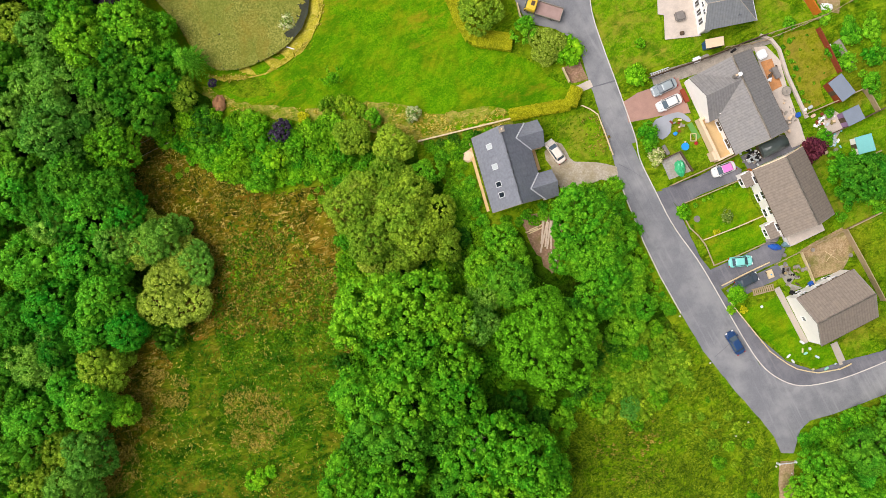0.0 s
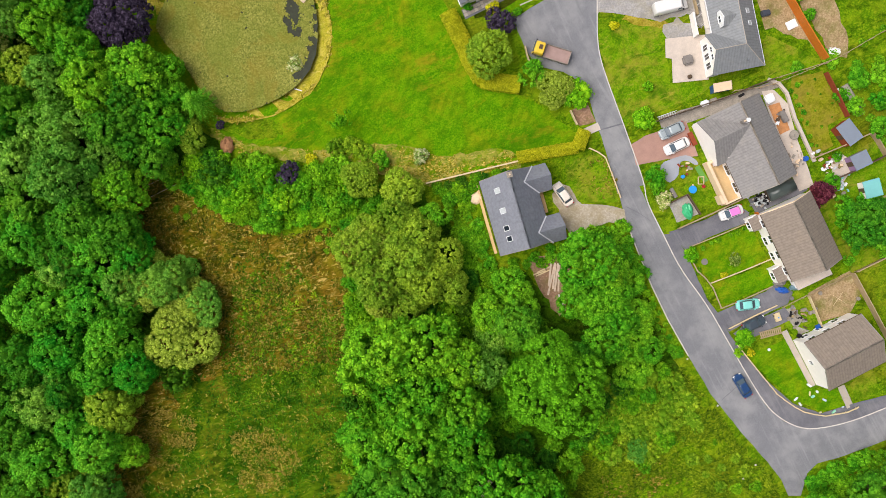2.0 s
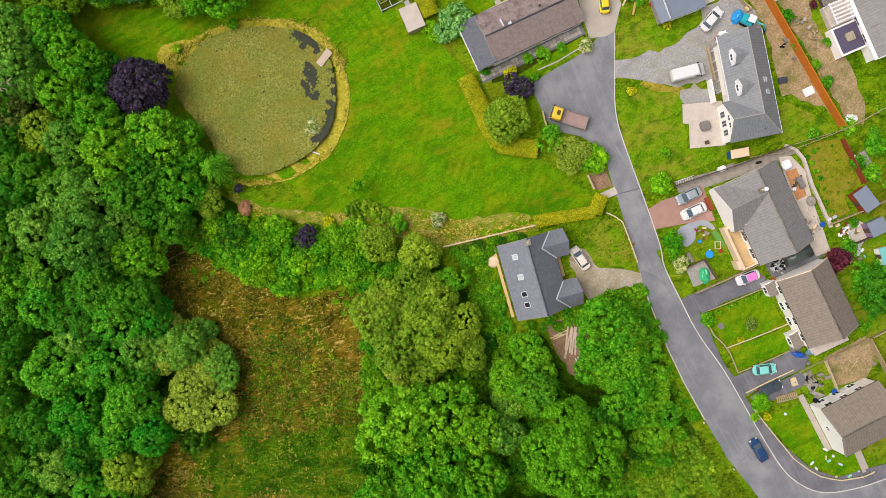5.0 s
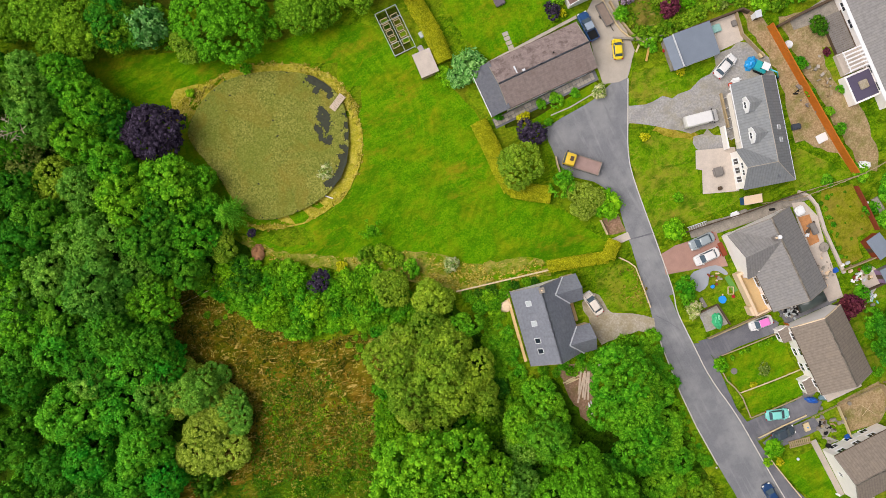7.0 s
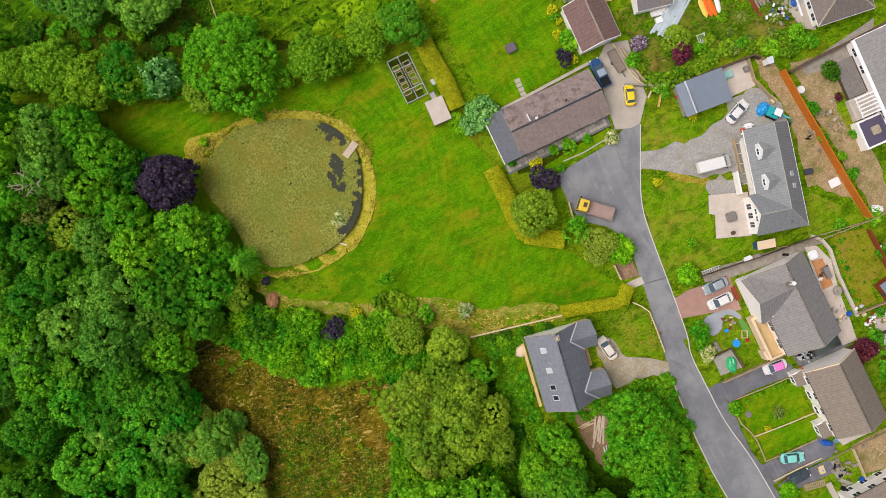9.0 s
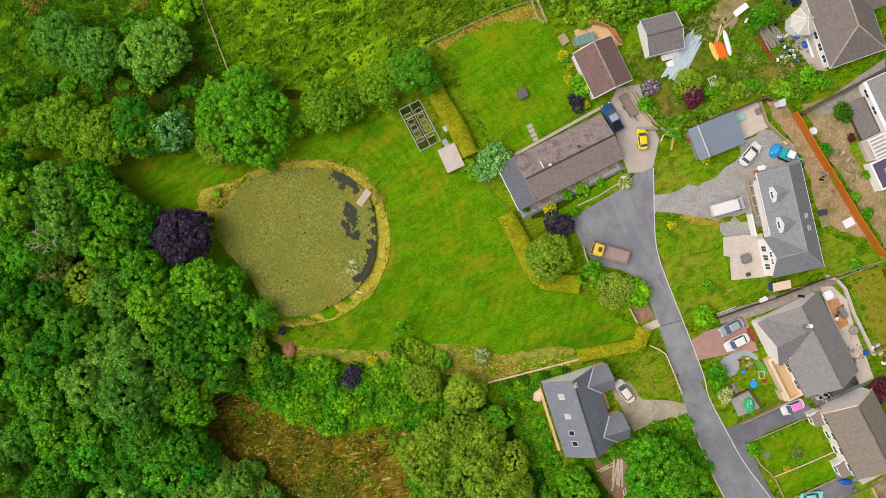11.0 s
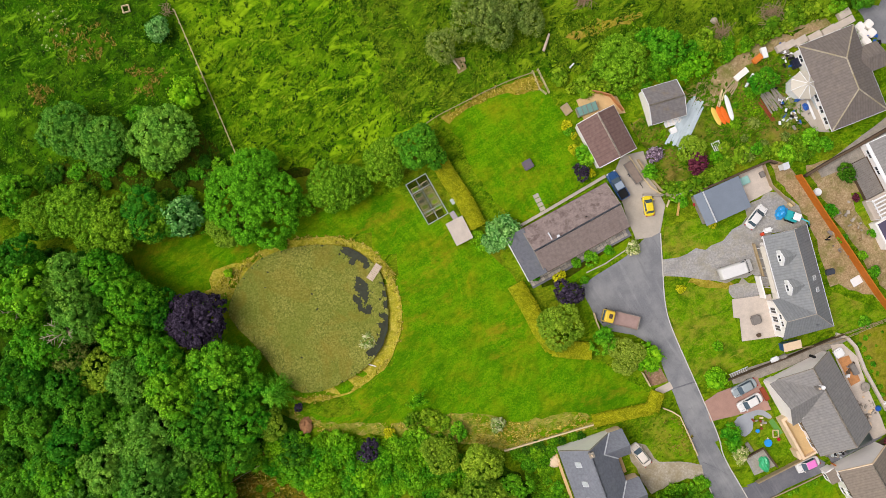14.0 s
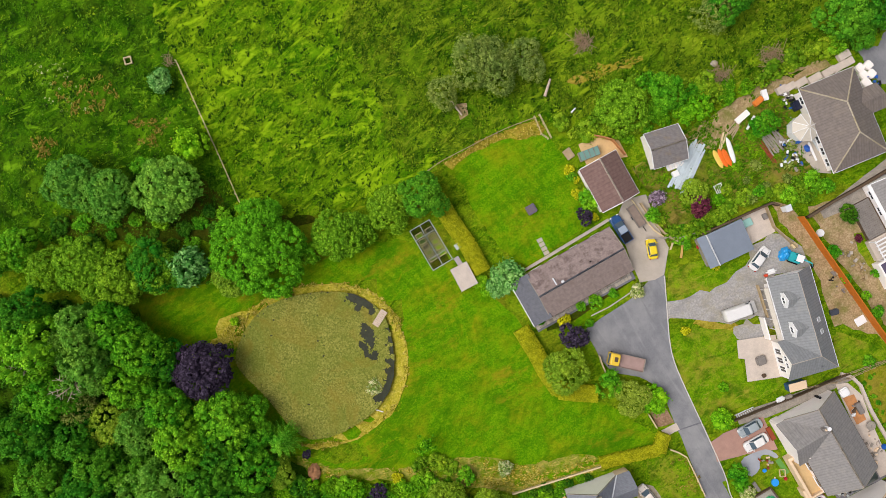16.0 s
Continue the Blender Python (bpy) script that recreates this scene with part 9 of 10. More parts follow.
trailer()


def cold_frame():
    x, y, turn, L, W = plan(*[(12.0, 77.5), (15.3, 78.4), (15.5, 76.8)])
    root = thing("greenhouse", "small lean-to greenhouse with green-tinted glass", "greenhouse", ground_pose(x, y, turn, 0.06))
    part("base", boxes((-L / 2, L / 2, -W / 2, W / 2, 0, 0.3)), M["wood"], root)
    part("glazing", boxes((-L / 2 + 0.05, L / 2 - 0.05, -W / 2 + 0.05, W / 2 - 0.05, 0.3, 1.3)), paint("green_tinted_glass", 112, 150, 140), root)
    for k in range(5):
        part("glazing_bar", boxes((-L / 2 + k * L / 4 - 0.05, -L / 2 + k * L / 4 + 0.05, -W / 2, W / 2, 1.3, 1.38)), M["deckgrey"], root)


cold_frame()
crate("bench", *(10.6, 77.6), 1.8, 1.4, 0.5, -60, M["wood"], "weathered slatted seat by the patio", "seat", 0.04)
fence([(15.0, 80.1), (17.8, 79.3), (19.9, 76.3)], 1.5, "orange-brown board fence behind the garage", M["tandeck"], 1, 1.6, 0.12, True, 0.14)
# building materials round the hipped house
for at, s in zip([(57.2, 89.0), (57.8, 87.8), (56.3, 87.2), (54.4, 86.5), (52.0, 85.7), (49.7, 85.2), (47.8, 84.7), (46.5, 84.4)], (1.1, 0.9, 1.3, 1.2, 1.2, 1.1, 1.0, 0.9)):
    crate("wrapped_pallet", *at, 1.9 * s, 1.2, 0.9, 25, M["paleconcrete"], "pallet of pale-wrapped building materials", "building materials", 0.04)
for at in [(59.5, 86.6), (60.9, 86.9), (59.9, 85.4), (61.2, 85.4), (60.1, 84.1), (60.6, 83.3)]:
    crate("wrapped_pallet", *at, 1.3, 1.3, 0.9, 40, M["render"], "white bulk bag of building materials", "building materials", 0.15)
crate("skip_bin", *(48.6, 81.5), 1.5, 1.6, 1.1, 20, paint("navy_plastic", 34, 38, 58), "navy covered bin beside the conservatory", "bin", 0.1)
cover("blue_sheet", *(48.3, 75.5), 2.0, 0.9, 0.6, 20, paint("blue_sheet_plastic", 34, 90, 176), "crumpled blue plastic sheet", "sheet", 5)
cover("blue_sheet", *(49.6, 74.2), 1.0, 1.4, 0.6, 20, paint("blue_sheet_plastic", 34, 90, 176), "crumpled blue plastic sheet", "sheet", 6)
crate("white_pipe", *(50.4, 73.6), 3.4, 0.35, 0.3, -72, M["trim"], "long white plastic pipe", "pipe", 0.1)
crate("white_pipe", *(51.0, 74.8), 2.6, 0.35, 0.3, -65, M["paleglass"], "long pale plastic pipe", "pipe", 0.1)
crate("orange_box", *(42.5, 82.9), 1.8, 1.0, 0.8, 35, paint("orange_plastic", 222, 128, 50), "orange plastic crate heap", "crate", 0.12)
crate("white_cabinet", *(43.7, 83.8), 1.8, 0.9, 0.7, 100, M["trim"], "discarded white kitchen cabinet", "cabinet", 0.05)
crate("white_cabinet", *(39.7, 80.6), 2.6, 1.0, 0.5, 35, M["render"], "long white board leaning on rubble", "board", 0.05)
crate("white_post", *(41.0, 79.5), 2.6, 0.4, 0.3, 55, M["trim"], "white plastic post on the grass", "post", 0.05)
plank_stack((38.1, 78.9), 3.4, 5, M["wood"], "loose grey boards along the track", 52, 7)
plank_stack((36.0, 76.8), 3.6, 4, M["palewood"], "loose pale battens along the track", 70, 8, 0.14)
plank_stack((44.7, 75.9), 4.0, 8, M["stone"], "stack of weathered boards and pipes", -58, 9, 0.3)
plank_stack((43.4, 74.1), 4.4, 3, M["redwood"], "rusty bars beside the board stack", -60, 10, 0.16)


def steel_sheets():
    root = thing("roofing_sheets", "stack of long pale blue-grey corrugated sheets", "roofing sheets", ground_pose(*(30.1, 73.3), 58, 0.12))
    blue = plain_mat("galvanised_sheet", srgb(196, 208, 212), 0.5, 0.0, 0.14, 1.0, 0.15)
    rnd = random.Random(2)
    for k in range(11):
        part("sheet", boxes((-4.2, 4.2, -0.17, 0.17, 0, 0.12), (-4.2, 4.2, -0.03, 0.03, 0.12, 0.17)), blue, root, m=pose(rnd.uniform(-0.5, 0.5), -1.35 + 0.27 * k, 0.1 * (k % 3), 0, 0, rnd.uniform(-2.5, 2.5)))


steel_sheets()


def canoe(at, turn, L, W, mat, label):
    root = thing("canoe", label, "boat", ground_pose(*at, turn, 0.1))
    bm = bmesh.new()
    n = 12
    rows = []
    for k in range(n + 1):
        f = k / n * 2 - 1
        w = W / 2 * (1 - abs(f) ** 4.5) + 0.02
        rows.append([bm.verts.new((f * L / 2, y * w, z)) for y, z in ((-1, 0.32), (-0.7, 0.05), (0, 0), (0.7, 0.05), (1, 0.32), (0.82, 0.34), (0, 0.4), (-0.82, 0.34))])
    for a, b in zip(rows, rows[1:]):
        for k in range(8):
            bm.faces.new((a[k], a[(k + 1) % 8], b[(k + 1) % 8], b[k])).smooth = True
    bmesh.ops.recalc_face_normals(bm, faces=bm.faces[:])
    part("hull", bm, mat, root)
    part("seat", boxes((-0.5, 0.5, -W * 0.2, W * 0.2, 0.39, 0.42), bevel=0.01), mat, root)


canoe((35.0, 74.0), -68, 3.4, 0.9, paint("yellow_hull", 232, 196, 90), "pale yellow canoe lying in the garden")
canoe((35.8, 74.1), -68, 3.4, 0.9, paint("orange_hull", 232, 110, 30), "orange canoe lying in the garden")
canoe((36.5, 74.1), -68, 3.2, 0.8, paint("orange_hull", 232, 110, 30), "orange canoe lying in the garden")
canoe((37.2, 75.2), -78, 4.6, 0.8, M["trim"], "white canoe lying in the garden")
trellis = thing("trellis", "white slatted trellis lying on grass", "trellis", ground_pose(*(34.8, 69.1), 20, 0.08))
for k in range(5):
    part("slat", boxes((-0.7 + 0.32 * k, -0.58 + 0.32 * k, -0.8, 0.8, 0, 0.05)), M["trim"], trellis)
for k in (-0.7, 0.7):
    part("cross_slat", boxes((-0.75, 0.75, k - 0.06, k + 0.06, 0.05, 0.1)), M["trim"], trellis)
for k in range(7):
    a, b = (26.8, 73.4), (29.2, 74.0)
    crate("white_bag", a[0] + (b[0] - a[0]) * k / 6, a[1] + (b[1] - a[1]) * k / 6, 0.55, 1.0, 0.4, 20, M["render" if k % 2 else "trim"], "white bag in a row beside the shed", "bag", 0.12)
crate("white_bin", *(27.8, 72.3), 1.1, 1.0, 0.8, 20, M["trim"], "white chest beside the shed", "chest", 0.06)


# red-brown dead shrub with a bleached pole, the birch log on the bank
cover("dead_shrub", *(-38.5, 27.3), 2.4, 3.0, 1.3, 0, plain_mat("dead_brown_foliage", srgb(164, 118, 82), 0.95, 0, 0.3, 0.4, 0.1, 0.15), "dead red-brown conifer shrub", "shrub", 7)


def pole(a, b, r, mat, label, name="log"):
    ob = new(name, mesh_of(name, tube(bmesh.new(), (*a, gz(*a) + 0.5), (*b, gz(*b) + 0.5), r, r * 0.7), mat))
    tagged(ob, label, "log")


pole((-38.7, 27.1), (-38.2, 25.4), 0.1, M["trim"], "bleached white pole among shrubs")
pole((-26.9, 36.9), (-25.5, 36.4), 0.12, M["trim"], "bleached log on the pond bank")
pole((-8.3, 88.8), (-6.7, 86.2), 0.2, M["deadwood"], "fallen bleached tree trunk")
pole((7.6, 87.8), (8.8, 90.6), 0.26, M["deadwood"], "fallen bleached tree trunk")
pole((11.7, 84.5), (12.5, 85.2), 0.16, M["trim"], "bleached post by the bushes")
pole((5.4, -12.9), (10.6, -11.2), 0.08, M["wood"], "fallen grey pole among the trees")
pole((25.3, -14.8), (29.1, -13.8), 0.08, M["wood"], "fallen grey pole among the trees")


def dead_tree(at, height, reach, seed, label):
    """A bare tree: a trunk and limbs that fork twice."""
    rnd = random.Random(seed)
    root = thing("dead_tree", label, "tree", ground_pose(*at))
    part("trunk", tube(bmesh.new(), (0, 0, -0.3), (0.2, 0.1, height * 0.75), 0.24, 0.14, 7), M["deadwood"], root)
    for k in range(6):
        a = k * 1.05 + rnd.uniform(-0.3, 0.3)
        base = Vector((0.2, 0.1, height * rnd.uniform(0.55, 0.75)))
        tip = Vector((math.cos(a) * reach * rnd.uniform(0.6, 1.0), math.sin(a) * reach * rnd.uniform(0.6, 1.0), height * rnd.uniform(0.92, 1.05)))
        bm = tube(bmesh.new(), base, tip, 0.11, 0.05, 5)
        for f in (0.4, 0.6, 0.8):
            p = base.lerp(tip, f)
            for side in (-1, 1):
                b = a + side * rnd.uniform(0.5, 1.1)
                l = reach * rnd.uniform(0.2, 0.4)
                tube(bm, p, p + Vector((math.cos(b) * l, math.sin(b) * l, l * 0.3)), 0.05, 0.02, 4)
        part("limb", bm, M["deadwood"], root)


dead_tree((-74.7, 47.6), 11.5, 3.0, 3, "bleached dead tree with bare limbs in the wood")
dead_tree((-83.0, 51.5), 11.0, 2.4, 4, "bleached dead tree with bare limbs in the wood")
dead_tree((4.1, -29.1), 10.5, 1.6, 5, "bleached dead treetop among green crowns")
sheet("bare_earth", [(-7.7, 88.3), (-5.8, 88.1), (-5.5, 86.1), (-7.0, 85.6)], M["soil"], 0.06, "bare reddish earth under a tree", "soil", 0.2)
sheet("bare_earth", [(11.3, 89.9), (17.3, 92.2), (24.0, 92.8), (24.9, 92.0), (18.0, 90.1), (12.2, 89.2)], M["dry"], 0.06, "trodden strip of pale grass", "grass", 0.4)


def brush_pile(at, r, n, mat, label, seed):
    rnd = random.Random(seed)
    root = thing("brush_pile", label, "branches", ground_pose(*at, 0, 0.1))
    for k in range(n):
        a = rnd.uniform(0, 6.28)
        l = r * rnd.uniform(0.6, 1.2)
        c = Vector((rnd.gauss(0, r * 0.35), rnd.gauss(0, r * 0.35), rnd.uniform(0.05, 0.9)))
        d = Vector((math.cos(a), math.sin(a), rnd.uniform(-0.15, 0.15))) * l / 2
        part("branch", tube(bmesh.new(), c - d, c + d, 0.04, 0.02, 4), mat, root)


brush_pile((14.7, 96.2), 2.2, 90, M["brush"], "heap of bleached brushwood in the meadow", 3)
brush_pile((-56.1, 100.7), 1.4, 26, M["brush"], "heap of bleached brushwood by the fence", 4)
brush_pile((45.6, 90.2), 2.6, 90, M["brush"], "brown brushwood along the boundary", 6)
brush_pile((36.9, 87.8), 2.2, 70, M["brush"], "brown brushwood along the boundary", 7)
cover("boulder", *(36.3, 90.1), 1.3, 1.2, 0.8, 0, M["gravel"], "pale boulder in the meadow", "boulder", 9)


def frame_square(at, s, turn):
    ob = new("sandpit", mesh_of("sandpit", boxes((-s, s, -s, -s + 0.16, 0, 0.4), (-s, s, s - 0.16, s, 0, 0.4), (-s, -s + 0.16, -s + 0.16, s - 0.16, 0, 0.4), (s - 0.16, s, -s + 0.16, s - 0.16, 0, 0.4)), M["palewood"]))
    ob.matrix_basis = ground_pose(*at, turn, 0.05)
    tagged(ob, "square pale timber sandpit surround in the meadow", "sandpit")


frame_square((-62.9, 101.4), 0.65, 10)
# scrap by the slate house
plank_stack((16.8, 3.8), 5.5, 5, M["deadwood"], "pile of bleached scrap beams", 80, 11, 0.3)
plank_stack((14.9, 4.8), 3.0, 3, M["palewood"], "loose boards on bare earth", 20, 12, 0.2)
plank_stack((18.0, -0.1), 2.4, 4, M["trim"], "white scrap frames on bare earth", 100, 13, 0.14)
cover("boulder", *(20.1, 7.1), 1.2, 1.1, 0.7, 0, M["paleconcrete"], "heap of pale broken rubble", "rubble", 11)
cover("boulder", *(24.4, 11.0), 0.8, 0.8, 0.5, 0, M["paleconcrete"], "pale stone at the drive's edge", "boulder", 12)
cover("sand_mound", *(3.9, 17.4), 2.2, 2.2, 0.7, 0, M["cream"], "heap of pale orange sand beside the house", "sand", 13)
ribbon("path_edging", [(4.1, 19.6), (5.5, 14.2), (7.2, 7.9)], 0.5, 0.3, M["sandfloor"], "orange-brown board edging below the slate house", "edging")
# front gardens
cover("boat_cover", *(39.6, 14.5), 1.9, 3.0, 0.9, 15, paint("green_cover", 60, 180, 120), "bright green cover over a small boat", "boat", 14)
ribbon("garden_wall", [(36.4, 15.8), (39.5, 17.3), (41.6, 13.9)], 0.22, 0.7, M["darkwood"], "low dark timber wall round a grey yard", "wall")
sheet("yard", [(36.5, 15.7), (39.6, 17.2), (41.5, 14.0), (37.8, 12.6)], M["greygravel"], 0.07, "small grey yard under a covered boat", "yard", 0.05)
crate("garden_bench", *(37.2, 17.6), 1.8, 0.6, 0.45, -61, M["deckgrey"], "weathered grey timber bench on the grass", "bench", 0.05)
for a, b in ((0.0, -0.6), (0.0, 0.6), (-0.45, 0.0), (0.45, 0.0)):
    crate("bed_edging", 41.8 + a, 19.6 + b, 0.12 if a else 0.9, 1.2 if a else 0.12, 0.3, 0, M["palewood"], "pale timber edging of a small raised bed", "edging", 0.02)
crate("flower_pot", *(42.2, 18.6), 0.6, 0.6, 0.5, 20, paint("deep_red_plastic", 170, 40, 44), "deep red flower pot beside the steps", "pot", 0.15)
ob = new("paddling_pool", mesh_of("paddling_pool", disc(bmesh.new(), 0, 0, 0, 0.35, 0.62, 0.66, 20), paint("bright_blue_plastic", 40, 150, 226)))
ob.matrix_basis = ground_pose(*(40.4, 18.1), 0, 0.05)
tagged(ob, "small round bright blue paddling pool", "pool")
crate("blue_tub", *(38.8, 20.3), 0.7, 0.6, 0.5, 10, paint("bright_blue_plastic", 40, 150, 226), "bright blue plastic tub", "tub", 0.15)
ribbon("artificial_grass", [(41.2, 22.0), (42.0, 20.6), (42.7, 19.4)], 0.9, 0.1, paint("grass_green_matting", 96, 150, 70), "strip of green matting beside the path", "path", base=0.0)
ob = new("manhole", mesh_of("manhole", disc(bmesh.new(), 0, 0, 0, 0.1, 0.55, 0.55, 20), M["deckgrey"]))
ob.matrix_basis = ground_pose(*(42.3, 5.9), 0, 0.06)
tagged(ob, "round grey trampoline pad on the lawn", "lawn toy")
cover("blue_tarpaulin", *(55.1, 0.9), 2.4, 1.2, 1.0, -10, paint("blue_sheet_plastic", 34, 90, 176), "deep blue tarpaulin over a heap", "tarpaulin", 15)
cover("dark_heap", *(54.7, 2.2), 2.2, 1.3, 1.0, 10, M["deckgrey"], "dark heap of bags beside the house", "bags", 16)
cover("grey_cover", *(57.2, 1.4), 2.0, 1.2, 1.0, 15, paint("grey_blue_cover", 110, 140, 150), "grey-blue sheet over a heap", "tarpaulin", 17)
rnd_toys = random.Random(77)
TOYS = (("toy_slide", (226, 230, 228)), ("toy_box", (214, 204, 150)), ("toy_car", (150, 206, 176)), ("toy_box", (200, 214, 220)), ("toy_slide", (216, 218, 210)))
for k, at in enumerate([(57.2, -17.5), (59.5, -16.6), (60.0, -17.1), (61.9, -17.7), (60.7, -16.3), (59.4, -15.2), (61.2, -19.8), (63.4, -19.7), (64.9, -18.9), (57.9, -18.4), (52.8, -9.1)]):
    nm, rgb = TOYS[k % 5]
    crate(nm, *at, rnd_toys.uniform(0.4, 1.0), rnd_toys.uniform(0.2, 0.5), 0.35, rnd_toys.uniform(0, 180), paint("toy_plastic_%d" % (k % 5), *rgb), "small plastic garden toy on the lawn", "toy", 0.1)
for at in [(53.8, -3.3), (54.2, -3.7), (56.1, -3.9), (59.6, -3.0), (60.2, -2.8), (60.5, -2.3), (57.9, -6.3), (56.6, -0.5), (61.3, 0.3), (67.5, -0.7)]:
    crate("garden_pot", *at, 0.6, 0.6, 0.5, 30, M[rnd_toys.choice(("stone", "darkwood", "deckgrey", "stone"))], "small garden pot or tub", "pot", 0.12)
scrap = thing("scrap_heap", "heap of mixed scrap between two houses", "scrap", ground_pose(*(51.6, 16.1), 25, 0.1))
for k in range(60):
    s = rnd_toys.uniform(0.12, 0.32)
    part("scrap_piece", boxes((-s, s, -s * 0.7, s * 0.7, 0, s * 0.8), bevel=0.02), M[rnd_toys.choice(("trim", "deckgrey", "paleglass", "tyre", "stone"))], scrap, m=pose(rnd_toys.gauss(0, 1.1), rnd_toys.gauss(0, 0.7), rnd_toys.uniform(0, 0.6), rnd_toys.uniform(-30, 30), rnd_toys.uniform(-30, 30), rnd_toys.uniform(0, 180)))
sheet("yard", [(55.6, -2.5), (57.2, -1.9), (58.6, -4.0), (57.9, -5.1), (59.5, -5.8), (58.2, -6.4), (56.8, -5.1)], M["greygravel"], 0.085, "cracked grey paving in an overgrown yard", "yard", 0.25)
crate("water_trough", *(54.2, -3.6), 1.0, 1.4, 0.45, 20, M["palewood"], "pale timber trough on the driveway", "trough", 0.05, 0.1)
crate("blue_tub", *(54.3, -3.7), 0.5, 0.5, 0.55, 20, paint("bright_blue_plastic", 40, 150, 226), "small blue tub standing in a trough", "tub", 0.15, 0.1)
crate("dustbin", *(57.7, -6.8), 0.75, 0.75, 0.9, 10, M["tyre"], "black plastic dustbin beside the path", "bin", 0.2)
crate("blue_tub", *(60.9, -5.3), 0.9, 0.7, 0.5, 30, paint("blue_sheet_plastic", 34, 90, 176), "deep blue tub against the wall", "tub", 0.12)
crate("hot_tub", *(52.7, 32.8), 1.6, 1.5, 0.8, 25, M["trim"], "white covered tub on the patio", "tub", 0.2, 0.1)
crate("garden_table", *(55.1, 29.8), 0.9, 2.0, 0.7, 25, M["deckgrey"], "dark patio table and seats", "table", 0.08, 0.1)
crate("blue_bag", *(58.8, 22.8), 0.9, 0.8, 0.6, 25, paint("blue_sheet_plastic", 34, 90, 176), "blue bag on the patio", "bag", 0.15, 0.1)
cover("rubble", *(57.3, 22.8), 2.6, 2.0, 0.3, 0, M["paleconcrete"], "scattered pale rubble on the patio", "rubble", 18)


def ladder(a, b, w):
    d = math.dist(a, b)
    root = thing("ladder", "pale aluminium ladder lying by the fence", "ladder", ground_pose(*a, heading(a, b), 0.3))
    for s in (-1, 1):
        part("rail", boxes((0, d, s * w / 2 - 0.05, s * w / 2 + 0.05, 0, 0.12)), M["lead"], root)
    for k in range(int(d / 0.4)):
        part("rung", boxes((0.2 + 0.4 * k, 0.28 + 0.4 * k, -w / 2 + 0.05, w / 2 - 0.05, 0.03, 0.09)), M["lead"], root)


def round_table(at, r):
    root = thing("patio_table", "round grey patio table with a pale rim", "table", ground_pose(*at, 0, 0.1))
    part("tabletop", disc(bmesh.new(), 0, 0, 0.68, 0.74, r, r, 24), M["stone"], root)
    part("rim", tube(disc(bmesh.new(), 0, 0, 0.64, 0.68, r + 0.05, r + 0.05, 24), (0, 0, 0.74), (0, 0, 0.78), 0.12, 0.12, 10), M["deckgrey"], root)
    for k in range(4):
        a = 0.8 + k * 1.5708
        part("leg", tube(bmesh.new(), (math.cos(a) * r * 0.7, math.sin(a) * r * 0.7, 0), (math.cos(a) * r * 0.4, math.sin(a) * r * 0.4, 0.66), 0.035, 0.035, 6), M["deckgrey"], root)


round_table((56.7, 26.7), 0.75)
ladder((34.7, 30.0), (38.0, 31.1), 0.7)
crate("white_tank", *(42.3, 32.4), 1.5, 0.9, 0.7, 20, M["trim"], "white storage box beside the fence", "box", 0.3)
crate("grey_box", *(43.7, 32.7), 1.2, 0.9, 0.7, 20, M["stone"], "grey storage box beside the fence", "box", 0.1)
ribbon("polytunnel", [(64.8, 34.7), (66.2, 32.4), (67.7, 29.8)], 1.1, 0.6, M["stone"], "long low cold frame covered in grey netting", "cold frame", kind="", bevel=0.25)
ribbon("white_bench", [(63.4, 34.0), (64.2, 32.3)], 0.7, 0.5, M["trim"], "white slatted garden bench", "bench", kind="")
for at in [(65.8, 15.0), (67.6, 16.2), (68.1, 22.9), (66.8, 21.5), (59.9, 23.6), (60.8, 24.0), (61.3, 22.6), (63.4, 16.5), (62.8, 17.3), (65.0, 16.9), (64.1, 17.9)]:
    crate("garden_pot", *at, 0.8, 0.5, 0.5, 30, M[rnd_toys.choice(("stone", "cream", "paleglass", "trim"))], "small garden pot or tub", "pot", 0.12)
sheet("patio", [(62.9, 22.6), (64.7, 23.5), (67.0, 21.9), (65.2, 18.8), (63.4, 19.8)], M["paleconcrete"], 0.07, "small sandy-pink paved area by the shed", "patio", 0.1)
cover("rubble", *(63.0, 40.1), 2.4, 1.6, 0.5, 0, M["trim"], "white plastic sacks on bare ground", "sacks", 19)
ob = new("tree_stump", mesh_of("tree_stump", disc(bmesh.new(), 0, 0, 0, 0.3, 0.7, 0.6, 14), M["trim"]))
ob.matrix_basis = ground_pose(*(50.5, 60.0), 0, 0.05)
tagged(ob, "round white stone planter on bare ground", "planter")
# barrier at the end of the lane
gate = thing("barrier", "grey metal barrier across the track's end", "barrier", ground_pose(*(56.8, -35.6), 5))
for k in (-1.5, 1.5):
    part("post", boxes((k - 0.15, k + 0.15, -0.15, 0.15, -0.2, 1.0), bevel=0.03), M["trim"], gate)
part("bar", boxes((-1.4, 1.4, -0.06, 0.06, 0.7, 0.85)), M["lead"], gate)
for at in [(57.7, -37.5), (55.1, -36.3), (50.5, -28.7), (48.4, -31.0), (44.2, -18.5), (39.2, -10.5), (29.5, 10.2)]:
    crate("marker_stone", *at, 0.34, 0.3, 0.3, 20, M["kerb"], "small pale marker stone at the verge", "stone", 0.12)
fill(("nettle",), [(56.7, 35.6), (61.0, 36.1), (64.1, 30.3), (61.9, 28.5), (62.4, 25.3), (60.3, 23.9), (59.0, 28.1)], 2.0, 0.16, 0.3, 61, 0.8, "tufts on the yellowed lawn")
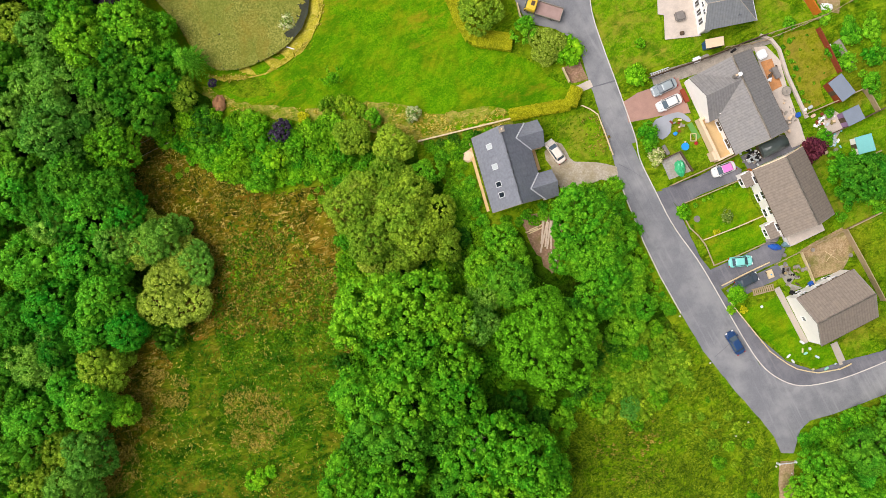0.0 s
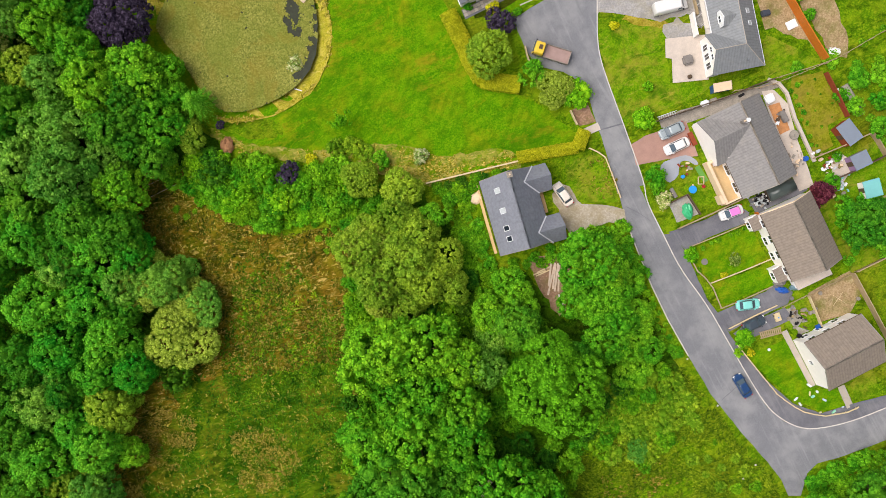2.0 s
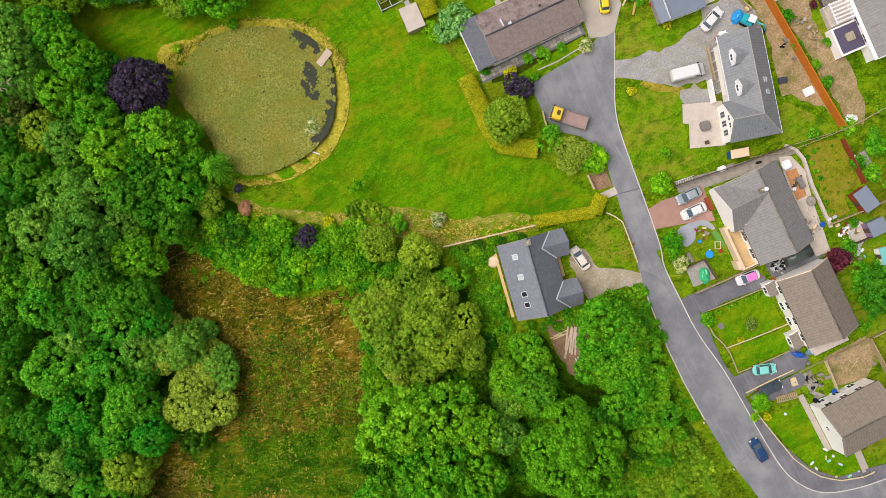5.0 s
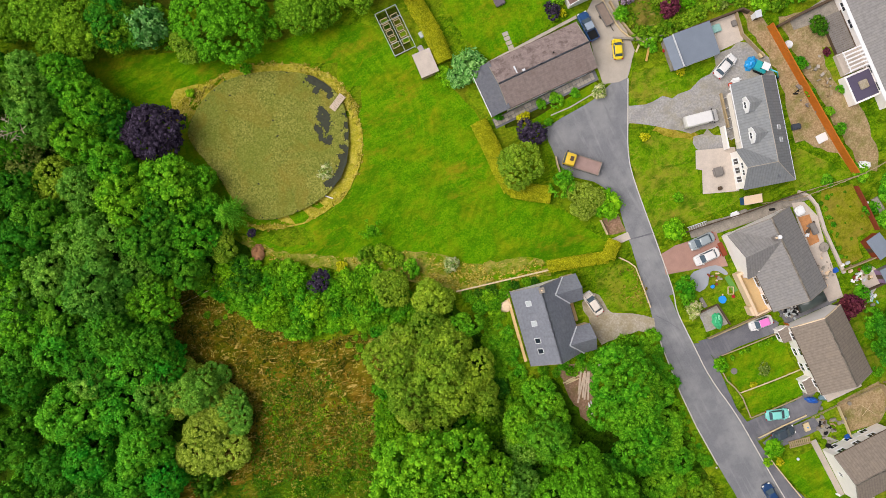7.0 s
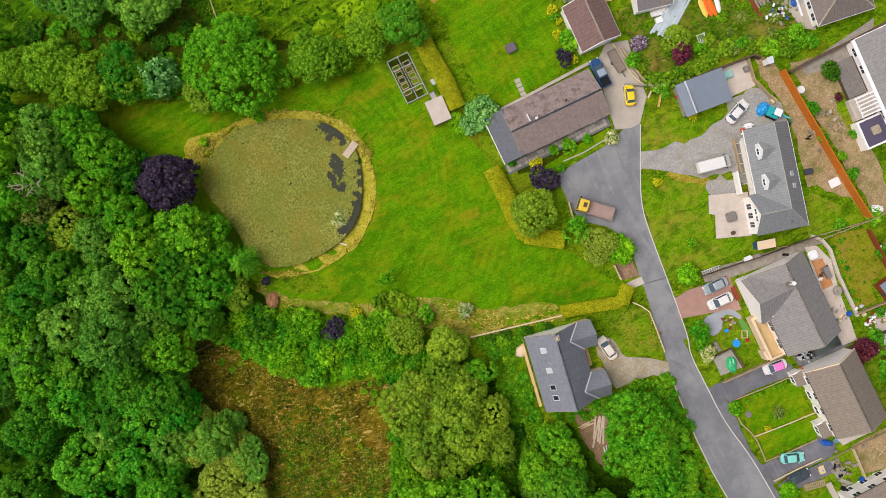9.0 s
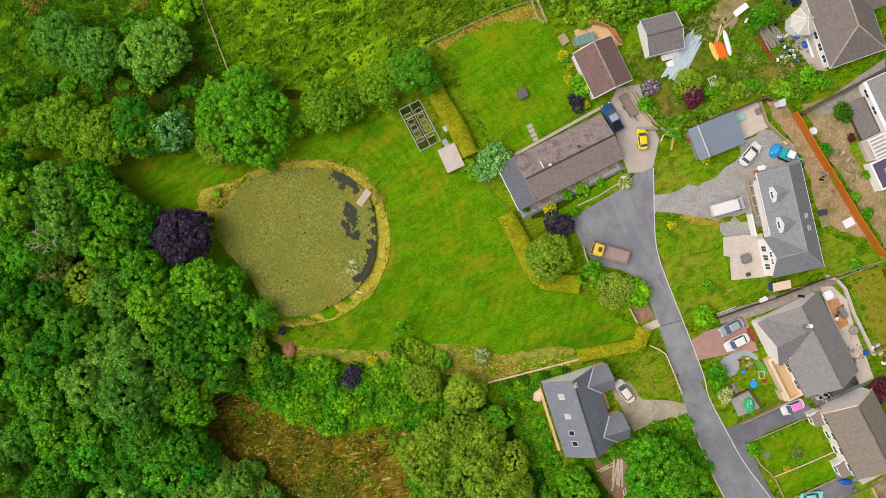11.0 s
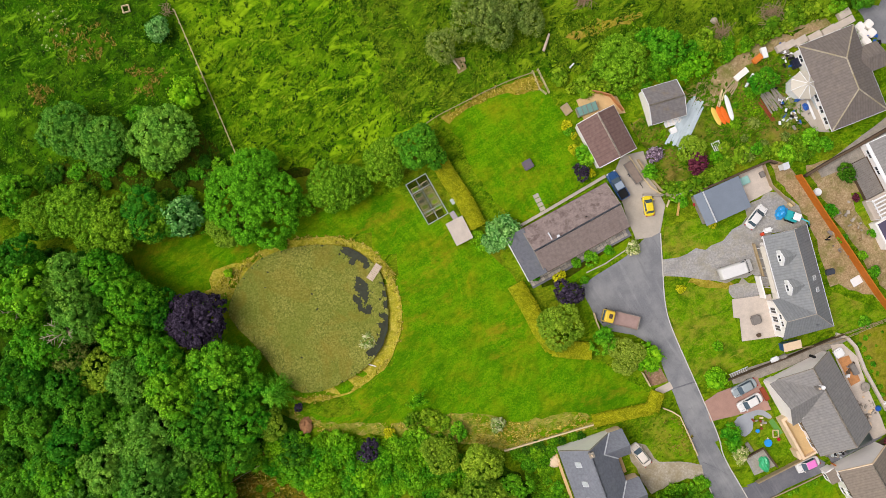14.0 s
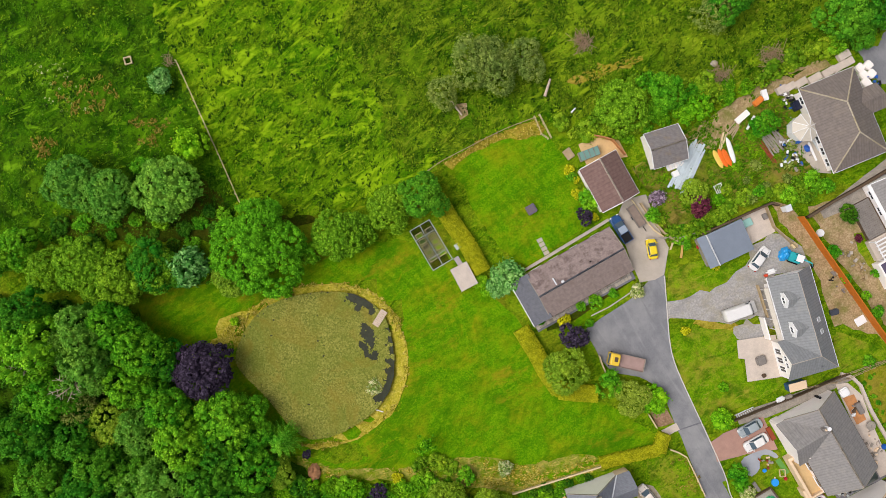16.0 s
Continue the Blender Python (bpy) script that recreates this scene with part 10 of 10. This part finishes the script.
ribbon("garden_path", [(55.4, -6.0), (60.1, -15.4)], 1.0, 0.1, M["concrete"], "narrow concrete path beside the white gable", "path", base=0.0)
ribbon("garden_path", [(64.7, -15.4), (66.2, -19.0)], 1.2, 0.1, M["concrete"], "short concrete path to the footway", "path", base=0.0)
for a, b in (((63.3, -1.8), (64.9, 0.4)), ((63.2, 0.0), (65.3, -1.4))):
    pole(a, b, 0.045, M["palewood"], "thin pale pole lying crossed in the sandy yard", "white_pole")


def slatted_steps(a, b, w, n):
    d = math.dist(a, b)
    root = thing("garden_steps", "pale slatted timber steps beside the drive", "steps", ground_pose(*a, heading(a, b), 0.06))
    for s in (-1, 1):
        part("stringer", boxes((0, d, s * w / 2 - 0.06, s * w / 2 + 0.06, 0, 0.4)), M["wood"], root)
    for k in range(n):
        x = d * (k + 0.5) / n
        part("tread", boxes((x - d / n * 0.3, x + d / n * 0.3, -w / 2 + 0.06, w / 2 - 0.06, 0.2, 0.28)), M["wood"], root)


slatted_steps((51.3, -6.7), (54.9, -5.8), 1.0, 11)


def clutter(at, turn, n, sx, sy, label, mats, seed):
    """A yard's loose clutter as one heap of pieces."""
    rnd = random.Random(seed)
    root = thing("scrap_heap", label, "scrap", ground_pose(*at, turn, 0.1))
    for k in range(n):
        a, b = rnd.uniform(0.1, 0.42), rnd.uniform(0.08, 0.24)
        part("scrap_piece", boxes((-a, a, -b, b, 0, rnd.uniform(0.1, 0.5)), bevel=0.03), rnd.choice(mats), root, m=pose(rnd.gauss(0, sx), rnd.gauss(0, sy), rnd.uniform(0, 0.1), rnd.uniform(-8, 8), rnd.uniform(-8, 8), rnd.uniform(0, 180)))


BLUE = paint("blue_sheet_plastic", 34, 90, 176)
clutter((47.1, 74.0), -65, 46, 2.2, 0.9, "building clutter behind the hipped house", (M["deckgrey"], M["trim"], M["tyre"], M["stone"], M["wood"], BLUE, M["lead"]), 81)
clutter((47.3, 83.5), -60, 26, 1.2, 0.6, "dark bins and boxes beside the hipped house", (M["deckgrey"], M["trim"], M["tyre"], M["stone"], BLUE), 82)
clutter((61.5, 84.4), -60, 14, 0.7, 0.5, "dark wrapped materials beside the bulk bags", (M["deckgrey"], M["tyre"], BLUE), 83)
clutter((63.2, 21.8), 25, 30, 1.2, 0.8, "scattered toys and stones beside the mauve shed", (M["trim"], M["cream"], M["paleglass"], M["redwood"], M["soil"]), 84)
clutter((64.8, 18.4), 25, 18, 1.0, 0.5, "white and turquoise garden toys", (M["trim"], M["paleglass"], paint("turquoise_plastic", 140, 206, 206)), 85)
clutter((58.0, -3.4), 20, 26, 1.0, 1.2, "pots and tools in the paved yard", (M["deckgrey"], M["stone"], M["darkwood"], M["soil"], M["tyre"]), 86)
clutter((56.7, 22.9), 65, 40, 1.3, 0.9, "broken paving and rubble on the patio", (M["paleconcrete"], M["stone"], M["cream"]), 87)
clutter((54.7, 29.6), 65, 10, 0.8, 0.3, "garden chairs and pots on the deck", (M["deckgrey"], M["trim"], M["darkwood"]), 88)
clutter((39.5, 21.8), 20, 9, 0.5, 1.0, "pots and toys in the front garden", (M["redwood"], M["cream"], M["stone"]), 89)
clutter((52.6, 51.6), -60, 14, 1.4, 0.5, "timber and tools behind the bungalow", (M["deckgrey"], M["tyre"], M["wood"], M["wood"]), 90)
clutter((56.0, 54.2), -60, 20, 1.8, 0.7, "loose stones and boards on sandy ground", (M["stone"], M["soil"], M["concrete"], M["wood"]), 91)
ribbon("garden_wall", [(30.8, 61.7), (36.9, 63.8), (42.8, 65.8), (43.9, 65.3)], 0.3, 1.3, M["darkwood"], "dark timber retaining wall behind the workshop", "wall")
plants("deep", [(67.9, 12.4, 46.0), (70.9, 11.3, 40.0)], 0.7)
plants("shrub", [(65.4, 9.8, 10.0), (64.5, 12.0, 9.0), (67.4, 9.6, 12.0), (68.1, 15.9, 14.0), (69.9, 16.1, 12.0), (65.9, 5.7, 10.0)], 0.8)
fill(("shrub", "shadebramble", "nettle"), [(65.9, 12.0), (72.1, 16.5), (72.2, 4.8), (66.9, 6.8)], 3.4, 0.6, 1.2, 62, 0.7, "shrubs in the back gardens")
fence([(64.4, 13.0), (68.2, 14.9), (72.1, 16.5)], 1.1, "pale weathered board fence between back gardens", M["wood"], 1, 2.0, 0.12, True, 0.14)
fence([(67.0, 3.8), (72.2, 6.3)], 1.1, "pale weathered board fence between back gardens", M["wood"], 1, 2.0, 0.12, True, 0.14)
fill(("nettle", "bright", "shrub"), [(55.9, 37.1), (57.4, 35.0), (59.2, 29.0), (60.2, 24.8), (59.5, 24.6), (57.9, 29.0), (56.0, 34.2)], 1.1, 0.25, 0.5, 63, 0.8, "weeds along the patio wall")
fill(("shrub", "nettle"), [(39.3, 7.1), (40.2, 7.6), (42.0, 4.1), (41.3, 3.6)], 1.0, 0.4, 0.7, 64, 0.8, "garden shrubs")
fill(("shrub", "nettle"), [(39.5, 7.6), (48.9, 11.6), (49.1, 11.0), (39.8, 6.9)], 1.2, 0.3, 0.6, 65, 0.7, "garden shrubs")


def wire_strand(a, b):
    """A single fence wire between two posts that stand in the growth."""
    root = thing("wire_fence", "single pale wire strung between two grey posts", "fence", ground_pose(*a))
    ends = []
    for p in (a, b):
        q = local(root, p)
        ends.append(Vector((q[0], q[1], 1.35)))
        part("post", tube(bmesh.new(), (q[0], q[1], -0.4), (q[0], q[1], 1.5), 0.06, 0.05, 6), M["wood"], root)
    mid = ends[0].lerp(ends[1], 0.5) - Vector((0, 0, 0.12))
    bm = tube(bmesh.new(), ends[0], mid, 0.022, 0.022, 5)
    part("wire", tube(bm, mid, ends[1], 0.022, 0.022, 5), M["deadwood"], root)


wire_strand((-53.3, 18.0), (-44.0, 22.4))
wire_strand((-54.0, 19.9), (-45.8, 23.6))

# flags in front of the long bungalow
rnd_flags = random.Random(8)
FLAGS = [mesh_of("flagstone", boxes((-0.29, 0.29, -0.29, 0.29, 0.0, 0.05), bevel=0.015), m) for m in (M["concrete"], M["stone"], M["concrete"])]
for row in range(2):
    for k in range(29):
        fx, fy = 2.15 + 0.913 * (0.32 + 0.63 * k) + 0.37 * (0.33 + 0.64 * row), 49.25 + 0.407 * (0.32 + 0.63 * k) - 0.93 * (0.33 + 0.64 * row)
        flag = new("flagstone", rnd_flags.choice(FLAGS))
        flag.parent = flag_bed
        flag.matrix_basis = ground_pose(fx, fy, 24.0 + rnd_flags.uniform(-1, 1), 0.07)
